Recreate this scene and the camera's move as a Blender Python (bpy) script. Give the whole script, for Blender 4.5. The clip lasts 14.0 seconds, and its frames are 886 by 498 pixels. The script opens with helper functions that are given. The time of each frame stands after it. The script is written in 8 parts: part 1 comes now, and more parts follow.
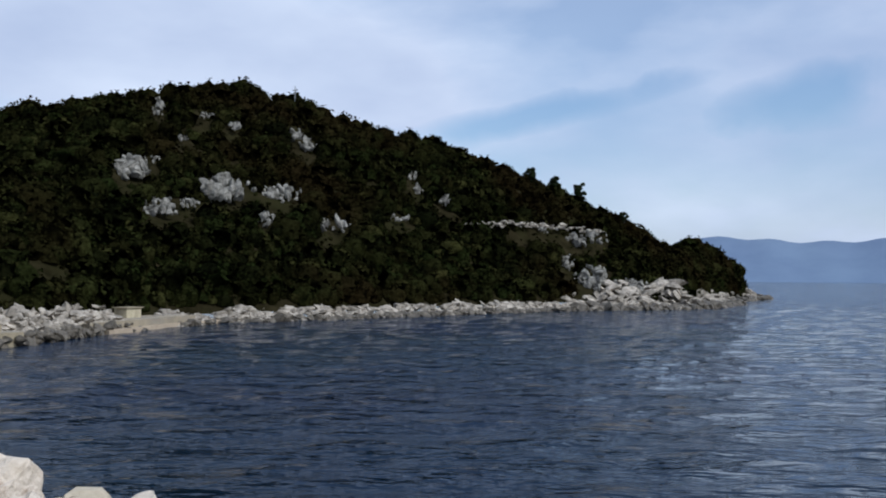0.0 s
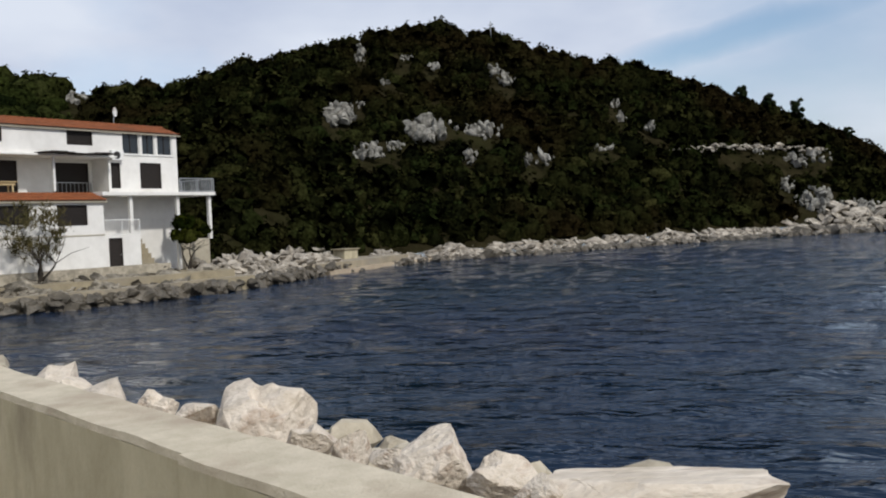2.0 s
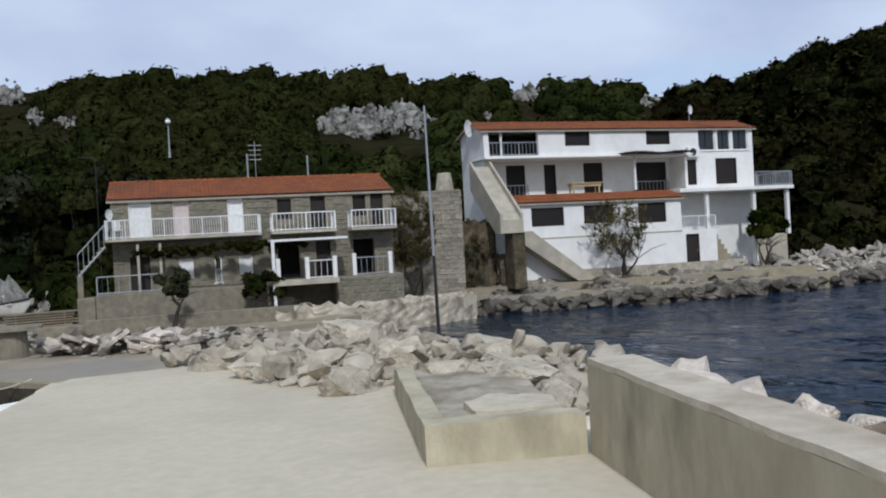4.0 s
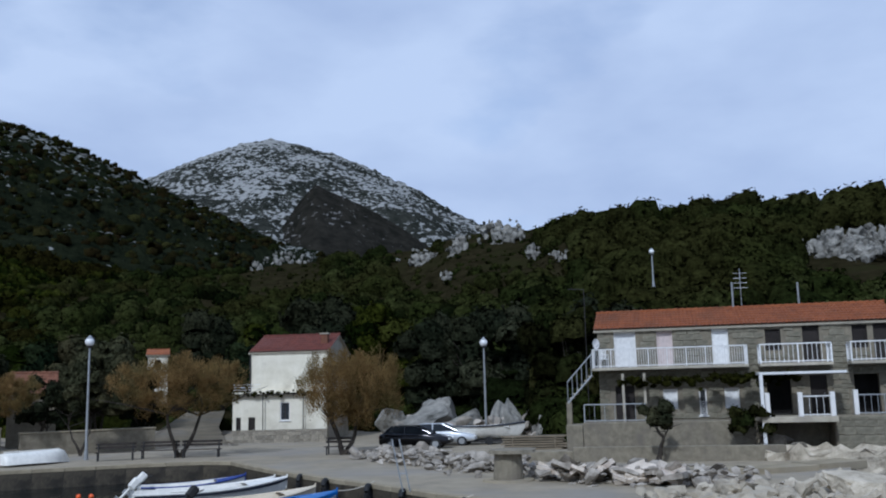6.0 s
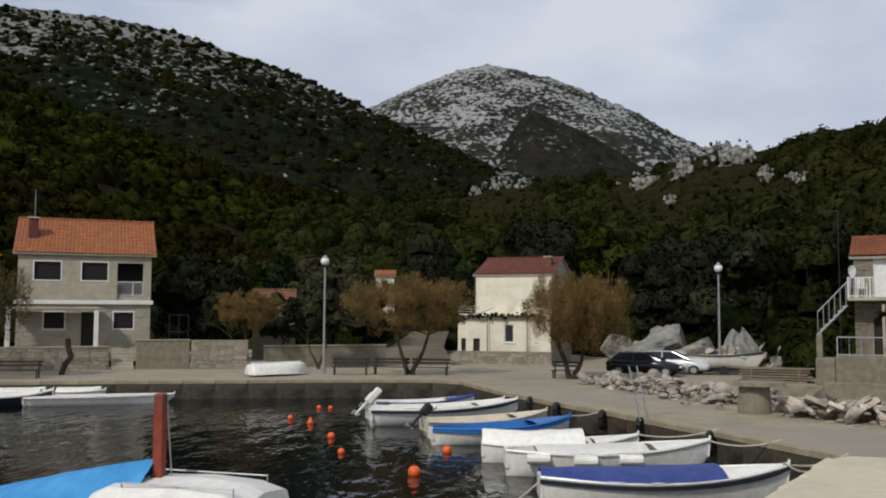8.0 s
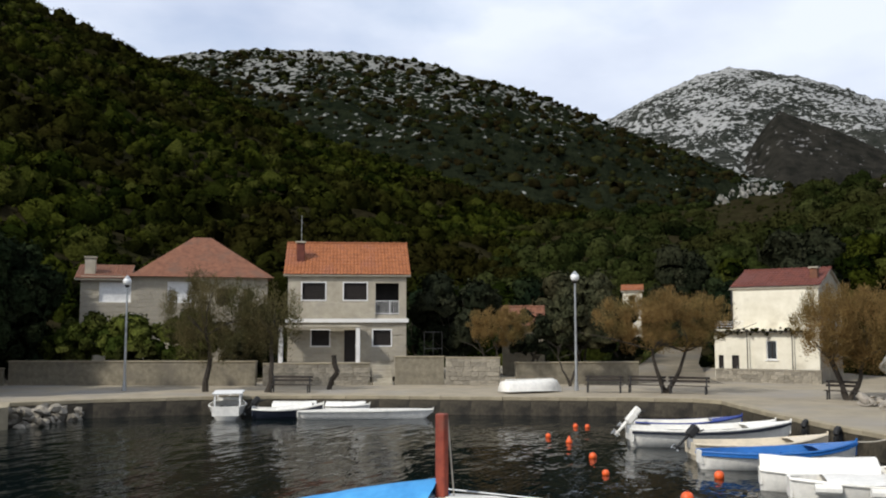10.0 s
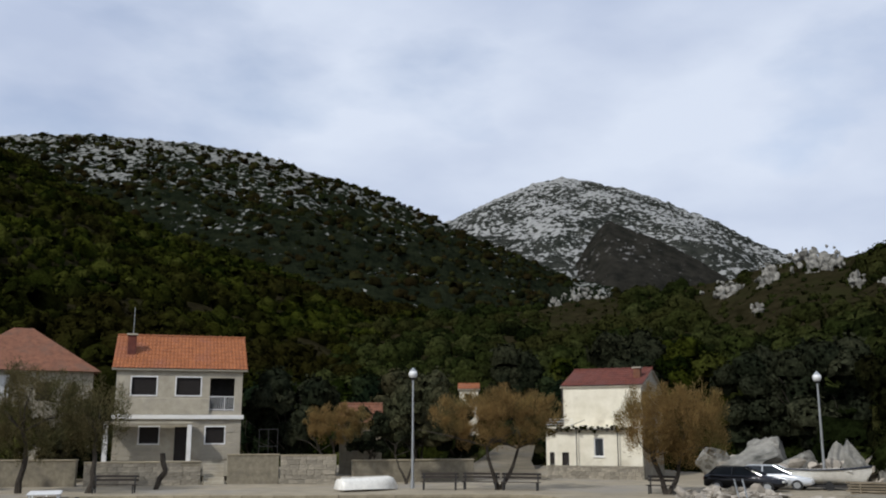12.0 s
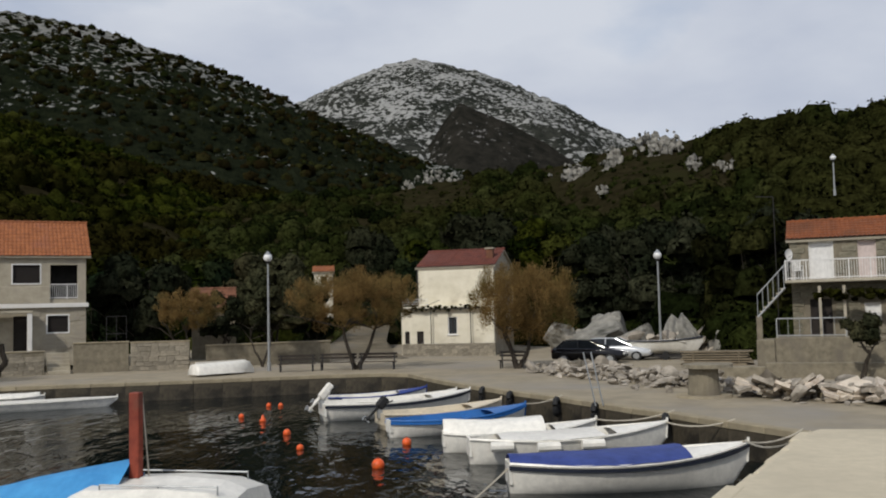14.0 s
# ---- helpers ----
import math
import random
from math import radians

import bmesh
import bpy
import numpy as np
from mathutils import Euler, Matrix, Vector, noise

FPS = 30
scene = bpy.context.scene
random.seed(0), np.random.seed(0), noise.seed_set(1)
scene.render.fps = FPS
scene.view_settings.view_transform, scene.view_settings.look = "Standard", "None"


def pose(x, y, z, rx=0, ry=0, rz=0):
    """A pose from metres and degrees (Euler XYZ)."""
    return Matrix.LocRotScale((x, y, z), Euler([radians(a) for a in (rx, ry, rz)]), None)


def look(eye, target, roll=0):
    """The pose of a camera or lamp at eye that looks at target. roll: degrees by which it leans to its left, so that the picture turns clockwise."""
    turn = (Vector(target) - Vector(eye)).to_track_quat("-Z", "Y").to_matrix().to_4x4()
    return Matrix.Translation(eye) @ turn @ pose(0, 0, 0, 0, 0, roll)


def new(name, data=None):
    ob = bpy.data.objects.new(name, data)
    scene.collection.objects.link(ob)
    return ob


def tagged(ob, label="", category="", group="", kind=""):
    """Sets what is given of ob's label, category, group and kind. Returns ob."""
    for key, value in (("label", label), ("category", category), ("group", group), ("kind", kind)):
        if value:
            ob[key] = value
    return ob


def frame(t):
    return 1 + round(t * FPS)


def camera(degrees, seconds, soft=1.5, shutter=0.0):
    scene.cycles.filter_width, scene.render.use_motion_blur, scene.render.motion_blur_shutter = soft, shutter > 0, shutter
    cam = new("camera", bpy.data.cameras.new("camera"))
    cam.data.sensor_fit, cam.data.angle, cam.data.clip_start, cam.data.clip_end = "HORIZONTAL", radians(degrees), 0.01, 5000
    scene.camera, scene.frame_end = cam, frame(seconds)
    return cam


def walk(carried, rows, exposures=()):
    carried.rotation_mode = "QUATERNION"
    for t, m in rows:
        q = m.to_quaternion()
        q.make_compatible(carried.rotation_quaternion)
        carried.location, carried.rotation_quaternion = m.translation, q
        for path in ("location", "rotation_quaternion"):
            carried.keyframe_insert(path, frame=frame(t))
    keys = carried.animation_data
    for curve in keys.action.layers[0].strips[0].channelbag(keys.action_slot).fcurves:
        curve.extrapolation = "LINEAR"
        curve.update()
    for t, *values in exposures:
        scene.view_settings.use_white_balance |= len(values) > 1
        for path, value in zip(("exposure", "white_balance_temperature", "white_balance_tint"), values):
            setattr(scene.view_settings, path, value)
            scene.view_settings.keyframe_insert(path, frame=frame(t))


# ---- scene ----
cam = camera(51.84, 14.0, soft=2.0)
EXPO = [(0, -0.13, 5600, 10), (0.5, -0.12, 5850, 10), (1.5, -0.12, 6000, 10), (2.5, -0.16, 6300, 10), (3.7, -0.26, 5750, 10), (5.8, -0.42, 5000, 10), (6.1, -0.42, 5150, 10), (6.5, -0.40, 5500, 10), (7.2, -0.37, 6000, 10),
        (9.3, -0.14, 6300, 10), (10.2, 0.2, 6200, 10), (11.0, 0.2, 6250, 10), (11.5, 0.05, 6000, 10), (12.0, -0.14, 6000, 10), (12.5, -0.28, 6200, 10), (13.0, -0.34, 6250, 10), (14, -0.36, 6350, 10)]
walk(cam, [
    (0, pose(-0.190, -3.556, 4.465, 91.85, -0.43, -87.03)),
    (0.5, pose(-0.33, -3.33, 4.40, 91.98, 0.76, -91.10)),
    (1, pose(-0.190, -3.197, 4.329, 90.85, 1.40, -88.48)),
    (1.5, pose(0.617, -2.905, 4.263, 89.33, 1.98, -82.73)),
    (2, pose(0.851, -2.685, 4.210, 88.04, 2.25, -74.49)),
    (2.5, pose(0.656, -2.586, 4.223, 87.57, 2.37, -66.22)),
    (3, pose(0.653, -2.408, 4.219, 87.96, 2.17, -58.62)),
    (3.5, pose(0.922, -2.122, 4.164, 88.40, 2.45, -50.06)),
    (3.7, pose(1.007, -1.951, 4.147, 88.46, 2.61, -45.76)),
    (5.8, pose(1.305, -1.470, 4.348, 96.83, 1.88, -12.79)),
    (6, pose(1.266, -1.415, 4.303, 98.69, 1.39, -10.36)),
    (6.5, pose(1.148, -1.014, 4.253, 99.17, 0.92, -4.82)),
    (7, pose(1.119, -0.520, 4.257, 96.86, 0.25, -0.60)),
    (7.2, pose(1.067, -0.376, 4.275, 96.15, 0.22, 0.60)),
    (9.3, pose(0.218, 0.129, 4.240, 92.62, -1.03, 8.79)),
    (9.5, pose(0.176, 0.140, 4.248, 93.55, -0.76, 11.24)),
    (10, pose(0.103, 0.297, 4.330, 95.09, 0.12, 18.03)),
    (10.5, pose(0.149, 0.314, 4.203, 94.30, 0.80, 22.02)),
    (11, pose(0.037, 0.630, 4.307, 95.76, 0.38, 20.80)),
    (11.5, pose(0.109, 0.075, 4.329, 99.88, -0.17, 14.88)),
    (12, pose(0.236, -0.391, 4.153, 101.22, 0.05, 7.94)),
    (12.5, pose(0.131, -0.177, 4.214, 99.15, 0.85, 2.63)),
    (13, pose(0.082, -0.007, 4.167, 95.74, 1.33, -0.43)),
    (13.5, pose(0.019, 0.011, 4.188, 93.80, 1.43, -1.18)),
    (14, pose(0.005, -0.000, 4.177, 93.75, 1.41, -1.19)),
], exposures=EXPO)

# ---- light: bright cloudy sky with thin blue gaps, veiled sun behind the pier ----
SUN_FROM = Vector((-0.45, -0.75, 0.80)).normalized()
sun = new("sun", bpy.data.lights.new("sun", "SUN"))
sun.data.energy, sun.data.angle, sun.data.color = 3.0, radians(3), (1.0, 0.94, 0.84)
sun.matrix_world = look(SUN_FROM * 50, (0, 0, 0))

world = bpy.data.worlds.new("world")
scene.world = world
world.use_nodes = True
wn, wl = world.node_tree.nodes, world.node_tree.links
wn.clear()
w_out, w_bg = wn.new("ShaderNodeOutputWorld"), wn.new("ShaderNodeBackground")
w_sky = wn.new("ShaderNodeTexSky")
w_sky.sky_type, w_sky.sun_disc = "NISHITA", False
w_sky.sun_elevation = math.asin(SUN_FROM.z)
w_sky.sun_rotation = math.atan2(SUN_FROM.x, SUN_FROM.y)
w_sky.air_density, w_sky.dust_density = 1.0, 1.5
w_tc, w_map = wn.new("ShaderNodeTexCoord"), wn.new("ShaderNodeMapping")
w_map.inputs["Scale"].default_value = (1.0, 1.0, 2.3)
w_map.inputs["Rotation"].default_value = (0.12, 0.2, 0.9)
w_noise = wn.new("ShaderNodeTexNoise")
w_noise.inputs["Scale"].default_value, w_noise.inputs["Detail"].default_value = 1.9, 7
w_noise.inputs["Roughness"].default_value, w_noise.inputs["Distortion"].default_value = 0.5, 0.1
w_ramp = wn.new("ShaderNodeValToRGB")
w_ramp.color_ramp.elements[0].position, w_ramp.color_ramp.elements[1].position = 0.33, 0.50
w_ramp.color_ramp.elements[0].color = (0.30, 0.30, 0.30, 1)
w_shade = wn.new("ShaderNodeTexNoise")
w_shade.inputs["Scale"].default_value, w_shade.inputs["Detail"].default_value = 3.0, 5
w_cloud = wn.new("ShaderNodeMix")
w_cloud.data_type = "RGBA"
w_cloud.inputs["A"].default_value, w_cloud.inputs["B"].default_value = (6.4, 7.0, 8.4, 1), (9.0, 9.4, 10.2, 1)
w_soft_noise = wn.new("ShaderNodeTexNoise")
w_soft_noise.inputs["Scale"].default_value, w_soft_noise.inputs["Detail"].default_value = 9.0, 4
wl.new(w_tc.outputs["Generated"], w_soft_noise.inputs["Vector"])
w_mix = wn.new("ShaderNodeMix")
w_mix.data_type = "RGBA"
wl.new(w_tc.outputs["Generated"], w_map.inputs["Vector"])
wl.new(w_map.outputs["Vector"], w_noise.inputs["Vector"])
wl.new(w_map.outputs["Vector"], w_shade.inputs["Vector"])
# thinner cover over the open sea to the east
w_dot, w_thin, w_cov = wn.new("ShaderNodeVectorMath"), wn.new("ShaderNodeMapRange"), wn.new("ShaderNodeMath")
w_dot.operation, w_cov.operation = "DOT_PRODUCT", "SUBTRACT"
w_dot.inputs[1].default_value = (0.94, -0.30, 0.12)
w_thin.inputs["From Min"].default_value, w_thin.inputs["From Max"].default_value, w_thin.inputs["To Max"].default_value = 0.90, 1.0, 0.05
wl.new(w_tc.outputs["Generated"], w_dot.inputs[0])
wl.new(w_dot.outputs["Value"], w_thin.inputs["Value"])
wl.new(w_noise.outputs["Fac"], w_cov.inputs[0])
wl.new(w_thin.outputs["Result"], w_cov.inputs[1])
wl.new(w_cov.outputs[0], w_ramp.inputs["Fac"])
w_soft = wn.new("ShaderNodeMapRange")
w_soft.inputs["From Min"].default_value, w_soft.inputs["From Max"].default_value = 0.33, 0.62
wl.new(w_shade.outputs["Fac"], w_soft.inputs["Value"])
wl.new(w_soft.outputs["Result"], w_cloud.inputs["Factor"])
# long blue rifts in the cloud over the sea: bearing, height, half length, half depth (degrees), slant
w_cover = w_ramp.outputs["Color"]
for r_az, r_el, r_len, r_dep, r_slant in ((-92.5, 10.2, 9.0, 1.15, 12), (-108.5, 10.4, 5.5, 1.8, 8)):
    q_, k_, j_ = radians(r_az), radians(r_el), radians(r_slant)
    side_ = Vector((math.cos(q_), math.sin(q_), 0))
    up_ = Vector((math.sin(q_) * math.sin(k_), -math.cos(q_) * math.sin(k_), math.cos(k_)))
    mid_ = Vector((-math.sin(q_) * math.cos(k_), math.cos(q_) * math.cos(k_), math.sin(k_)))
    sq = []
    for ax, half in ((side_ * math.cos(j_) + up_ * math.sin(j_), r_len), (up_ * math.cos(j_) - side_ * math.sin(j_), r_dep)):
        dp, of, pw = wn.new("ShaderNodeVectorMath"), wn.new("ShaderNodeMath"), wn.new("ShaderNodeMath")
        dp.operation, of.operation, pw.operation = "DOT_PRODUCT", "MULTIPLY_ADD", "POWER"
        dp.inputs[1].default_value = ax
        of.inputs[1].default_value, of.inputs[2].default_value = 1 / radians(half), -mid_.dot(ax) / radians(half)
        wl.new(w_tc.outputs["Generated"], dp.inputs[0])
        wl.new(dp.outputs["Value"], of.inputs[0])
        ab, nz = wn.new("ShaderNodeMath"), wn.new("ShaderNodeMath")
        ab.operation, nz.operation = "ABSOLUTE", "MULTIPLY_ADD"
        wl.new(w_soft_noise.outputs["Fac"], nz.inputs[0])
        nz.inputs[1].default_value = 2.2
        wl.new(of.outputs[0], nz.inputs[2])
        sh = wn.new("ShaderNodeMath")
        sh.operation, sh.inputs[1].default_value = "SUBTRACT", 1.1
        wl.new(nz.outputs[0], sh.inputs[0])
        wl.new(sh.outputs[0], ab.inputs[0])
        pw.inputs[1].default_value = 2
        wl.new(ab.outputs[0], pw.inputs[0])
        sq.append(pw.outputs[0])
    ad, fr_, mu = wn.new("ShaderNodeMath"), wn.new("ShaderNodeMapRange"), wn.new("ShaderNodeMath")
    wl.new(sq[0], ad.inputs[0])
    wl.new(sq[1], ad.inputs[1])
    fr_.inputs["From Min"].default_value, fr_.inputs["From Max"].default_value, fr_.inputs["To Min"].default_value = 0.1, 1.3, 0.08
    wl.new(ad.outputs[0], fr_.inputs["Value"])
    mu.operation = "MULTIPLY"
    wl.new(w_cover, mu.inputs[0])
    wl.new(fr_.outputs["Result"], mu.inputs[1])
    w_cover = mu.outputs[0]
wl.new(w_cover, w_mix.inputs["Factor"])
w_gain = wn.new("ShaderNodeVectorMath")
w_gain.operation, w_gain.inputs["Scale"].default_value = "SCALE", 1.6
wl.new(w_sky.outputs["Color"], w_gain.inputs[0])
wl.new(w_gain.outputs["Vector"], w_mix.inputs["A"])
wl.new(w_cloud.outputs["Result"], w_mix.inputs["B"])
wl.new(w_mix.outputs["Result"], w_bg.inputs["Color"])
w_bg.inputs["Strength"].default_value = 0.09
wl.new(w_bg.outputs["Background"], w_out.inputs["Surface"])

# ---- materials ----
def mat(name, c1, c2, scale=3.0, rough=0.8, bump=0.3, fine=None, stain=None, stain_scale=0.5, stain_at=(0.5, 0.7),
        metal=0.0, vary=0.0, island=False, spec=0.4, depth=0.02, stretch=(1, 1, 1)):
    """Two-tone grain, larger stains over it, fine relief, and some change from piece to piece."""
    m = bpy.data.materials.new(name)
    m.use_nodes = True
    n, l = m.node_tree.nodes, m.node_tree.links
    b = n["Principled BSDF"]
    tc = n.new("ShaderNodeTexCoord")
    mp = n.new("ShaderNodeMapping")
    mp.inputs["Scale"].default_value = stretch
    l.new(tc.outputs["Object"], mp.inputs["Vector"])
    g = n.new("ShaderNodeTexNoise")
    g.inputs["Scale"].default_value, g.inputs["Detail"].default_value, g.inputs["Roughness"].default_value = scale, 6, 0.65
    l.new(mp.outputs["Vector"], g.inputs["Vector"])
    r = n.new("ShaderNodeValToRGB")
    r.color_ramp.elements[0].position, r.color_ramp.elements[1].position = 0.35, 0.65
    r.color_ramp.elements[0].color, r.color_ramp.elements[1].color = c1, c2
    l.new(g.outputs["Fac"], r.inputs["Fac"])
    col = r.outputs["Color"]
    if stain:
        s = n.new("ShaderNodeTexNoise")
        s.inputs["Scale"].default_value, s.inputs["Detail"].default_value, s.inputs["Roughness"].default_value = stain_scale, 5, 0.6
        l.new(mp.outputs["Vector"], s.inputs["Vector"])
        sr = n.new("ShaderNodeMapRange")
        sr.inputs["From Min"].default_value, sr.inputs["From Max"].default_value = stain_at
        l.new(s.outputs["Fac"], sr.inputs["Value"])
        mx = n.new("ShaderNodeMix")
        mx.data_type = "RGBA"
        mx.inputs["B"].default_value = stain
        l.new(sr.outputs["Result"], mx.inputs["Factor"])
        l.new(col, mx.inputs["A"])
        col = mx.outputs["Result"]
    if vary:
        src = n.new("ShaderNodeNewGeometry").outputs["Random Per Island"] if island else n.new("ShaderNodeObjectInfo").outputs["Random"]
        vr = n.new("ShaderNodeMapRange")
        vr.inputs["To Min"].default_value, vr.inputs["To Max"].default_value = 1 - vary, 1 + vary
        l.new(src, vr.inputs["Value"])
        hs = n.new("ShaderNodeHueSaturation")
        l.new(vr.outputs["Result"], hs.inputs["Value"])
        l.new(col, hs.inputs["Color"])
        col = hs.outputs["Color"]
    l.new(col, b.inputs["Base Color"])
    b.inputs["Roughness"].default_value, b.inputs["Metallic"].default_value = rough, metal
    b.inputs["Specular IOR Level"].default_value = spec
    if bump:
        f = n.new("ShaderNodeTexNoise")
        f.inputs["Scale"].default_value, f.inputs["Detail"].default_value = fine or scale * 4, 5
        l.new(mp.outputs["Vector"], f.inputs["Vector"])
        bp = n.new("ShaderNodeBump")
        bp.inputs["Strength"].default_value, bp.inputs["Distance"].default_value = bump, depth
        l.new(f.outputs["Fac"], bp.inputs["Height"])
        l.new(bp.outputs["Normal"], b.inputs["Normal"])
    return m


def foliage(name, c1, c2, c3, scale=0.22):
    """Thin loose sprays of leaf that let some light through."""
    m = mat(name, c1, c2, scale=scale, rough=0.65, bump=0, stain=c3, stain_scale=scale * 0.35, stain_at=(0.48, 0.66), vary=0.35, island=True, spec=0.0)
    n, l = m.node_tree.nodes, m.node_tree.links
    b = n["Principled BSDF"]
    tr, mx = n.new("ShaderNodeBsdfTranslucent"), n.new("ShaderNodeMixShader")
    l.new(b.inputs["Base Color"].links[0].from_socket, tr.inputs["Color"])
    mx.inputs["Fac"].default_value = 0.4
    l.new(b.outputs["BSDF"], mx.inputs[1])
    l.new(tr.outputs["BSDF"], mx.inputs[2])
    l.new(mx.outputs["Shader"], n["Material Output"].inputs["Surface"])
    return m


def canopy(name, shades, dull, patch=0.05, leaf=2.6, spread_=0.34):
    """Dense bush crowns: each bush its own shade of green, with duller patches of the slope; shade is painted into the
    hollows between leaf clumps.
    """
    m = bpy.data.materials.new(name)
    m.use_nodes = True
    n, l = m.node_tree.nodes, m.node_tree.links
    b = n["Principled BSDF"]
    b.inputs["Roughness"].default_value, b.inputs["Specular IOR Level"].default_value = 0.9, 0.0
    tc, geo = n.new("ShaderNodeTexCoord"), n.new("ShaderNodeNewGeometry")
    r = n.new("ShaderNodeValToRGB")
    while len(r.color_ramp.elements) < len(shades):
        r.color_ramp.elements.new(0.5)
    for i, (e, c) in enumerate(zip(r.color_ramp.elements, shades)):
        e.position, e.color = i / (len(shades) - 1), c
    l.new(geo.outputs["Random Per Island"], r.inputs["Fac"])
    big = n.new("ShaderNodeTexNoise")
    big.inputs["Scale"].default_value, big.inputs["Detail"].default_value = patch, 4
    l.new(tc.outputs["Object"], big.inputs["Vector"])
    br = n.new("ShaderNodeMapRange")
    br.inputs["From Min"].default_value, br.inputs["From Max"].default_value, br.inputs["To Max"].default_value = 0.46, 0.62, 0.85
    l.new(big.outputs["Fac"], br.inputs["Value"])
    mx = n.new("ShaderNodeMix")
    mx.data_type = "RGBA"
    mx.inputs["B"].default_value = dull
    l.new(br.outputs["Result"], mx.inputs["Factor"])
    l.new(r.outputs["Color"], mx.inputs["A"])
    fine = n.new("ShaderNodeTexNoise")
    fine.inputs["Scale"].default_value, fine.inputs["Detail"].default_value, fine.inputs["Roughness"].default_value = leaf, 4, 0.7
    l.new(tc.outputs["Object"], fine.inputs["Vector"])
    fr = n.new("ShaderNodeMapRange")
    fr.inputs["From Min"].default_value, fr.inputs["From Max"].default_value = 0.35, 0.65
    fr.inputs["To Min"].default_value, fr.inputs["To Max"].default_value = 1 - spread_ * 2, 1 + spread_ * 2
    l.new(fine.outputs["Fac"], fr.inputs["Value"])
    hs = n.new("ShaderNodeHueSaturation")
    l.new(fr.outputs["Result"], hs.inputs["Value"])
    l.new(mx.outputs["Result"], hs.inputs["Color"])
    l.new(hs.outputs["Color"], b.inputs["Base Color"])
    bp = n.new("ShaderNodeBump")
    bp.inputs["Strength"].default_value, bp.inputs["Distance"].default_value = 0.8, 0.9 / leaf
    l.new(fine.outputs["Fac"], bp.inputs["Height"])
    l.new(bp.outputs["Normal"], b.inputs["Normal"])
    return m


def plain(name, c, rough=0.5, metal=0.0, vary=0.06):
    d = tuple(v * 0.82 for v in c[:3]) + (1,)
    return mat(name, d, c, scale=5.0, rough=rough, bump=0.08, metal=metal, stain=tuple(v * 0.65 for v in c[:3]) + (1,), stain_scale=1.3, stain_at=(0.58, 0.8), vary=vary)


M_DECK = mat("pale_concrete", (0.49, 0.43, 0.31, 1), (0.56, 0.49, 0.36, 1), scale=6, rough=0.85, bump=0.12, fine=90, stain=(0.42, 0.37, 0.27, 1), stain_scale=0.35, stain_at=(0.5, 0.75))
M_WALL = mat("weathered_concrete", (0.37, 0.325, 0.215, 1), (0.50, 0.445, 0.31, 1), scale=2.2, rough=0.9, bump=0.4, fine=40, stain=(0.25, 0.215, 0.145, 1), stain_scale=1.6, stain_at=(0.5, 0.75), stretch=(1, 1, 0.45))
M_BED = mat("dusty_rubble_bed", (0.25, 0.215, 0.15, 1), (0.42, 0.37, 0.28, 1), scale=2.5, rough=0.95, bump=0.7, fine=16, stain=(0.17, 0.14, 0.095, 1), stain_scale=1.2, depth=0.05)
M_BANK = mat("brown_earth_bank", (0.060, 0.046, 0.026, 1), (0.16, 0.125, 0.078, 1), scale=1.3, rough=0.95, bump=0.8, fine=6, stain=(0.035, 0.034, 0.016, 1), stain_scale=0.7, stain_at=(0.48, 0.62), depth=0.12)
M_DUST = mat("dusty_limestone", (0.34, 0.295, 0.215, 1), (0.57, 0.50, 0.385, 1), scale=1.4, rough=0.93, bump=0.7, fine=7, stain=(0.17, 0.14, 0.095, 1), stain_scale=1.1, stain_at=(0.5, 0.68), vary=0.15, depth=0.06)
M_CAP = mat("worn_wall_top", (0.44, 0.385, 0.28, 1), (0.56, 0.49, 0.37, 1), scale=5, rough=0.9, bump=0.4, fine=50, stain=(0.36, 0.29, 0.21, 1), stain_scale=1.4)
M_QUAY = mat("quay_concrete", (0.22, 0.185, 0.122, 1), (0.33, 0.28, 0.185, 1), scale=1.2, rough=0.9, bump=0.3, fine=20, stain=(0.22, 0.19, 0.14, 1), stain_scale=0.3)
M_QFACE = mat("wet_quay_face", (0.030, 0.024, 0.015, 1), (0.085, 0.070, 0.045, 1), scale=2, rough=0.7, bump=0.6, fine=8, stain=(0.016, 0.013, 0.008, 1), stain_scale=0.8, depth=0.05)
M_ROAD = mat("dusty_asphalt", (0.23, 0.196, 0.138, 1), (0.32, 0.272, 0.19, 1), scale=0.8, rough=0.95, bump=0.2, fine=30, stain=(0.24, 0.22, 0.19, 1), stain_scale=0.15)
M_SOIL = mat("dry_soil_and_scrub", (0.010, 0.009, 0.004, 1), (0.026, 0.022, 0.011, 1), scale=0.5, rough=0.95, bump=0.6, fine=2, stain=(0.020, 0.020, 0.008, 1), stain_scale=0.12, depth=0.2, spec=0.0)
M_ROCK = mat("pale_limestone", (0.48, 0.41, 0.32, 1), (0.70, 0.62, 0.52, 1), scale=1.6, rough=0.9, bump=0.6, fine=6, stain=(0.24, 0.15, 0.085, 1), stain_scale=1.5, stain_at=(0.54, 0.74), vary=0.12, depth=0.06)
M_CRAG = mat("grey_limestone_crag", (0.11, 0.105, 0.088, 1), (0.33, 0.315, 0.275, 1), scale=0.9, rough=0.92, bump=0.9, fine=2.5, stain=(0.06, 0.058, 0.048, 1), stain_scale=0.6, stain_at=(0.52, 0.66), depth=0.35)
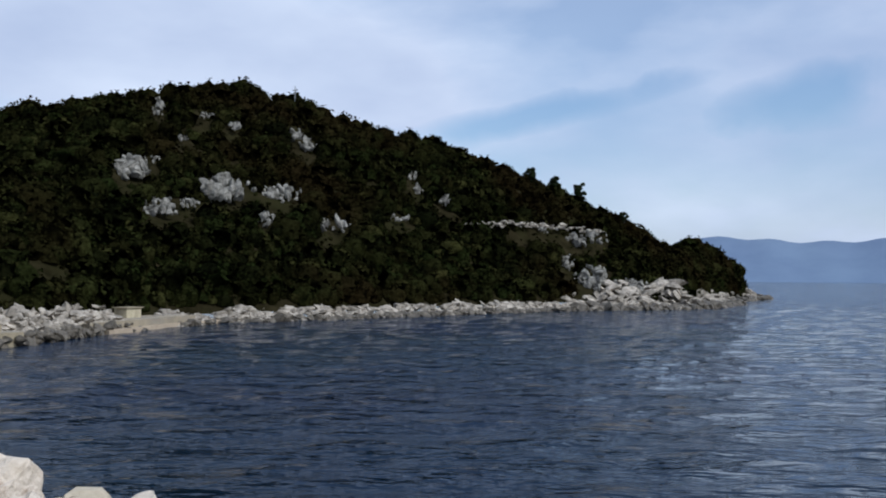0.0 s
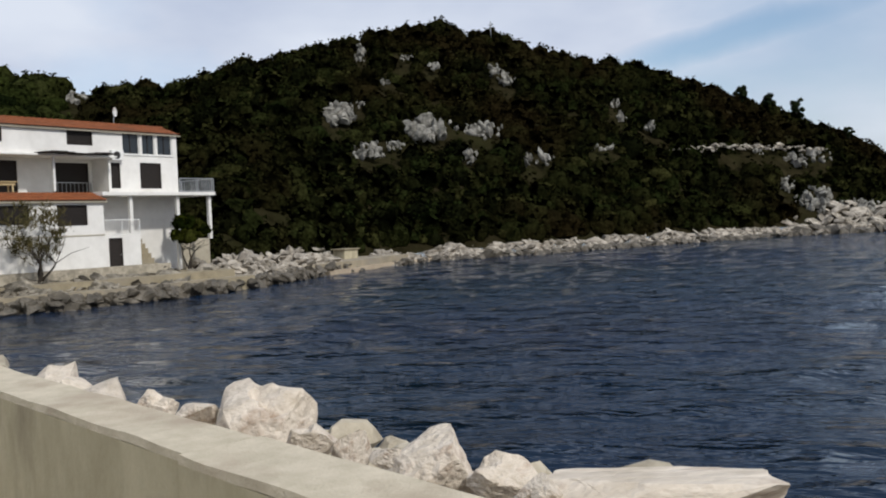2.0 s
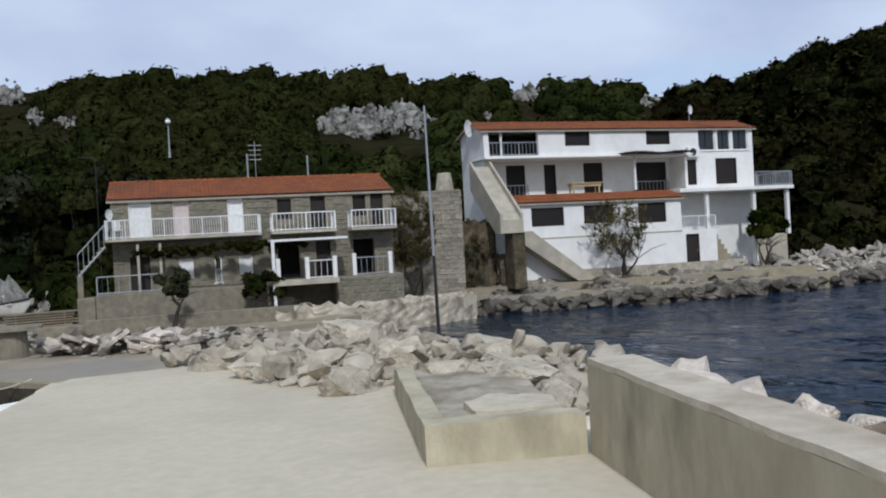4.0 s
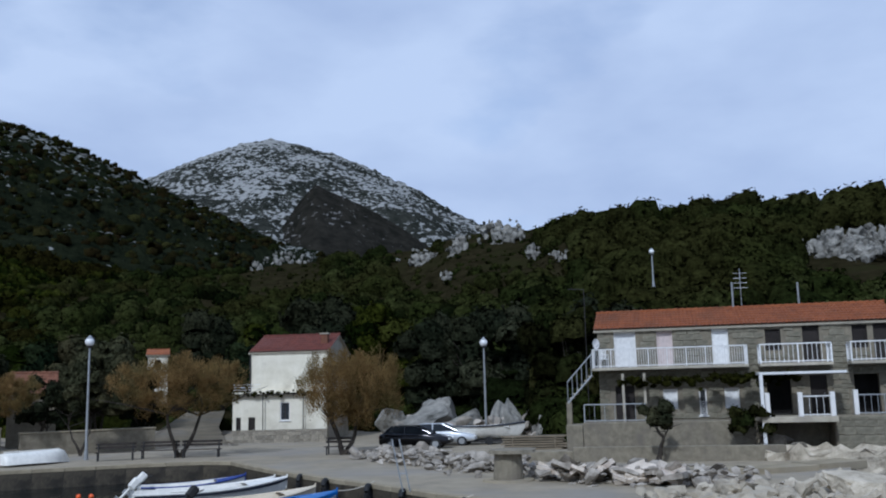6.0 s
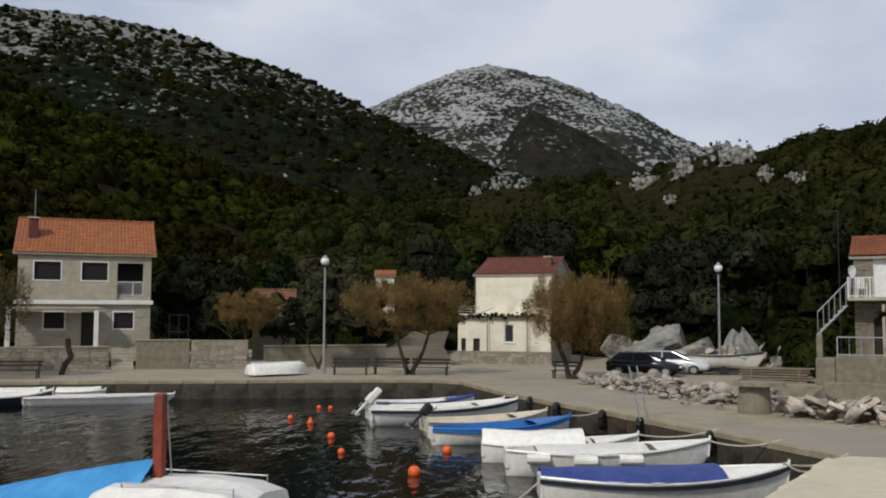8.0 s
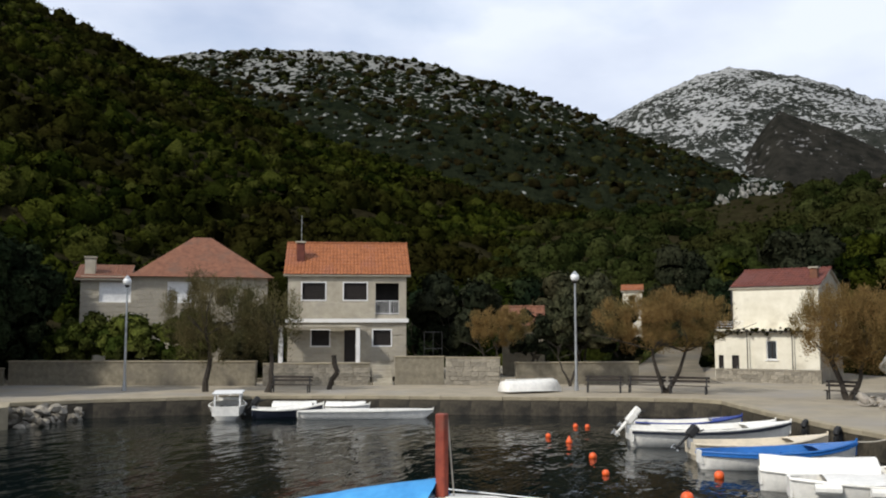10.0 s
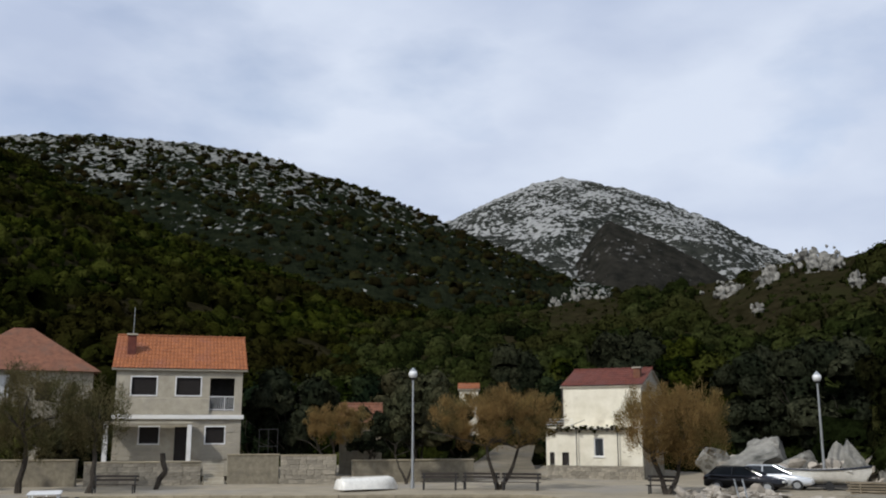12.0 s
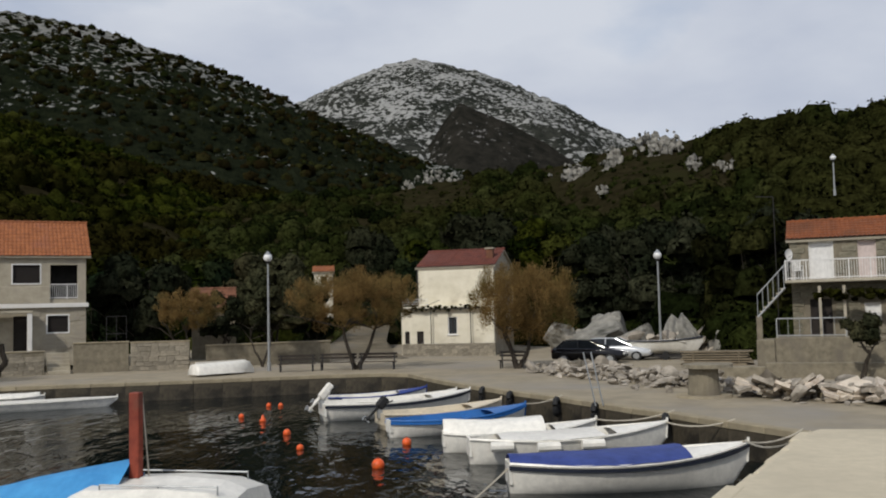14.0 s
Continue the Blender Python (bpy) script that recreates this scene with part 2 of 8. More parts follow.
M_SHORE = mat("shore_rock", (0.17, 0.15, 0.12, 1), (0.46, 0.41, 0.34, 1), scale=1.3, rough=0.88, bump=0.8, fine=4, stain=(0.10, 0.085, 0.06, 1), stain_scale=0.5, stain_at=(0.5, 0.7), vary=0.2, island=True, depth=0.1)
M_SHORE_D = mat("weathered_shore_rock", (0.10, 0.088, 0.066, 1), (0.33, 0.295, 0.235, 1), scale=1.1, rough=0.88, bump=0.8, fine=4, stain=(0.05, 0.042, 0.03, 1), stain_scale=0.5, stain_at=(0.46, 0.62), vary=0.3, island=True, depth=0.1)
M_WETROCK = mat("dark_tide_rock", (0.045, 0.038, 0.027, 1), (0.14, 0.12, 0.09, 1), scale=1.5, rough=0.55, bump=0.8, fine=6, depth=0.08)
M_SAND = mat("beach_sand", (0.34, 0.27, 0.19, 1), (0.43, 0.35, 0.25, 1), scale=2, rough=0.95, bump=0.2, fine=12)
# leaf tones sit below real leaf green, with crown self-shade in the colour
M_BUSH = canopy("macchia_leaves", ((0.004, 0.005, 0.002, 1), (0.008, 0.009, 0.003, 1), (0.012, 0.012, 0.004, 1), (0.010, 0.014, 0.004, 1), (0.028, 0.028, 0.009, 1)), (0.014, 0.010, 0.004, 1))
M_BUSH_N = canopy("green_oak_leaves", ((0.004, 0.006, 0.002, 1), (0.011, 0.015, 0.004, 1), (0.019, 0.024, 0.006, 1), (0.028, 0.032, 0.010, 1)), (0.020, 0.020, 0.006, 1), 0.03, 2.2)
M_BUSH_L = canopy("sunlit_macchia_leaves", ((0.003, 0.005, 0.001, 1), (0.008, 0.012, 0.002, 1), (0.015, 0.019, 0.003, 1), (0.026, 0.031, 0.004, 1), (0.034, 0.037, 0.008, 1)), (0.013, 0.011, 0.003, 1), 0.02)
M_PINE = canopy("dark_tree_leaves", ((0.006, 0.010, 0.005, 1), (0.012, 0.018, 0.008, 1), (0.020, 0.027, 0.011, 1)), (0.014, 0.017, 0.008, 1), 0.2, 4)
M_OLIVE = canopy("olive_leaves", ((0.020, 0.023, 0.012, 1), (0.034, 0.036, 0.019, 1), (0.048, 0.047, 0.024, 1)), (0.042, 0.036, 0.018, 1), 0.25, 5)
M_TAMARISK = foliage("autumn_tamarisk_leaves", (0.15, 0.100, 0.038, 1), (0.27, 0.175, 0.068, 1), (0.115, 0.112, 0.042, 1), 0.5)
M_SHRUB = canopy("fresh_shrub_leaves", ((0.018, 0.027, 0.005, 1), (0.042, 0.052, 0.010, 1), (0.075, 0.085, 0.018, 1)), (0.040, 0.040, 0.012, 1), 0.3, 5)
M_OLIVED = canopy("dusky_evergreen_leaves", ((0.010, 0.013, 0.007, 1), (0.018, 0.021, 0.012, 1), (0.030, 0.032, 0.018, 1)), (0.020, 0.021, 0.011, 1), 0.2, 4)
M_GREYLEAF = foliage("grey_tamarisk_sprays", (0.070, 0.062, 0.028, 1), (0.145, 0.118, 0.055, 1), (0.070, 0.078, 0.030, 1), 0.6)
M_BARK = mat("dark_bark", (0.020, 0.016, 0.012, 1), (0.055, 0.044, 0.032, 1), scale=8, rough=0.95, bump=0.8, stretch=(1, 1, 0.3), depth=0.03)
M_WHITE = mat("white_render", (0.66, 0.64, 0.60, 1), (0.76, 0.74, 0.70, 1), scale=1.0, rough=0.9, bump=0.15, fine=25, stain=(0.50, 0.47, 0.41, 1), stain_scale=0.5, stain_at=(0.55, 0.8))
M_CREAM = mat("cream_render", (0.62, 0.57, 0.44, 1), (0.74, 0.69, 0.56, 1), scale=1.0, rough=0.9, bump=0.15, fine=25, stain=(0.46, 0.41, 0.31, 1), stain_scale=0.6, stain_at=(0.55, 0.8))
M_GREYR = mat("unpainted_render", (0.32, 0.285, 0.215, 1), (0.43, 0.385, 0.295, 1), scale=1.4, rough=0.92, bump=0.25, fine=22, stain=(0.30, 0.27, 0.22, 1), stain_scale=0.6)
M_STONE = mat("dressed_stone", (0.21, 0.185, 0.14, 1), (0.36, 0.32, 0.25, 1), scale=4, rough=0.92, bump=0.5, fine=14, stain=(0.18, 0.16, 0.12, 1), stain_scale=1.2, vary=0.24)
M_STONE_G = mat("grey_house_stone", (0.16, 0.145, 0.105, 1), (0.25, 0.225, 0.165, 1), scale=3, rough=0.92, bump=0.5, fine=14, stain=(0.10, 0.095, 0.065, 1), stain_scale=0.9, vary=0.13)
M_MORTAR = mat("old_mortar", (0.15, 0.13, 0.092, 1), (0.24, 0.21, 0.15, 1), scale=3, rough=0.95, bump=0.5, fine=18, stain=(0.15, 0.13, 0.10, 1), stain_scale=0.8)
M_TILE = mat("orange_roof_tile", (0.19, 0.062, 0.020, 1), (0.29, 0.102, 0.034, 1), scale=2.5, rough=0.85, bump=0.2, stain=(0.22, 0.08, 0.04, 1), stain_scale=0.6, vary=0.12)
M_TILE_R = mat("rusty_roof_tile", (0.165, 0.047, 0.013, 1), (0.25, 0.078, 0.023, 1), scale=2.5, rough=0.88, bump=0.2, stain=(0.12, 0.045, 0.018, 1), stain_scale=0.5, stain_at=(0.48, 0.72), vary=0.12)
M_TILE_D = mat("dark_red_roof_tile", (0.075, 0.020, 0.013, 1), (0.13, 0.036, 0.021, 1), scale=2.5, rough=0.85, bump=0.2, stain=(0.11, 0.04, 0.03, 1), stain_scale=0.6, vary=0.15)
M_TILE_B = mat("faded_brown_roof_tile", (0.13, 0.052, 0.028, 1), (0.21, 0.09, 0.048, 1), scale=2.5, rough=0.88, bump=0.2, stain=(0.13, 0.07, 0.045, 1), stain_scale=0.6, vary=0.15)
# near-black paint standing in for the shade inside the houses
M_DARKIN = mat("interior_shade", (0.010, 0.009, 0.008, 1), (0.022, 0.020, 0.018, 1), scale=2, rough=0.9, bump=0)
M_SHUT = mat("brown_shutter", (0.010, 0.007, 0.005, 1), (0.024, 0.017, 0.013, 1), scale=3, rough=0.7, bump=0.2, stretch=(1, 1, 12))
M_WPAINT = plain("white_paint", (0.78, 0.77, 0.74, 1), 0.55)
M_PINK = plain("faded_pink_paint", (0.62, 0.52, 0.48, 1), 0.7)
M_METAL = plain("galvanised_metal", (0.42, 0.43, 0.43, 1), 0.45, 0.6)
M_DMETAL = plain("dark_iron", (0.035, 0.033, 0.032, 1), 0.6, 0.3)
M_BENCH = mat("dark_bench_wood", (0.018, 0.014, 0.011, 1), (0.045, 0.034, 0.026, 1), scale=6, rough=0.8, bump=0.3, stretch=(0.3, 1, 1))
M_WOOD = mat("pale_table_wood", (0.38, 0.28, 0.14, 1), (0.52, 0.40, 0.22, 1), scale=6, rough=0.7, bump=0.2, stretch=(0.2, 1, 1))
M_WOODG = mat("weathered_timber", (0.13, 0.105, 0.070, 1), (0.24, 0.20, 0.14, 1), scale=6, rough=0.9, bump=0.3, stretch=(0.2, 1, 1), vary=0.25)
M_HULL = plain("white_boat_paint", (0.82, 0.79, 0.71, 1), 0.35)
M_HULL_C = plain("cream_boat_paint", (0.66, 0.57, 0.42, 1), 0.45)
M_BLUE = plain("bright_blue_boat_paint", (0.025, 0.14, 0.42, 1), 0.4)
M_NAVY = mat("navy_tarpaulin", (0.018, 0.035, 0.16, 1), (0.035, 0.06, 0.24, 1), scale=3, rough=0.6, bump=0.4, fine=9, depth=0.03)
M_TARP = mat("light_blue_tarpaulin", (0.03, 0.20, 0.46, 1), (0.06, 0.30, 0.60, 1), scale=2, rough=0.5, bump=0.4, fine=6, depth=0.04)
M_DHULL = plain("dark_hull_paint", (0.018, 0.022, 0.035, 1), 0.35)
M_RED = mat("red_lead_paint", (0.17, 0.030, 0.016, 1), (0.29, 0.055, 0.026, 1), scale=6, rough=0.6, bump=0.3, stain=(0.16, 0.05, 0.03, 1), stain_scale=3)
M_BUOY = mat("orange_buoy_plastic", (0.70, 0.09, 0.015, 1), (0.85, 0.14, 0.025, 1), scale=6, rough=0.45, bump=0.1, stain=(0.40, 0.09, 0.03, 1), stain_scale=5)
M_RUBBER = mat("black_rubber", (0.010, 0.010, 0.010, 1), (0.025, 0.025, 0.025, 1), scale=8, rough=0.8, bump=0.2)
M_ROPE = plain("pale_rope", (0.50, 0.45, 0.36, 1), 0.9)
M_CARB = plain("black_car_paint", (0.008, 0.008, 0.010, 1), 0.12)
M_CARW = plain("silver_car_paint", (0.62, 0.64, 0.66, 1), 0.2, 0.2)
M_GLASS = plain("tinted_window_glass", (0.02, 0.025, 0.03, 1), 0.06)
M_LAMPG = plain("milky_lamp_globe", (0.80, 0.80, 0.78, 1), 0.3)


def far_rock(name, rock1, rock2, scrub1, scrub2, thr, scale, height, rise):
    """Distant limestone slope: pale ribs of rock among dark scrub, barer towards the top."""
    m = mat(name, scrub1, scrub2, scale=scale * 0.5, rough=0.95, bump=0.8, fine=scale * 1.2, depth=5.0, spec=0.0)
    n, l = m.node_tree.nodes, m.node_tree.links
    b = n["Principled BSDF"]
    base = b.inputs["Base Color"].links[0].from_socket
    tc = n.new("ShaderNodeTexCoord")
    mp = n.new("ShaderNodeMapping")
    mp.inputs["Scale"].default_value = (1, 0.5, 1.5)
    l.new(tc.outputs["Object"], mp.inputs["Vector"])
    a = n.new("ShaderNodeTexNoise")
    a.inputs["Scale"].default_value, a.inputs["Detail"].default_value, a.inputs["Roughness"].default_value = scale, 4, 0.62
    l.new(mp.outputs["Vector"], a.inputs["Vector"])
    big = n.new("ShaderNodeTexNoise")
    big.inputs["Scale"].default_value, big.inputs["Detail"].default_value = scale * 0.09, 4
    l.new(tc.outputs["Object"], big.inputs["Vector"])
    sep = n.new("ShaderNodeSeparateXYZ")
    l.new(tc.outputs["Object"], sep.inputs["Vector"])
    hr = n.new("ShaderNodeMapRange")
    hr.inputs["From Min"].default_value, hr.inputs["From Max"].default_value = height
    hr.inputs["To Min"].default_value, hr.inputs["To Max"].default_value = rise
    l.new(sep.outputs["Z"], hr.inputs["Value"])
    s1 = n.new("ShaderNodeMath")
    s1.operation = "ADD"
    l.new(a.outputs["Fac"], s1.inputs[0])
    l.new(hr.outputs["Result"], s1.inputs[1])
    s2 = n.new("ShaderNodeMath")
    s2.operation = "MULTIPLY_ADD"
    s2.inputs[1].default_value = 0.6
    l.new(big.outputs["Fac"], s2.inputs[0])
    l.new(s1.outputs[0], s2.inputs[2])
    mr = n.new("ShaderNodeMapRange")
    mr.inputs["From Min"].default_value, mr.inputs["From Max"].default_value = thr, thr + 0.05
    l.new(s2.outputs[0], mr.inputs["Value"])
    rk = n.new("ShaderNodeMix")
    rk.data_type = "RGBA"
    rk.inputs["A"].default_value, rk.inputs["B"].default_value = rock1, rock2
    l.new(a.outputs["Fac"], rk.inputs["Factor"])
    mx = n.new("ShaderNodeMix")
    mx.data_type = "RGBA"
    l.new(mr.outputs["Result"], mx.inputs["Factor"])
    l.new(base, mx.inputs["A"])
    l.new(rk.outputs["Result"], mx.inputs["B"])
    l.new(mx.outputs["Result"], b.inputs["Base Color"])
    return m


M_PEAK = far_rock("bare_limestone_mountain", (0.11, 0.11, 0.105, 1), (0.38, 0.38, 0.36, 1), (0.014, 0.016, 0.013, 1), (0.040, 0.041, 0.034, 1), 0.805, 0.10, (120, 560), (-0.05, 0.05))
M_SPUR = far_rock("dark_stony_spur", (0.07, 0.068, 0.062, 1), (0.20, 0.19, 0.18, 1), (0.012, 0.012, 0.010, 1), (0.027, 0.025, 0.020, 1), 0.955, 0.11, (120, 460), (-0.05, 0.03))
M_RIDGE = far_rock("scrubby_limestone_ridge", (0.08, 0.08, 0.072, 1), (0.29, 0.29, 0.265, 1), (0.005, 0.007, 0.004, 1), (0.014, 0.017, 0.009, 1), 0.835, 0.15, (50, 300), (-0.20, 0.06))


def water_material():
    m = bpy.data.materials.new("sea_water")
    m.use_nodes = True
    n, l = m.node_tree.nodes, m.node_tree.links
    b = n["Principled BSDF"]
    b.inputs["Roughness"].default_value, b.inputs["IOR"].default_value, b.inputs["Specular IOR Level"].default_value = 0.06, 1.33, 0.36
    tc = n.new("ShaderNodeTexCoord")
    sep = n.new("ShaderNodeSeparateXYZ")
    l.new(tc.outputs["Object"], sep.inputs["Vector"])
    # open sea east of the pier, sheltered basin west of it
    d = n.new("ShaderNodeMath")
    d.operation = "MULTIPLY_ADD"
    d.inputs[1].default_value, d.inputs[2].default_value = -0.55, -1.0
    l.new(sep.outputs["Y"], d.inputs[0])
    e = n.new("ShaderNodeMath")
    l.new(sep.outputs["X"], e.inputs[0])
    l.new(d.outputs[0], e.inputs[1])
    mr = n.new("ShaderNodeMapRange")
    mr.inputs["From Min"].default_value, mr.inputs["From Max"].default_value = -3, 6
    l.new(e.outputs[0], mr.inputs["Value"])
    col = n.new("ShaderNodeMix")
    col.data_type = "RGBA"
    col.inputs["A"].default_value, col.inputs["B"].default_value = (0.0035, 0.007, 0.007, 1), (0.007, 0.020, 0.044, 1)
    l.new(mr.outputs["Result"], col.inputs["Factor"])
    big = n.new("ShaderNodeTexNoise")
    big.inputs["Scale"].default_value, big.inputs["Detail"].default_value = 0.05, 3
    l.new(tc.outputs["Object"], big.inputs["Vector"])
    col2 = n.new("ShaderNodeMix")
    col2.data_type, col2.blend_type = "RGBA", "MULTIPLY"
    col2.inputs["Factor"].default_value = 0.5
    l.new(col.outputs["Result"], col2.inputs["A"])
    l.new(big.outputs["Color"], col2.inputs["B"])
    l.new(col2.outputs["Result"], b.inputs["Base Color"])
    mp = n.new("ShaderNodeMapping")
    mp.inputs["Rotation"].default_value, mp.inputs["Scale"].default_value = (0, 0, 0.35), (1.0, 0.42, 1)
    l.new(tc.outputs["Object"], mp.inputs["Vector"])
    h = None
    for sc, amp, det in ((0.32, 0.55, 2), (1.05, 0.76, 3), (3.0, 0.20, 3)):
        w = n.new("ShaderNodeTexNoise")
        w.inputs["Scale"].default_value, w.inputs["Detail"].default_value = sc, det
        l.new(mp.outputs["Vector"], w.inputs["Vector"])
        k = n.new("ShaderNodeMath")
        k.operation = "MULTIPLY_ADD"
        k.inputs[1].default_value = amp
        l.new(w.outputs["Fac"], k.inputs[0])
        if h:
            l.new(h, k.inputs[2])
        else:
            k.inputs[2].default_value = 0
        h = k.outputs[0]
    st = n.new("ShaderNodeMapRange")
    st.inputs["To Min"].default_value, st.inputs["To Max"].default_value = 0.17, 1.0
    l.new(mr.outputs["Result"], st.inputs["Value"])
    bp = n.new("ShaderNodeBump")
    bp.inputs["Distance"].default_value = 0.75
    l.new(st.outputs["Result"], bp.inputs["Strength"])
    l.new(h, bp.inputs["Height"])
    l.new(bp.outputs["Normal"], b.inputs["Normal"])
    return m


M_SEA = water_material()
# distance haze is mixed into the coast's flat blue base colour
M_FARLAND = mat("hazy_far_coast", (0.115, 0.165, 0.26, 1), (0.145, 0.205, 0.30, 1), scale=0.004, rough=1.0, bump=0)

# ---- helpers for building ----
K = 1.25  # metres in one unit of the site plan


def m2(*v):
    """Plan units to metres."""
    return Vector([c * K for c in v])


def link_mesh(name, me, material, parent=None, label=""):
    ob = new(name, me)
    if material:
        me.materials.append(material)
    if parent:
        ob.parent = parent
    if label:
        tagged(ob, label)
    return ob


def part(name, bm, material, parent=None, label=""):
    me = bpy.data.meshes.new(name)
    bm.to_mesh(me)
    bm.free()
    return link_mesh(name, me, material, parent, label)


def mesh_np(name, V, F, material, smooth=False):
    """One mesh object from arrays of points and triangles."""
    me = bpy.data.meshes.new(name)
    F = np.asarray(F, dtype=np.int32)
    me.vertices.add(len(V))
    me.vertices.foreach_set("co", np.asarray(V, dtype=np.float32).ravel())
    k = F.shape[1]
    me.loops.add(F.size)
    me.loops.foreach_set("vertex_index", F.ravel())
    me.polygons.add(len(F))
    me.polygons.foreach_set("loop_start", np.arange(0, F.size, k, dtype=np.int32))
    me.polygons.foreach_set("loop_total", np.full(len(F), k, dtype=np.int32))
    me.polygons.foreach_set("use_smooth", np.full(len(F), smooth))
    me.update(calc_edges=True)
    return link_mesh(name, me, material)


def thing(name, label, category, loc=(0, 0, 0), rz=0.0, group="", kind=""):
    ob = new(name)
    ob.empty_display_size = 0.2
    ob.matrix_world = pose(*loc, 0, 0, rz)
    return tagged(ob, label, category, group, kind)


def box(bm, x0, x1, y0, y1, z0, z1, bevel=0.0):
    r = bmesh.ops.create_cube(bm, size=1, matrix=Matrix.Translation(((x0 + x1) / 2, (y0 + y1) / 2, (z0 + z1) / 2)) @ Matrix.Diagonal((abs(x1 - x0), abs(y1 - y0), abs(z1 - z0), 1)))
    if bevel:
        es = {e for v in r["verts"] for e in v.link_edges}
        bmesh.ops.bevel(bm, geom=list(es), offset=bevel, segments=1, affect="EDGES")
    return bm


def boxp(name, dims, material, parent=None, bevel=0.0, label=""):
    return part(name, box(bmesh.new(), *dims, bevel=bevel), material, parent, label)


def tube(bm, a, b, r0, r1=None, n=8, caps=True):
    a, b = Vector(a), Vector(b)
    d = b - a
    q = d.to_track_quat("Z", "Y").to_matrix().to_4x4()
    bmesh.ops.create_cone(bm, cap_ends=caps, segments=n, radius1=r0, radius2=r0 if r1 is None else r1, depth=d.length, matrix=Matrix.Translation((a + b) / 2) @ q)
    return bm


def tubep(name, a, b, r, material, parent=None, r1=None, n=8, label=""):
    return part(name, tube(bmesh.new(), a, b, r, r1, n), material, parent, label)


def prism(bm, pts, z0, z1):
    """Upright prism over a plan outline."""
    lo = [bm.verts.new((x, y, z0)) for x, y in pts]
    hi = [bm.verts.new((x, y, z1)) for x, y in pts]
    n = len(pts)
    bm.faces.new(list(reversed(lo)))
    bm.faces.new(hi)
    for i in range(n):
        bm.faces.new((lo[i], lo[(i + 1) % n], hi[(i + 1) % n], hi[i]))
    bmesh.ops.recalc_face_normals(bm, faces=bm.faces[:])
    return bm


def sweep(bm, pts, r, n=6):
    """One round bar through a row of points."""
    pts = [Vector(p) for p in pts]
    rings = []
    for i, p in enumerate(pts):
        d = (pts[min(i + 1, len(pts) - 1)] - pts[max(i - 1, 0)]).normalized()
        q = d.to_track_quat("Z", "Y")
        rings.append([bm.verts.new(p + q @ Vector((r * math.cos(6.2832 * k / n), r * math.sin(6.2832 * k / n), 0))) for k in range(n)])
    for a, b in zip(rings, rings[1:]):
        for k in range(n):
            bm.faces.new((a[k], a[(k + 1) % n], b[(k + 1) % n], b[k]))
    bm.faces.new(rings[0][::-1])
    bm.faces.new(rings[-1])
    return bm




def fbm(x, y, scale, seed=0, octaves=4):
    """Smooth irregular values, about -1 to 1."""
    g = np.random.default_rng(seed)
    out, amp, tot = np.zeros(np.broadcast(x, y).shape), 1.0, 0.0
    for o in range(octaves):
        f = 2.0 ** o / scale
        for _ in range(3):
            a, p = g.uniform(0, 2 * math.pi, 2)
            out = out + amp * np.sin(6.28 * f * (np.cos(a) * x + np.sin(a) * y) + p + 1.3 * np.sin(6.28 * 0.6 * f * (np.sin(a) * x - np.cos(a) * y)))
        tot += amp * 1.9
        amp *= 0.55
    return out / tot


def ico(sub, seed, rough=0.25, squash=(1, 1, 1), facet=0.0):
    """Points and triangles of an uneven lump of about unit radius."""
    bm = bmesh.new()
    bmesh.ops.create_icosphere(bm, subdivisions=sub, radius=1)
    off = Vector((seed * 3.7, seed * 1.9, seed * 5.3))
    for v in bm.verts:
        d = 1 + rough * noise.noise(v.co * 1.1 + off) * 1.6 + rough * 0.5 * noise.noise(v.co * 2.7 + off)
        v.co = v.co * d
    if facet:
        g = random.Random(seed)
        for _ in range(13):
            nrm = Vector((g.gauss(0, 1), g.gauss(0, 1), g.gauss(0, 1))).normalized()
            lim = g.uniform(facet, facet + 0.25)
            for v in bm.verts:
                over = v.co.dot(nrm) - lim
                if over > 0:
                    v.co -= nrm * over * 0.97
    if sub > 2:
        for v in bm.verts:
            v.co *= 1 + 0.035 * noise.noise(v.co * 5.3 + off) + 0.02 * noise.noise(v.co * 12.0 + off) - 0.05 * abs(noise.noise(v.co * 2.6 - off))
    V = np.array([v.co[:] for v in bm.verts]) * np.array(squash)
    F = np.array([[v.index for v in f.verts] for f in bm.faces])
    bm.free()
    return V, F


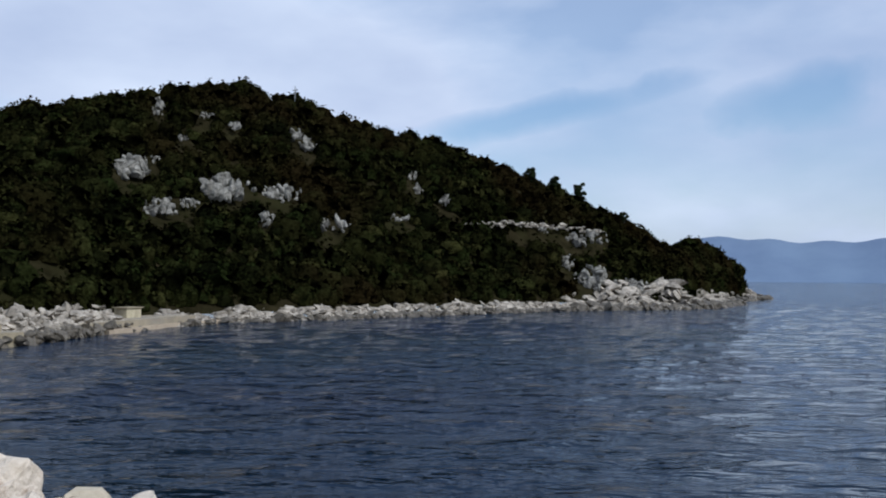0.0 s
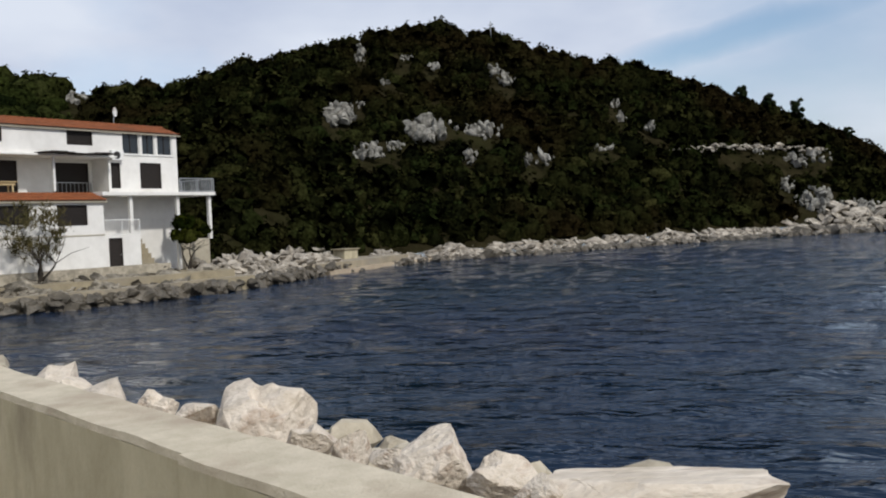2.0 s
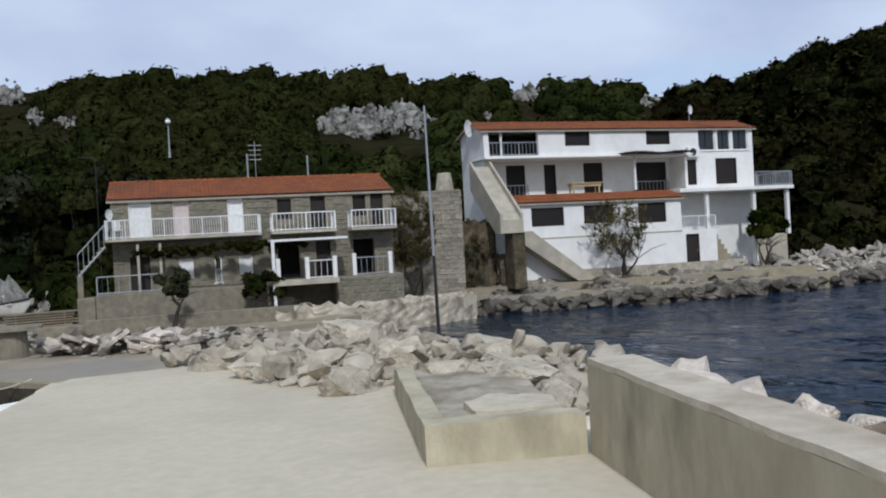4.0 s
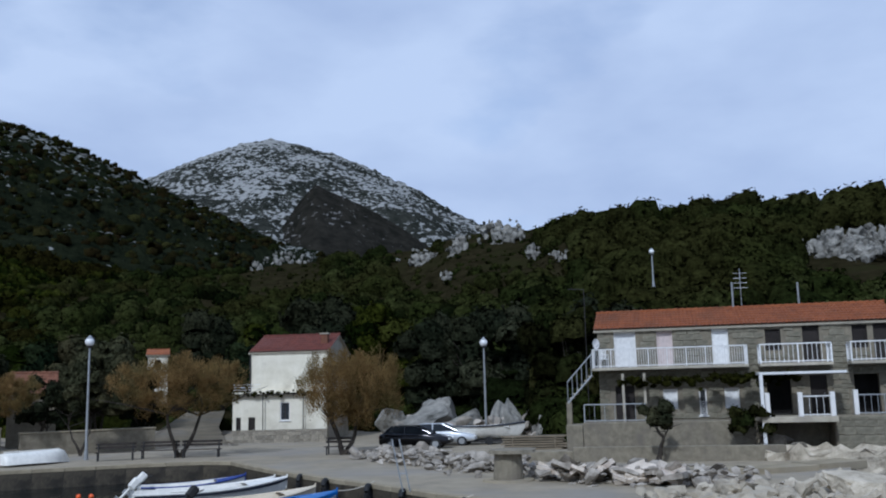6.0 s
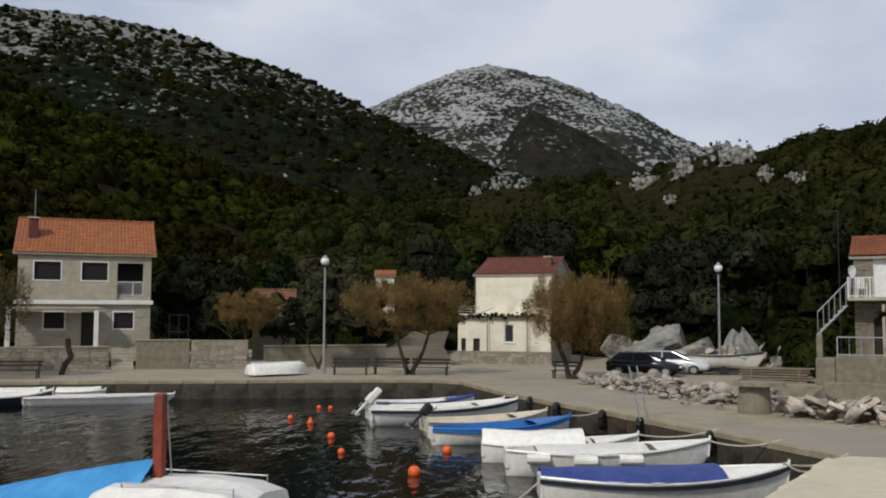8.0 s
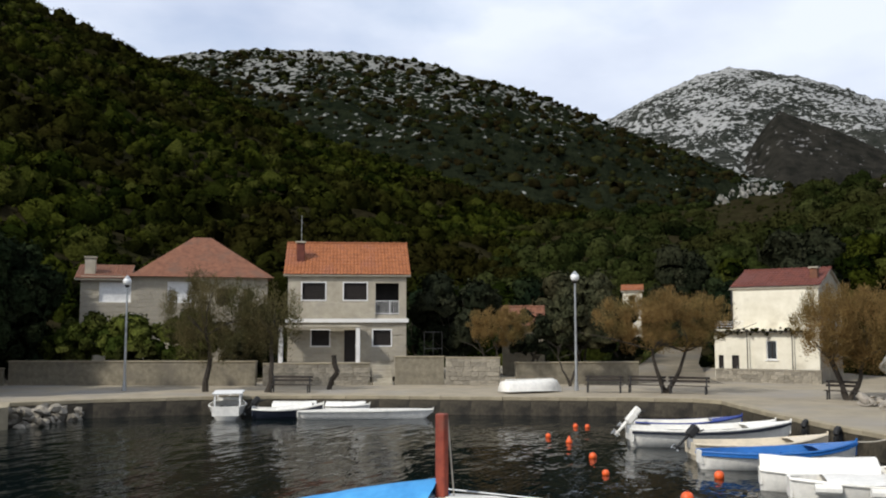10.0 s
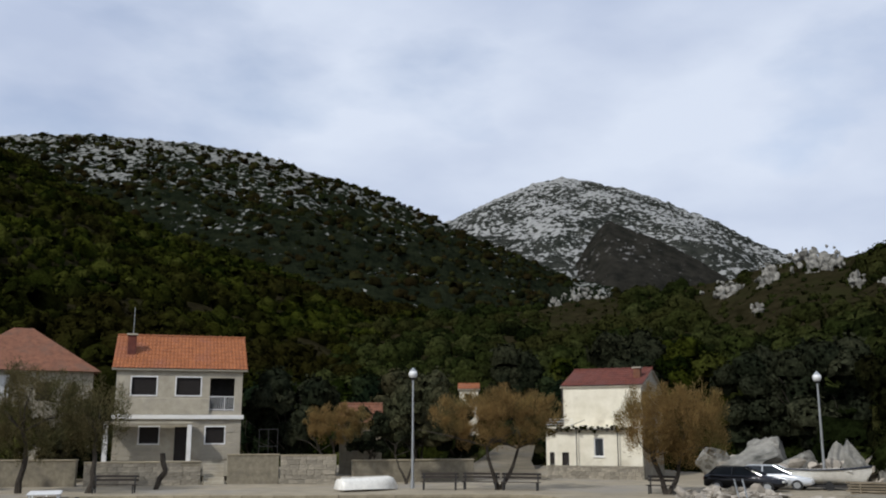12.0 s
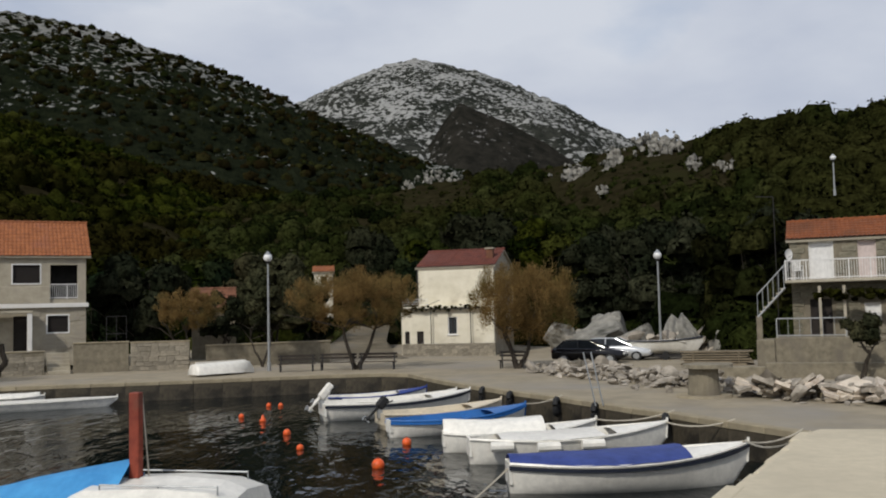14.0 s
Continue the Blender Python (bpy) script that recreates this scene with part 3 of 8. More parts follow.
def bush_template(seed, leaves=60, size=0.34, core=1):
    """A shrub of about unit radius, open below: a lumpy crown with leafy shoots growing out of it."""
    g = np.random.default_rng(seed)
    V, F = ico(core, seed, 0.30)
    if core > 1:
        d = V / np.linalg.norm(V, axis=1)[:, None]
        V = V * (1 + 0.10 * np.sin(7 * d[:, 0] + seed) * np.sin(6 * d[:, 1] - seed) + 0.07 * np.sin(11 * d[:, 2] + 9 * d[:, 0] + 2 * seed))[:, None]
    F = F[(V[F][:, :, 2] > -0.42).any(1)]
    used = np.nonzero(np.bincount(F.ravel(), minlength=len(V)))[0]
    back = np.full(len(V), -1)
    back[used] = np.arange(len(used))
    V, F = V[used] * 0.86, back[F]
    i = g.choice(np.nonzero(V[:, 2] > -0.25)[0], leaves)
    nrm = V[i] / np.linalg.norm(V[i], axis=1)[:, None]
    u = np.cross(nrm, g.normal(size=(leaves, 3)))
    u /= np.linalg.norm(u, axis=1)[:, None]
    w = np.cross(nrm, u)
    s = size * g.uniform(0.5, 1.3, (leaves, 1))
    lift = g.uniform(0.15, 0.8, (leaves, 1))
    tip = V[i] + (u + nrm * lift) * s
    T = np.stack([tip + w * s * 0.35, tip - w * s * 0.45 - nrm * s * 0.1], 1).reshape(-1, 3)
    k = np.arange(leaves)
    TF = np.stack([i, len(V) + 2 * k, len(V) + 2 * k + 1], 1)
    return np.concatenate([V, T]), np.concatenate([F, TF])


def scatter(name, temps, P, S, material, seed=0, squash=(0.75, 1.05), kind="stuff", label="", category="", tilt=0.0, soft=False):
    """Many copies of a few templates joined into one mesh."""
    g = np.random.default_rng(seed)
    P, S = np.asarray(P), np.asarray(S)
    pick = g.integers(0, len(temps), len(P))
    Vs, Fs, base = [], [], 0
    for k, (V, F) in enumerate(temps):
        i = np.nonzero(pick == k)[0]
        if not len(i):
            continue
        a = g.uniform(0, 6.283, len(i))
        ca, sa = np.cos(a)[:, None], np.sin(a)[:, None]
        x = V[None, :, 0] * ca - V[None, :, 1] * sa
        y = V[None, :, 0] * sa + V[None, :, 1] * ca
        z = V[None, :, 2] * g.uniform(*squash, (len(i), 1))
        if tilt:
            b = g.normal(0, tilt, (len(i), 1))
            y, z = y * np.cos(b) - z * np.sin(b), y * np.sin(b) + z * np.cos(b)
        W = np.stack([x, y, z], 2) * S[i][:, None, None] + P[i][:, None, :]
        Fs.append((F[None] + (np.arange(len(i)) * len(V))[:, None, None] + base).reshape(-1, 3))
        Vs.append(W.reshape(-1, 3))
        base += len(i) * len(V)
    ob = mesh_np(name, np.concatenate(Vs), np.concatenate(Fs), material, smooth=soft)
    return tagged(ob, label, category, kind=kind)

# ---- sea, hills and far mountains ----
EYE_Z = 3.4


def slope(az, s, h):
    """A point of a hillside, in metres: az in degrees to the left of north, s from its foot (0) to its crest (1) and beyond."""
    az, s = np.asarray(az, float), np.asarray(s, float)
    o = np.argsort(h["az"])
    f = lambda key: np.interp(az, np.asarray(h["az"], float)[o], np.asarray(h[key], float)[o])
    rb, rc, zb = f("rb"), f("rc"), f("zb")
    el = np.interp(-az, *h["sky"]) if "sky" in h else f("el")
    zc = EYE_Z + np.tan(np.radians(el - h["drop"])) * rc
    t = np.clip(s, 0, 1)
    r = rb + (rc - rb) * s
    z = zb + (zc - zb) * t ** h["pow"] - np.clip(s - 1, 0, None) * (zc - zb) * 0.9
    x, y = -np.sin(np.radians(az)) * r, np.cos(np.radians(az)) * r
    bump = fbm(x, y, h["wave"], h["seed"]) * h["amp"] * np.clip(t * 4, 0, 1) * (1 - 0.75 * np.clip((t - 0.75) * 4, 0, 1))
    z = z + fbm(x, y, h["wave"] * 0.07, h["seed"] + 1) * h["amp"] * h.get("rough", 0.0) * np.clip(t * 4, 0, 1)
    return np.stack([x * K, y * K, (z + bump) * K], -1)


def hill(name, h, na, ns, material, label, s_end=1.35):
    A, S = np.meshgrid(np.linspace(min(h["az"]), max(h["az"]), na), np.linspace(0, s_end, ns), indexing="ij")
    V = slope(A, S, h).reshape(-1, 3)
    i, j = np.meshgrid(np.arange(na - 1), np.arange(ns - 1), indexing="ij")
    q = (i * ns + j).ravel()
    F = np.stack([q, q + 1, q + ns + 1, q + ns], 1)
    ob = mesh_np(name, V, F, material, smooth=True)
    return tagged(ob, label, "hill", kind="structure")


HILL = dict(  # the wooded slope behind the houses, running out to the headland
    az=[14, 6, 0, -6, -13, -16.6, -20, -27, -34, -42, -49, -54, -58, -62, -65.4, -69, -73, -77.6, -82, -87.5, -91.8, -96.3, -99.8, -101.6, -103.2, -105.2, -106.4],
    sky=([-14, -6, 1, 6, 9.6, 12.8, 14.7, 16.5, 19, 21.5, 23.5, 25, 27.6, 30, 32, 34, 35.5, 37.3, 39.7, 43, 44.9, 47.2, 48.9, 51.3, 54.4, 56.9, 59, 62.2, 63.5, 66, 67.6, 70, 72.6, 75.2, 77.6, 80, 82, 85, 87.7, 90.9, 93.7, 96.0, 97.2, 98.9, 100.2, 101.9, 103.2, 105.1, 106, 106.4],
         [6.4, 7.5, 8.3, 8.8, 9.2, 10.1, 10.4, 10.2, 10.6, 10.5, 11.0, 10.5, 10.9, 10.9, 10.4, 10.1, 10.5, 10.2, 10.0, 9.9, 9.4, 9.2, 9.3, 8.95, 8.4, 8.75, 8.65, 9.5, 10.0, 10.4, 10.85, 11.2, 11.75, 11.9, 11.5, 10.9, 10.2, 9.6, 8.9, 7.65, 6.6, 5.6, 4.9, 4.25, 3.4, 2.4, 2.6, 1.95, 1.1, -0.3]),
    rb=[78, 74, 68, 64, 54, 50, 44, 46, 48, 52, 60, 63, 60, 55, 58, 66, 72, 76, 81, 91, 99, 108, 114, 118, 124, 150, 180],
    rc=[200, 205, 210, 200, 160, 150, 130, 118, 112, 112, 120, 125, 122, 116, 114, 114, 116, 120, 124, 130, 136, 142, 146, 148, 152, 172, 196],
    zb=[0.6, 0.6, 0.6, 0.6, 0.6, 0.6, 0.6, 0.6, 0.6, 0.6, 0.6, 0.6, 0.6, 0.5, 0.5, 0.5, 0.6, 0.7, 0.7, 0.7, 0.8, 0.9, 0.9, 0.8, 0.7, 0.4, 0.1],
    drop=0.38, pow=0.95, wave=26, amp=1.3, seed=3)
LEFT = dict(az=[75, 60, 52, 45.4, 41, 37.7, 35, 30.8, 27, 23.7, 20, 16.5, 11.3, 5, -2],
            el=[20.4, 20.9, 20.6, 19.8, 18.5, 17.4, 16.5, 14.7, 13.2, 11.7, 10.7, 9.5, 8.2, 7.2, 6.4],
            rb=[60, 60, 60, 62, 64, 66, 68, 70, 70, 68, 68, 70, 74, 80, 84],
            rc=[300, 310, 320, 330, 330, 325, 320, 310, 300, 295, 290, 285, 280, 270, 260],
            zb=[0.6] * 15, drop=0.7, pow=1.05, wave=60, amp=3.0, seed=5)
RIDGE = dict(az=[48, 40, 35, 32.5, 30, 26.5, 23.7, 20, 16.4, 13.6, 11.1, 7.75, 2.7, -0.1, -8],
             el=[14.1, 15.5, 16.45, 16.95, 17.25, 17.25, 17.2, 16.85, 16.05, 15.25, 14.3, 12.82, 10.5, 9.3, 7],
             rb=[300] * 15, rc=[880, 880, 890, 900, 900, 900, 900, 900, 890, 880, 860, 840, 800, 780, 760],
             zb=[20] * 15, drop=0.04, pow=1.0, wave=170, amp=9, seed=8, rough=0.22)
PEAK = dict(az=[16, 11, 7.72, 5.05, 2.18, 0.2, -1.41, -3.9, -6.4, -9.2, -11.2, -12.9, -17, -24],
            el=[9.0, 11.2, 12.68, 14.0, 15.17, 15.52, 15.1, 14.53, 13.57, 12.24, 10.92, 10.13, 8.2, 6],
            rb=[800] * 14, rc=[1460, 1480, 1500, 1510, 1520, 1530, 1530, 1520, 1500, 1480, 1470, 1460, 1440, 1420],
            zb=[60] * 14, drop=-0.17, pow=1.0, wave=330, amp=16, seed=11, rough=0.22)

SPUR = dict(az=[3, 0.4, -0.5, -1.5, -2.6, -4.0, -5.6, -7.2, -8.4, -10.5, -13], el=[6, 8.9, 10.2, 11.7, 12.9, 12.2, 11.5, 10.6, 9.8, 8.3, 6],
            rb=[800] * 11, rc=[1080] * 11, zb=[50] * 11, drop=0.0, pow=1.0, wave=120, amp=6, seed=15)

# one sheet of water, finely rippled where the pier looks over it
wa = np.radians(np.concatenate([np.linspace(-125, 52, 490), np.linspace(52, 235, 40)[1:]]))
wr = np.concatenate([[0.5], np.geomspace(5, 260, 270), np.geomspace(260, 3900, 26)[1:]])
A_, R_ = np.meshgrid(wa, wr, indexing="ij")
wx, wy = -np.sin(A_) * R_, np.cos(A_) * R_
open_sea = np.clip((wx - 0.55 * wy + 2) / 9, 0.06, 1) * np.clip((300 - R_) / 120, 0, 1)
ca, sa = math.cos(0.5), math.sin(0.5)
we, wf = wx * ca + wy * sa, (wy * ca - wx * sa) * 0.5
wz_ = open_sea * (0.06 * fbm(we, wf, 3.4, 41, 2) + 0.07 * np.abs(fbm(we, wf, 6.5, 42, 2)) - 0.05)
wk = len(wr)
wi, wj = np.meshgrid(np.arange(len(wa) - 1), np.arange(wk - 1), indexing="ij")
wq = (wi * wk + wj).ravel()
sea = tagged(mesh_np("water", np.stack([wx, wy, wz_], -1).reshape(-1, 3), np.stack([wq, wq + wk, wq + wk + 1, wq + 1], 1)[:, ::-1], M_SEA, True),
             "rippled dark blue sea, calmer inside the harbour", "sea", kind="structure")
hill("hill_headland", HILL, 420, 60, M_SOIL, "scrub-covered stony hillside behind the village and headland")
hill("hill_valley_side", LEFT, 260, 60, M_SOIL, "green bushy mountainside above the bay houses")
hill("mountain_ridge", RIDGE, 360, 80, M_RIDGE, "dark scrubby ridge with bare limestone near its crest")
hill("mountain_spur", SPUR, 140, 50, M_SPUR, "dark stony spur below the bare peak")
hill("mountain_peak", PEAK, 320, 100, M_PEAK, "bare grey limestone mountain peak with scree and gullies")

# far coast across the sea
fa = np.linspace(-150, -98, 90)
fe = 2.35 + 0.25 * np.sin(fa * 0.35) + 0.5 * np.clip((-108 - fa) / 8, 0, 1) + 0.08 * np.sin(fa * 2.1) - 2.2 * np.clip((fa + 102) / 4, 0, 1)
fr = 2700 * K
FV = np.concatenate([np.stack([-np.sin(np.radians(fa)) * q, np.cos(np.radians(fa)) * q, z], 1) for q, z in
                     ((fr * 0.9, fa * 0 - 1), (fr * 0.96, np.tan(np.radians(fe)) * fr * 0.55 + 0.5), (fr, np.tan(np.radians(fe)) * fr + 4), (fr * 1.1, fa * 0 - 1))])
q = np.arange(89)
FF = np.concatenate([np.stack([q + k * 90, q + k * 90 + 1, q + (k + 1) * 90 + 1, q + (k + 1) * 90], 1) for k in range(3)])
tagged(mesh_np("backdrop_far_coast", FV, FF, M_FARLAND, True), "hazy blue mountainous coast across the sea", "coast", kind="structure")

# ---- scrub on the slopes ----
def spread(h, n, s0, s1, seed, az0=None, az1=None, bias=1.0):
    g = np.random.default_rng(seed)
    lo, hi = (min(h["az"]) if az0 is None else az0), (max(h["az"]) if az1 is None else az1)
    az = g.uniform(lo, hi, n)
    s = s0 + (s1 - s0) * g.uniform(0, 1, n) ** bias
    return az, s, slope(az, s, h)


# bare rock on the slope: bearing and height in degrees, half width and half height
BARE = [(-75.3, 5.3, 1.4, 0.7), (-78.4, 5.1, 1.25, 0.5), (-71.4, 4.1, 1.07, 0.55), (-77.8, 3.5, 0.5, 0.55), (-81.7, 3.1, 1.07, 0.45), (-69.7, 6.3, 0.85, 0.75), (-70.8, 6.9, 0.46, 0.25), (-70.9, 10.0, 0.36, 0.7),
        (-79.1, 8.7, 0.43, 0.4), (-80.0, 8.1, 0.5, 0.38), (-86.4, 6.4, 0.32, 0.42), (-86.9, 5.6, 0.3, 0.42), (-88.3, 4.75, 0.5, 0.38), (-85.8, 3.6, 0.78, 0.25), (-73.5, 9.75, 0.64, 0.24), (-75.4, 9.1, 0.5, 0.28), (-72.5, 8.2, 0.39, 0.18),
        (-97.2, 2.4, 1.2, 0.42), (-94.3, 3.0, 1.75, 0.22), (-96.2, 1.0, 0.36, 0.65), (-97.8, -0.05, 0.93, 0.7), (-99.9, -0.6, 1.05, 0.5), (-73.2, 4.25, 0.7, 0.3),
        (-36.0, 7.2, 2.6, 1.25), (-39.0, 7.4, 1.4, 1.05), (-40.5, 6.6, 1.0, 0.75), (-46.4, 8.5, 1.3, 0.55), (-44.3, 7.3, 0.75, 0.35), (-53.9, 7.5, 0.7, 0.4),
        (-14.7, 9.35, 1.7, 1.0), (-12.1, 8.55, 0.7, 0.95), (-9.6, 7.95, 1.3, 0.65), (-11.4, 6.8, 0.4, 0.35), (-17.0, 8.05, 0.5, 0.55), (-18.8, 7.85, 0.7, 0.38), (-1.1, 8.0, 1.6, 0.65), (0.7, 7.5, 0.45, 0.45)]


def seen_from_pier(P):
    x, y, z = P[:, 0] / K, P[:, 1] / K, P[:, 2] / K
    return np.degrees(np.arctan2(-x, y)), np.degrees(np.arctan2(z - EYE_Z, np.hypot(x, y)))


def off_bare(P):
    a, e = seen_from_pier(P)
    keep = np.ones(len(P), bool)
    for ba, be, wa, we in BARE:
        m = 0.5 if ba < -25 else 1.0
        keep &= ((a - ba) / (wa + 0.3 * m)) ** 2 + ((e - be + 0.7 * m) / (we + m)) ** 2 > 1.15
    return keep


T_NEAR = [bush_template(k, 34, 0.30, 2 if k % 4 == 0 else 1) for k in range(8)]
T_MID = [bush_template(20 + k, 22, 0.30) for k in range(6)]
T_FAR = [bush_template(40 + k, 7, 0.34) for k in range(4)]
T_OAK = [bush_template(60 + k, 60, 0.22, 2) for k in range(6)]
T_CROWN = [bush_template(70 + k, 110, 0.24, 2) for k in range(5)]


def scrub(name, h, n, s0, s1, seed, temps, size, material, label, az0=None, az1=None, bias=1.0, clear=True):
    az, s, P = spread(h, n, s0, s1, seed, az0, az1, bias)
    if clear:
        P = P[off_bare(P)]
    P = P[fbm(P[:, 0], P[:, 1], 16, seed, 3) > -0.55]
    g = np.random.default_rng(seed + 1)
    S = size * np.clip(g.lognormal(-0.35, 0.45, len(P)), 0.3, 1.7)
    P = P + np.stack([0 * S, 0 * S, S * 0.2], 1)
    return scatter(name, temps, P, S, material, seed + 2, label=label, category="shrubs", soft=True)


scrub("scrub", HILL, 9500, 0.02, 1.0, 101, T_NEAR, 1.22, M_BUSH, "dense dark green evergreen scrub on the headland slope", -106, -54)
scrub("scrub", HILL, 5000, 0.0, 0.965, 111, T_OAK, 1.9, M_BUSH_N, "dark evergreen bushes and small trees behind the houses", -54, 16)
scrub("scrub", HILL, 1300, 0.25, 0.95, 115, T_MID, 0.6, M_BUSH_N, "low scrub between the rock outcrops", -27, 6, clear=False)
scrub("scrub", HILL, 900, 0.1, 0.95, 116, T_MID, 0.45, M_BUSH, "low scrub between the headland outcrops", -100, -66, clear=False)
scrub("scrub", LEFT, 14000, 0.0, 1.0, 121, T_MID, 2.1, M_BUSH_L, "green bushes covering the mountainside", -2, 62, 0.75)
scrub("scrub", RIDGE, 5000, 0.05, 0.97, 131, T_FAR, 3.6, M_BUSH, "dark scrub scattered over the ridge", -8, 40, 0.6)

# ---- ground, quays and the pier ----
GZ, DZ = 0.88, 2.19  # level of the village quay, level of the pier deck
SHORE = [(9.6, 14.2), (11.0, 19.0), (9.44, 22.4), (8.35, 24.9), (7.44, 27.2), (6.6, 28.7), (4.95, 32.8), (3.23, 36.1), (1.16, 41.0), (-0.7, 46.6), (-2.2, 47.6),
         (-6.0, 47.4), (-11.6, 46.2), (-18.0, 45.2), (-23.2, 44.0), (-26.7, 42.0), (-30.9, 38.8), (-33.3, 35.8), (-35.4, 32.3), (-60, 12), (-110, 0)]
EAST = [(-110, 130), (130, 130), (84, 24), (75, 25.2), (59, 27.6), (56.5, 26.3), (46, 29.4), (40.9, 32.4), (36, 35.2), (33.4, 37.4), (29, 37.6), (25, 34.0), (21, 28), (17.5, 22.5), (14.5, 17.8), (12.2, 13.6)]
ground = tagged(part("ground", prism(bmesh.new(), SHORE + EAST, -5, GZ), M_ROAD), "dusty pale road and village ground behind the quay", "ground", kind="structure")

# lane climbing past the cream house
bm = bmesh.new()
lv = [[bm.verts.new(p) for p in row] for row in (((-9.0, 60.0, GZ - 0.02), (-0.8, 61.0, GZ - 0.02)), ((-8.2, 66.0, GZ + 0.14), (-2.2, 67.0, GZ + 0.14)), ((-7.6, 76.0, GZ + 0.75), (-3.2, 76.5, GZ + 0.75)), ((-6.9, 90.0, GZ + 1.8), (-3.4, 90.0, GZ + 1.8)))]
for a, b in zip(lv, lv[1:]):
    bm.faces.new((a[0], a[1], b[1], b[0]))
bmesh.ops.solidify(bm, geom=bm.faces[:], thickness=0.5)
bmesh.ops.recalc_face_normals(bm, faces=bm.faces[:])
tagged(part("lane", bm, M_ROAD), "pale dusty lane climbing between the gardens", "lane", kind="structure")

# dark weed-stained quay face and its stone kerb, in blocks
kerb = thing("quay_kerb", "worn stone blocks edging the harbour quay", "kerb", kind="structure")
for a, b in zip(SHORE[2:-2], SHORE[3:-1]):
    a, b = Vector((*a, 0)), Vector((*b, 0))
    n = max(1, round((b - a).length / 1.6))
    d = (b - a).normalized()
    o = Vector((d.y, -d.x, 0)) if (b - a).x < 0 else Vector((-d.y, d.x, 0))
    o = Vector((-d.y, d.x, 0))
    ang = math.degrees(math.atan2(d.y, d.x))
    L = (b - a).length / n
    for i in range(n):
        c = a + d * (L * (i + 0.5))
        g = random.uniform(-0.012, 0.012)
        ob = boxp("kerb_block", (-L / 2 + 0.008, L / 2 - 0.008, -0.20 + g, 0.22, -0.14, 0.05 + g), M_QUAY, kerb, 0.02)
        ob.matrix_world = pose(c.x, c.y, GZ, 0, 0, ang)
        ob = boxp("face_block", (-L / 2 + 0.002, L / 2 - 0.002, -0.17 + g, 0.2, -2.0, -0.145), M_QFACE, kerb)
        ob.matrix_world = pose(c.x, c.y, GZ, 0, 0, ang)

PU, PN = Vector((-0.53, -0.85, 0)).normalized(), Vector((0.85, -0.53, 0)).normalized()
W0 = Vector((7.25, 3.66, 0))           # inner corner of the sea wall
E0 = Vector((5.8, 13.78, 0))           # corner of the deck at the basin
WD = Vector((-0.518, -0.855, 0))
WO = Vector((0.855, -0.518, 0))
deck_pts = [E0, E0 + Vector((0.25, 0.25, 0)), Vector((7.4, 13.75, 0)), Vector((9.0, 13.6, 0)), Vector((10.4, 12.6, 0)), Vector((9.9, 9.8, 0)), Vector((9.5, 7.0, 0)), W0 + WO * 0.3 + Vector((0.6, 1.0, 0)), W0 + WO * 0.3, W0 + WO * 0.3 + WD * 34, E0 + PU * 40]
tagged(part("pier_deck", prism(bmesh.new(), [(p.x, p.y) for p in deck_pts], -4, DZ), M_DECK), "smooth pale sandy concrete pier deck", "pier", kind="structure")
# ragged lip along the basin side
lip = thing("deck_edge", "broken concrete edge of the pier above the boats", "pier edge", kind="structure")
for i in range(26):
    c = E0 + PU * (0.45 + i * 0.92) - PN * random.uniform(-0.05, 0.06)
    ob = boxp("edge_block", (-0.45, 0.45, -0.12, 0.12, -0.32, random.uniform(-0.02, 0.012)), M_DECK, lip, 0.03)
    ob.matrix_world = pose(c.x, c.y, DZ, 0, 0, 58 + random.uniform(-2, 2))

wall = thing("sea_wall", "low weathered concrete sea wall along the pier", "wall", kind="structure")
wz = DZ + 0.84
for i in range(6):
    a = W0 + WD * (i * 4.4 if i else 0)
    ang = math.degrees(math.atan2(WD.y, WD.x))
    st = 0.03 if i else 0
    ob = boxp("wall_section", (0, 4.385, -st, 0.42 + st, 0, wz - DZ - 0.03), M_WALL, wall)
    ob.matrix_world = pose(a.x, a.y, DZ, 0, 0, ang)
    bm = bmesh.new()
    box(bm, 0, 4.385, -st, 0.44 + st, wz - DZ - 0.03, wz - DZ + 0.02)
    bmesh.ops.subdivide_edges(bm, edges=[e for e in bm.edges if e.calc_length() > 2], cuts=30)
    for v in bm.verts:
        if v.co.z > wz - DZ:
            v.co.y += 0.012 * (0.5 + noise.noise(Vector((v.co.x * 2.3 + i * 9, v.co.y * 3, 1)))) * (1 if v.co.y < 0.2 else -1)
        v.co.z += 0.012 * noise.noise(Vector((v.co.x * 1.7 + i * 5, v.co.y * 2, 4)))
    ob = part("wall_cap", bm, M_CAP, wall)
    ob.matrix_world = pose(a.x, a.y, DZ, 0, 0, ang)

# raised slab beside the wall end: broken curbs round a sunken, rubble-strewn bed
slab = thing("concrete_step", "low broken concrete platform at the wall end", "platform", kind="structure")


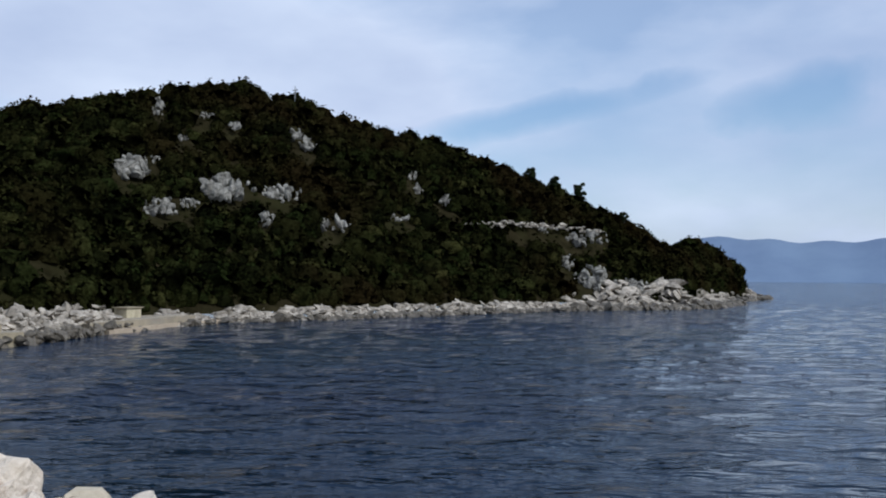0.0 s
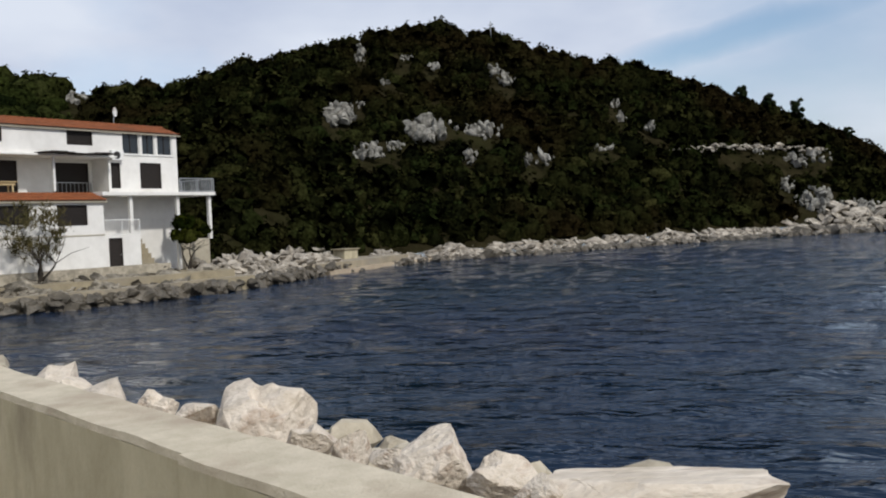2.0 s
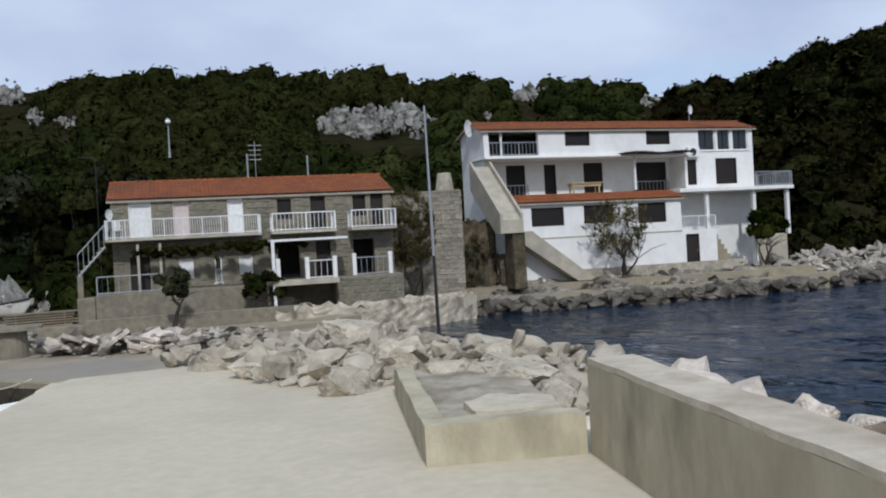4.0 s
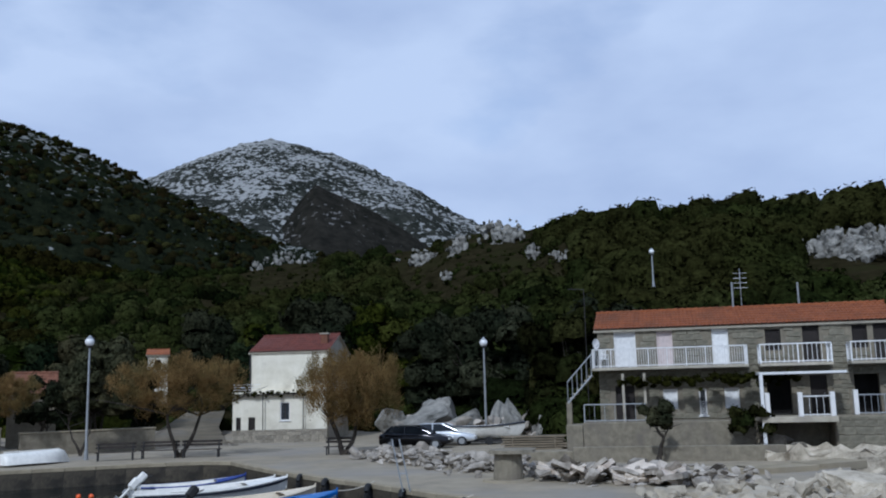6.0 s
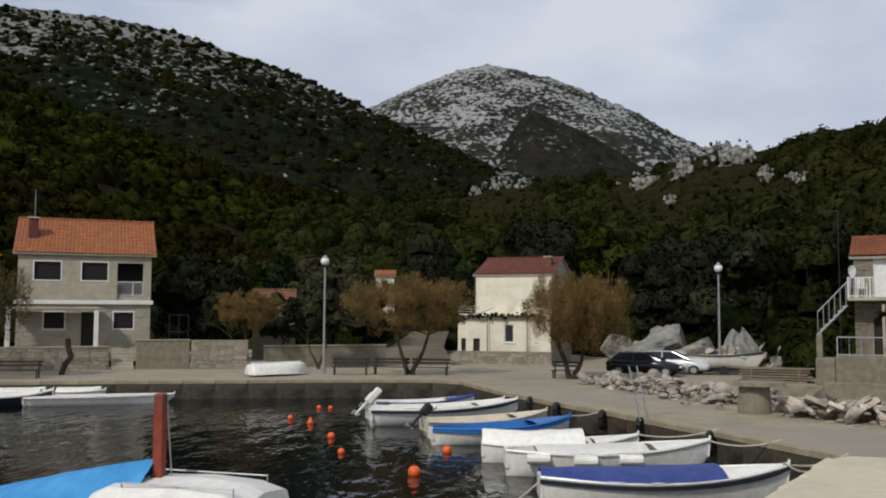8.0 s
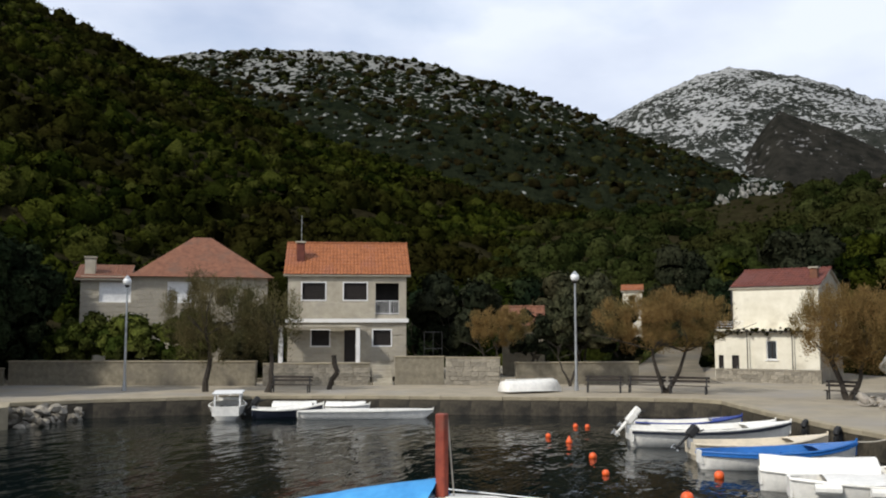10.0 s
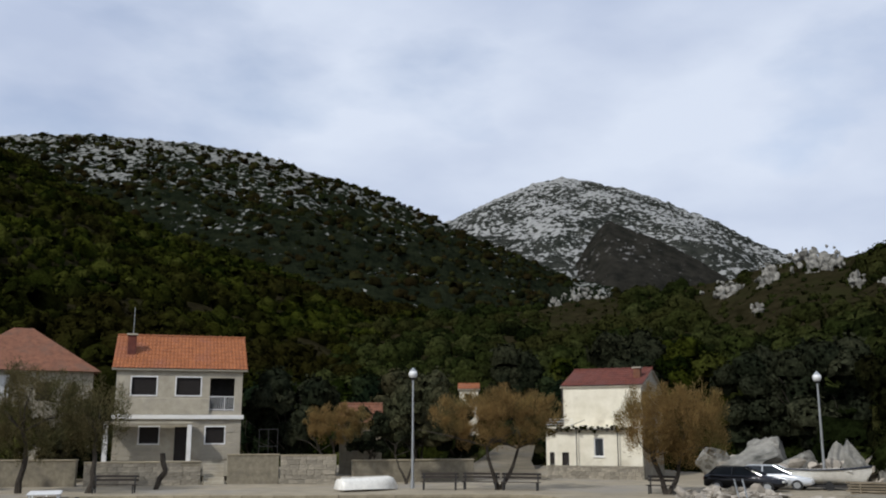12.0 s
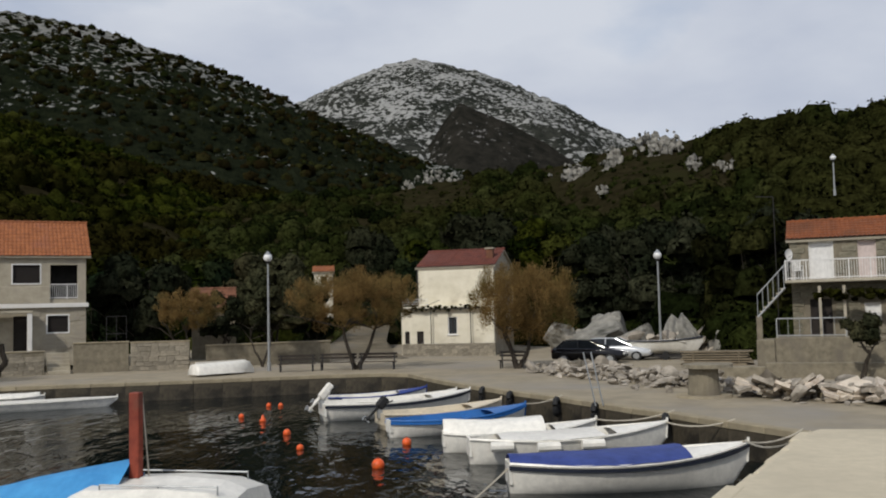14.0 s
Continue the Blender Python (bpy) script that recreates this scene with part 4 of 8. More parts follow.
def ragged(name, pts, z0, z1, amp, seed, parent, material, cuts=14):
    """An upright-sided block with worn, uneven edges and top."""
    bm = prism(bmesh.new(), pts, z0, z1)
    bmesh.ops.triangulate(bm, faces=[f for f in bm.faces if len(f.verts) > 4])
    bmesh.ops.subdivide_edges(bm, edges=bm.edges[:], cuts=cuts, use_grid_fill=True)
    for v in bm.verts:
        if v.co.z > z1 - 0.06:
            v.co.z += amp * (noise.noise(Vector((v.co.x * 2.1, v.co.y * 2.1, seed))) + 0.5 * noise.noise(Vector((v.co.x * 6, v.co.y * 6, seed + 3)))) - amp * 0.4
        k = amp * 0.35 * noise.noise(Vector((v.co.x * 4, v.co.y * 4, v.co.z * 5 + seed)))
        v.co.x, v.co.y = v.co.x + k, v.co.y + k
    return part(name, bm, material, parent)


SF, SL = Vector((0.838, -0.545, 0)), Vector((0.546, 0.838, 0))
S0 = Vector((6.01, 4.47, 0))


def on_step(u, v):
    p = S0 + SF * u + SL * v
    return (p.x, p.y)


ragged("bed", [on_step(0.1, 0.1), on_step(1.44, 0.1), on_step(1.5, 3.4), on_step(0.1, 4.0)], DZ - 0.2, DZ + 0.29, 0.05, 1.0, slab, M_BED)
ragged("front_curb", [on_step(0, 0), on_step(1.45, 0), on_step(1.45, 0.30), on_step(0, 0.30)], DZ - 0.1, DZ + 0.385, 0.035, 2.0, slab, M_WALL, 10)
ragged("side_curb", [on_step(-0.004, 0.31), on_step(0.2, 0.31), on_step(0.2, 4.05), on_step(-0.004, 4.05)], DZ - 0.1, DZ + 0.375, 0.045, 3.0, slab, M_WALL, 12)
ragged("broken_slab", [on_step(0.55, 0.62), on_step(1.35, 0.5), on_step(1.42, 1.15), on_step(0.95, 1.5), on_step(0.5, 1.1)], DZ + 0.2, DZ + 0.36, 0.03, 4.0, slab, M_CAP, 6)

def rock_mesh(seed, sub=3, rough=0.3, squash=(1, 1, 1), facet=0.62):
    V, F = ico(sub, seed, rough, squash, facet)
    lo, hi = V.min(0), V.max(0)
    V = (V - (lo + hi) / 2) / ((hi - lo) / 2)
    me = bpy.data.meshes.new("boulder")
    me.from_pydata([tuple(v) for v in V], [], [tuple(int(i) for i in f) for f in F])
    me.materials.append(M_ROCK)
    return me


ROCKS = [rock_mesh(s, 4, 0.42, q, f - 0.06) for s, q, f in ((1, (1.0, 0.75, 0.66), 0.6), (2, (1, 0.85, 0.8), 0.55), (3, (1.1, 0.7, 0.6), 0.6), (4, (0.9, 0.9, 0.8), 0.58), (5, (1.25, 0.8, 0.5), 0.5), (6, (1, 0.7, 0.85), 0.6))]


ROCKS_GREY = []
for me in ROCKS:
    me = me.copy()
    me.materials[0] = M_CRAG
    ROCKS_GREY.append(me)


ROCKS_DUST = []
for me in ROCKS:
    me = me.copy()
    me.materials[0] = M_DUST
    ROCKS_DUST.append(me)


def boulder(x, y, z, size, k, rz, tilt=0.0, label="pale limestone boulder piled against the sea wall", kinds=ROCKS):
    sx, sy, sz = size if isinstance(size, tuple) else (size * 1.1, size * 0.88, size * 0.72)
    ob = new("boulder", kinds[k % len(kinds)])
    ob.matrix_world = pose(x, y, z, tilt, tilt * 0.6, rz) @ Matrix.Diagonal((sx, sy, sz, 1))
    return tagged(ob, label, "boulder", "breakwater boulders")


# showing over the wall: place, half width, height of the top over the cap, shape
for j_, (x, y, w, h, k) in enumerate(((8.2, 3.25, 0.34, 0.14, 3), (7.62, 2.28, 0.27, 0.10, 2), (7.30, 1.50, 0.23, 0.13, 1), (6.98, 0.95, 0.17, 0.07, 4), (7.02, 0.40, 0.47, 0.24, 0), (6.3, -0.30, 0.24, 0.12, 3),
                                      (6.12, -0.66, 0.17, 0.12, 5), (5.92, -0.98, 0.14, 0.06, 2), (5.92, -1.22, 0.34, 0.19, 5), (5.72, -1.72, 0.22, 0.10, 1), (5.62, -2.62, 0.72, 0.15, 4), (5.40, -1.98, 0.14, 0.05, 2),
                                      (7.9, 2.75, 0.25, 0.10, 5), (4.9, -3.9, 0.45, 0.10, 2), (4.4, -4.8, 0.55, 0.1, 0))):
    hz = max(h * 1.4, w * 0.6) if w < 0.7 else 0.36
    x, y = (x + 0.066, y + 0.112) if w < 0.7 else (x + 0.10, y + 0.34)
    h = h if w < 0.7 else h - 0.11
    boulder(x, y, 2.80 + h * 0.9 - hz, (w * (0.92 if w < 0.7 else 1.15), w * 0.82 if w < 0.7 else 0.46, hz), k, 120 if w > 0.4 else 37 * j_, 0 if w > 0.4 else j_ % 7 - 3)
# the heap below them, down to the water
for x, y, z, s, k, r in ((8.6, 3.9, 2.35, 0.42, 5, 10), (7.95, 2.6, 2.2, 0.5, 0, 100), (7.0, 1.7, 2.25, 0.5, 3, 10), (7.35, 0.75, 2.3, 0.45, 2, 40), (6.75, -0.1, 2.3, 0.42, 4, 70), (6.45, -0.75, 2.3, 0.42, 0, 20), (6.2, -1.5, 2.3, 0.4, 1, 60), (8.0, 2.1, 2.2, 0.5, 5, 90), (7.6, 0.6, 1.9, 0.8, 1, 50), (7.0, -0.6, 1.8, 0.8, 2, 80), (6.6, -1.6, 1.8, 0.8, 3, 20), (6.4, -2.7, 1.7, 0.8, 5, 150), (6.0, -3.9, 1.6, 0.9, 1, 10),
                         (8.4, 1.9, 1.7, 0.8, 4, 90), (9.0, 3.4, 1.8, 0.9, 0, 30), (9.4, 5.0, 1.8, 0.9, 2, 10), (4.3, -4.8, 2.0, 0.7, 0, 60), (3.6, -6.0, 1.9, 0.8, 3, 90)):
    boulder(x, y, z - 0.1, s, k, r, (k * 7 + r) % 19 - 9)
for i in range(20):
    c_ = W0 + WD * (0.3 + i * 0.52) + WO * (0.80 + 0.16 * math.sin(i * 2.1))
    boulder(c_.x, c_.y, 2.46 + 0.06 * math.sin(i * 1.3), 0.27 + 0.06 * abs(math.sin(i * 0.9)), i, i * 47, i % 9 - 4)
# beyond the end of the wall
for x, y, z, s, k, r in ((9.39, 6.9, 2.45, 0.55, 4, 40), (9.2, 5.9, 2.5, 0.5, 1, 80), (9.4, 7.6, 2.4, 0.5, 3, 10), (10.2, 9.2, 2.35, 0.6, 5, 60), (11.1, 9.2, 2.45, 0.7, 2, 120), (10.0, 9.9, 2.2, 0.75, 0, 20),
                         (8.7, 9.9, 2.25, 0.6, 4, 100), (9.3, 10.8, 2.3, 0.6, 1, 40), (11.3, 12.1, 2.3, 0.8, 3, 70), (9.8, 12.6, 2.15, 0.7, 5, 10), (9.4, 13.6, 2.0, 0.65, 2, 140), (10.3, 13.4, 2.2, 0.8, 0, 30),
                         (12.0, 14.5, 2.2, 0.9, 4, 60), (11.5, 15.6, 2.0, 1.0, 1, 5), (9.0, 14.6, 1.75, 0.6, 3, 70), (8.7, 15.4, 1.5, 0.6, 2, 20), (13.2, 14.4, 1.9, 1.0, 5, 45), (14.4, 16.7, 1.9, 1.0, 0, 80),
                         (12.6, 15.8, 1.8, 0.8, 2, 25), (12.2, 19.2, 1.5, 0.75, 3, 15), (13.5, 19.8, 1.6, 0.85, 1, 60), (15.1, 19.0, 1.8, 0.95, 4, 100), (15.3, 20.6, 1.7, 0.9, 5, 20), 
                         (13.8, 17.8, 1.5, 0.9, 3, 120), (10.6, 11.4, 2.1, 0.8, 4, 15),
                         (10.6, 8.35, 2.5, 0.5, 1, 30), (9.06, 6.34, 2.5, 0.62, 4, 120), (8.79, 5.5, 2.5, 0.36, 3, 60), (10.9, 12.5, 2.5, 1.0, 4, 20), (9.56, 9.5, 2.5, 0.7, 0, 75), (9.2, 8.0, 2.5, 0.46, 2, 10), (8.59, 10.44, 2.5, 0.6, 5, 140), (7.95, 8.5, 2.46, 0.55, 1, 15),
                         (10.1, 10.4, 2.45, 0.62, 3, 80), (8.15, 11.33, 2.4, 0.62, 4, 50), (8.06, 12.79, 2.4, 0.66, 0, 110), (8.44, 5.2, 2.5, 0.34, 5, 25)):
    boulder(x, y, z - 0.2, s * (0.74 if s < 0.72 else 0.62), k, r, (k * 5 + r) % 23 - 11, "dusty pale breakwater rock at the root of the pier", ROCKS_DUST)

g = np.random.default_rng(77)
T_ROCK = [ico(2, 60 + k, 0.42, (1, 0.75, 0.62), 0.42) for k in range(8)]
# rubble filling the root of the pier
n = 620
P = np.stack([g.uniform(7.6, 11.6, n), g.uniform(6.6, 14.6, n), 2.14 + g.uniform(-0.05, 0.32, n)], 1)
P = P[(P[:, 0] > 7.9 + 0.35 * np.sin(P[:, 1] * 1.7)) & ((P[:, 0] - 6.01) * 0.838 - (P[:, 1] - 4.47) * 0.545 - 0.0 > np.where(P[:, 1] < 8.4, 1.6, -9))]
scatter("rubble", T_ROCK, P, np.clip(g.lognormal(-1.55, 0.45, len(P)), 0.08, 0.5), M_DUST, 7, squash=(0.5, 0.9), label="dusty broken stone filling the root of the pier", category="stones", tilt=0.6)
# small stones between them
n = 760
t = g.uniform(0, 1, n)
cx = np.interp(t, [0, 0.3, 0.5, 0.75, 1], [4.5, 7.6, 9.8, 12.8, 15.0]) + g.normal(0, 0.7, n) + 0.5
cy = np.interp(t, [0, 0.3, 0.5, 0.75, 1], [-5, 1.5, 8.6, 16, 22.5]) + g.normal(0, 0.7, n)
cz = np.interp(t, [0, 0.5, 0.75, 1], [1.9, 1.9, 1.6, 1.1]) + g.normal(0, 0.12, n)
ok = ~((cx - W0.x) * WO.x + (cy - W0.y) * WO.y < 0.75) | (t > 0.45)
P = np.stack([cx, cy, cz], 1)[ok]
scatter("rubble", T_ROCK, P, g.uniform(0.16, 0.5, len(P)), M_DUST, 5, label="small pale stones wedged between the breakwater rocks", category="stones", tilt=0.5)
# bank of rubble under the road, between quay and houses
n = 1000
t = g.uniform(0, 1, n)
cx = np.interp(t, [0, 0.25, 0.5, 0.62, 1], [5.9, 7.6, 9.6, 11.4, 15.6]) + g.normal(0, 0.75, n) + 0.6
cy = np.interp(t, [0, 0.25, 0.5, 0.62, 1], [45.4, 41.5, 35.6, 31.6, 28.0]) + g.normal(0, 0.6, n)
P = np.stack([cx, cy, GZ + g.uniform(-0.05, 0.5, n)], 1)
P = P[((cx - 9.5) ** 2 + (cy - 31.2) ** 2 > 3.6) & ~((cx < 10.4) & (cy < 33.2))]
n = len(P)
scatter("rubble", T_ROCK, P, np.clip(g.lognormal(-1.5, 0.5, n), 0.1, 0.75), M_SHORE, 6, squash=(0.35, 0.8), label="heap of broken pale stone beside the quay road", category="stones", tilt=0.6)

# ---- rocky shoreline of the headland ----
COAST = [(25, 34.6), (29, 38.0), (33.4, 37.0), (36.6, 34.4), (40.9, 32.2), (46, 29.0), (52, 27.2), (57, 26.8)]
CAPE = [(80, 24.6), (87, 22), (97.7, 12.8), (113, 1), (131, -14.8), (139, -30), (146, -38), (168, -48), (196, -56), (232, -73)]


def along(pts, t):
    p = np.asarray(pts, float)
    d = np.concatenate([[0], np.cumsum(np.hypot(*np.diff(p, axis=0).T))])
    return np.interp(t * d[-1], d, p[:, 0]), np.interp(t * d[-1], d, p[:, 1])


def rocky(pts, n, width, zmax, s0, s1, seed, label, lift=0.0, dry=None):
    g = np.random.default_rng(seed)
    t = g.uniform(0, 1, n)
    x, y = along(pts, t)
    x2, y2 = along(pts, np.clip(t + 0.002, 0, 1))
    x1, y1 = along(pts, np.clip(t - 0.002, 0, 1))
    dx, dy = x2 - x1, y2 - y1
    L = np.hypot(dx, dy) + 1e-9
    w = g.uniform(0, 1, n)
    off = (w - 0.12 + 0.25 * lift) * width * (0.7 + 0.6 * np.abs(np.sin(t * 23 + seed)))
    X, Y = x - dy / L * off, y + dx / L * off
    Z = np.clip(w - 0.1, -0.1, 1) * zmax * (0.6 + 0.5 * np.abs(np.sin(t * 31 + seed))) + lift * np.clip(w * 4, 0, 1)
    S = g.uniform(s0, s1, n) * (0.6 + 0.6 * w)
    scatter("shore_rocks", T_ROCK, np.stack([X, Y, Z], 1), S, dry or M_SHORE, seed + 1, squash=(0.38, 0.85), label=label, category="rocks", tilt=0.45)
    k = g.uniform(0, 1, n // 2)
    x, y = along(pts, k)
    y = y + 0.5 * lift
    scatter("tide_rocks", T_ROCK, np.stack([x + g.normal(0, 0.3, n // 2), y + g.normal(0, 0.3, n // 2), g.uniform(-0.15, 0.16 + 0.8 * lift, n // 2)], 1), g.uniform(s0, s1, n // 2), M_WETROCK, seed + 2,
            label="dark wet rocks along the waterline", category="rocks", tilt=0.4)


rocky(COAST, 1700, 3.2, 0.95, 0.3, 0.95, 201, "jagged weathered rocks under the seaside houses", 0.45, M_SHORE_D)
rocky([(56, 26.2), (62, 26.2), (70, 25.9), (74, 25.4)], 460, 3.6, 1.5, 0.35, 0.9, 205, "jagged grey rocks beside the small beach", 0.5)
rocky(CAPE[:6], 1000, 3.0, 1.2, 0.4, 1.15, 211, "pale rocky shore at the foot of the headland")
rocky(CAPE[4:], 900, 9.0, 4.2, 0.7, 2.3, 221, "pale slabs of rock at the headland point")
bm = prism(bmesh.new(), [(68, 25.4), (72, 25.0), (80, 24.2), (88, 21.5), (90, 25), (80, 29), (70, 30)], -2, 0.32)
tagged(part("beach", bm, M_SAND), "small pale sand and pebble beach", "beach", kind="structure")

# crags on the slopes
def crag(az, el, w, hgt, seed, h=HILL, label="pale limestone outcrop on the wooded slope", n=None):
    s = np.linspace(0, 1.05, 90)
    P = slope(np.full(90, az), s, h)
    a, e = seen_from_pier(P)
    i = int(np.argmin(np.abs(e - el)))
    c = P[i]
    r = float(np.hypot(c[0], c[1]))
    W, H = math.radians(w) * r, math.radians(hgt) * r
    g = np.random.default_rng(seed)
    Vs, Fs, b = [], [], 0
    side = np.array([math.cos(math.radians(az)), math.sin(math.radians(az)), 0])
    out = np.array([-c[0], -c[1], 0]) / r
    for k in range(n or max(9, int(30 * w * hgt) + 8)):
        V, F = ico(2, int(g.integers(1, 400)), 0.55, (0.85, 0.7, 1.1), 0.36)
        q = g.uniform(0, 1) ** 1.6
        sz = (0.18 + 0.38 * q) * min(W * 1.2, H * 1.5, 2.6)
        a_, m_ = g.uniform(0, 6.28), g.uniform(0, 1) ** 0.55 * (1 - 0.45 * q)
        u, v = math.cos(a_) * m_, math.sin(a_) * m_
        p = c + side * u * W + np.array([0, 0, 1]) * v * H - out * v * H * 1.2 + out * (0.9 + 0.5 * sz) + np.array([0, 0, 0.35 + 0.12 * H])
        rot = np.array(Euler((g.normal(0, 0.25), g.normal(0, 0.30) + 0.25, g.uniform(0, 6))).to_matrix())
        Vs.append(V @ rot.T * sz + p)
        Fs.append(F + b)
        b += len(V)
    tagged(mesh_np("rock_outcrop", np.concatenate(Vs), np.concatenate(Fs), M_CRAG), label, "rock", kind="stuff")


for j, (az, el, w, hg) in enumerate(BARE):
    crag(az, el, w * 1.25, hg * 1.2, 300 + j)

# old road cut showing as a pale line across the headland
ra = np.linspace(-89.8, -98.2, 120)
rs = np.linspace(0.02, 1.0, 120)
RP = []
for a in ra:
    Q = slope(np.full(120, a), rs, HILL)
    e = seen_from_pier(Q)[1]
    RP.append(Q[int(np.argmin(np.abs(e - (3.25 - 0.012 * (a + 92) ** 2))))])
RP = np.array(RP)
RP += np.stack([-RP[:, 0], -RP[:, 1], 0 * RP[:, 0]], 1) / np.hypot(RP[:, 0], RP[:, 1])[:, None] * 1.6 + np.stack([g.normal(0, 0.3, 120), g.normal(0, 0.3, 120), 0.6 + g.normal(0, 0.18, 120)], 1)
scatter("road_cut", T_ROCK, RP, g.uniform(0.35, 0.9, 120), M_SHORE, 233, squash=(0.5, 0.8), label="pale stony cut of an old road across the headland", category="rocks", tilt=0.3)

# concrete landing and rocks at the west end of the bay
tagged(part("west_landing", prism(bmesh.new(), [(-30.8, 33.1), (-31.0, 28.5), (-33, 22), (-62, 10), (-62, 32), (-36, 36.5), (-32.5, 35.0)], -3, 0.98), M_QUAY), "broad concrete landing slab at the end of the bay", "landing", kind="structure")
n = 60
t = g.uniform(0, 1, n)
scatter("shore_rocks", T_ROCK, np.stack([np.interp(t, [0, 1], [-31.2, -31.6]) + g.normal(0, 0.5, n), np.interp(t, [0, 1], [33.6, 38.6]), g.uniform(-0.1, 0.75, n)], 1), g.uniform(0.3, 0.7, n), M_SHORE_D, 91, label="pale rocks tipped beside the landing slab", category="rocks", tilt=0.5)

# ---- houses ----
def pierced(name, w, h, th, holes, material, parent, at=(0, 0, 0), rz=0, axis="x"):
    """An upright wall of width w along x (or depth along y), its openings going right through it."""
    xs = sorted({0, w, *[c for o in holes for c in o[:2]]})
    zs = sorted({0, h, *[c for o in holes for c in o[2:4]]})
    bm = bmesh.new()
    for x0, x1 in zip(xs, xs[1:]):
        run = None
        for z0, z1 in zip(zs, zs[1:]):
            inside = any(o[0] <= x0 and x1 <= o[1] and o[2] <= z0 and z1 <= o[3] for o in holes)
            if not inside:
                run = [run[0], z1] if run else [z0, z1]
            if inside and run:
                box(bm, x0, x1, 0, th, *run)
                run = None
        if run:
            box(bm, x0, x1, 0, th, *run)
    bmesh.ops.remove_doubles(bm, verts=bm.verts, dist=1e-4)
    ob = part(name, bm, material, parent)
    ob.matrix_local = pose(*at, 0, 0, rz)
    return ob


def opening(parent, x0, x1, z0, z1, style, y=0.0, frame_mat=None):
    """What fills an opening: a dark glazed window, closed shutters, a door, or a shadowed loggia."""
    fm = frame_mat or M_WPAINT
    w, h = x1 - x0, z1 - z0
    name = {"window": "window", "shutter": "shutter", "door": "door", "panel": "door", "grille": "window"}[style]
    ob = part(name, box(bmesh.new(), 0.05, w - 0.05, 0.14, 0.17, 0.04, h - 0.04), {"window": M_GLASS, "shutter": M_SHUT, "door": M_SHUT, "panel": fm, "grille": M_GLASS}[style], parent)
    ob.matrix_local = Matrix.Translation((x0, y, z0))
    bm = bmesh.new()
    for a in ((0, 0.06, 0.06, 0.16, 0, h), (w - 0.06, w, 0.06, 0.16, 0, h), (0.06, w - 0.06, 0.06, 0.16, h - 0.06, h), (0.06, w - 0.06, 0.06, 0.16, 0, 0.05)):
        box(bm, *a)
    fr = part("frame", bm, M_SHUT if style in ("shutter", "door") else fm, ob)
    if style in ("window", "grille"):
        s = part("mullion", box(bmesh.new(), w / 2 - 0.025, w / 2 + 0.025, 0.10, 0.135, 0.06, h - 0.06), M_SHUT, ob)
        part("sill", box(bmesh.new(), -0.08, w + 0.08, -0.07, 0.05, -0.07, -0.01), fm, ob)
    if style == "grille":
        bm = bmesh.new()
        for i in range(7):
            box(bm, 0.02, w - 0.02, 0.0, 0.03, h * (0.08 + 0.07 * i), h * (0.08 + 0.07 * i) + 0.025)
        part("grille", bm, M_WPAINT, ob)
    if style == "shutter":
        bm = bmesh.new()
        k = int(h / 0.12)
        for i in range(k):
            box(bm, 0.08, w - 0.08, 0.11, 0.138, 0.06 + i * (h - 0.12) / k, 0.06 + (i + 0.7) * (h - 0.12) / k)
        part("slats", bm, M_SHUT, ob)
    if style in ("door", "panel"):
        part("handle", tube(bmesh.new(), (w - 0.15, 0.08, h * 0.48), (w - 0.15, 0.08, h * 0.53), 0.02), M_METAL, ob)
    return ob


def tile_slope(name, w, run, rise, material, parent, m, pitch=0.24, over=0.25, eave=None):
    """One roof slope of ridged clay tiles in stepped courses, eaves at y 0, climbing to y = run."""
    L = math.hypot(run, rise)
    cols = int((w + 2 * over) / pitch)
    rows = max(3, int(L / 0.42))
    per = 6
    xs = np.linspace(-over, w + over, cols * per + 1)
    prof = 0.055 * np.abs(np.sin(np.pi * (xs + over) / pitch)) ** 0.8
    V, F = [], []
    for r in range(rows):
        for e, lift in ((r / rows, 0.035), ((r + 1.0) / rows, 0.0)):
            y, z = run * e - over * 0.8 * (1 - e), rise * e - over * 0.8 * (1 - e) * rise / run
            V.append(np.stack([xs, np.full_like(xs, y), z + prof + lift + 0.02], 1))
        k = len(xs)
        i = np.arange(k - 1) + 2 * r * k
        F.append(np.stack([i, i + 1, i + k + 1, i + k], 1))
        if r:
            F.append(np.stack([i - k, i - k + 1, i + 1, i], 1))
    ob = mesh_np(name, np.concatenate(V), np.concatenate(F), material)
    ob.parent = parent
    ob.matrix_local = m
    bm = box(bmesh.new(), -over, w + over, -0.01, L + over * 0.8, -0.10, -0.02)
    sl = part("roof_slab", bm, eave or M_GREYR, parent)
    sl.matrix_local = m @ Matrix.Translation((0, -over * 0.8, -over * 0.8 * rise / run)) @ Matrix.Rotation(math.atan2(rise, run), 4, "X")
    return ob


def gable_roof(parent, w, d, z, rise, material, over=0.3):
    tile_slope("roof", w, d / 2, rise, material, parent, Matrix.Translation((0, 0, z)), over=over)
    tile_slope("roof", w, d / 2, rise, material, parent, Matrix.Translation((w, d, z)) @ Matrix.Rotation(math.pi, 4, "Z"), over=over)
    bm = bmesh.new()
    n = int((w + 2 * over) / 0.4)
    for i in range(n):
        x = -over + i * (w + 2 * over) / n
        tube(bm, (x, d / 2, z + rise + 0.03), (x + 0.44, d / 2, z + rise + 0.05), 0.10, 0.12, 8)
    part("ridge_tiles", bm, material, parent)


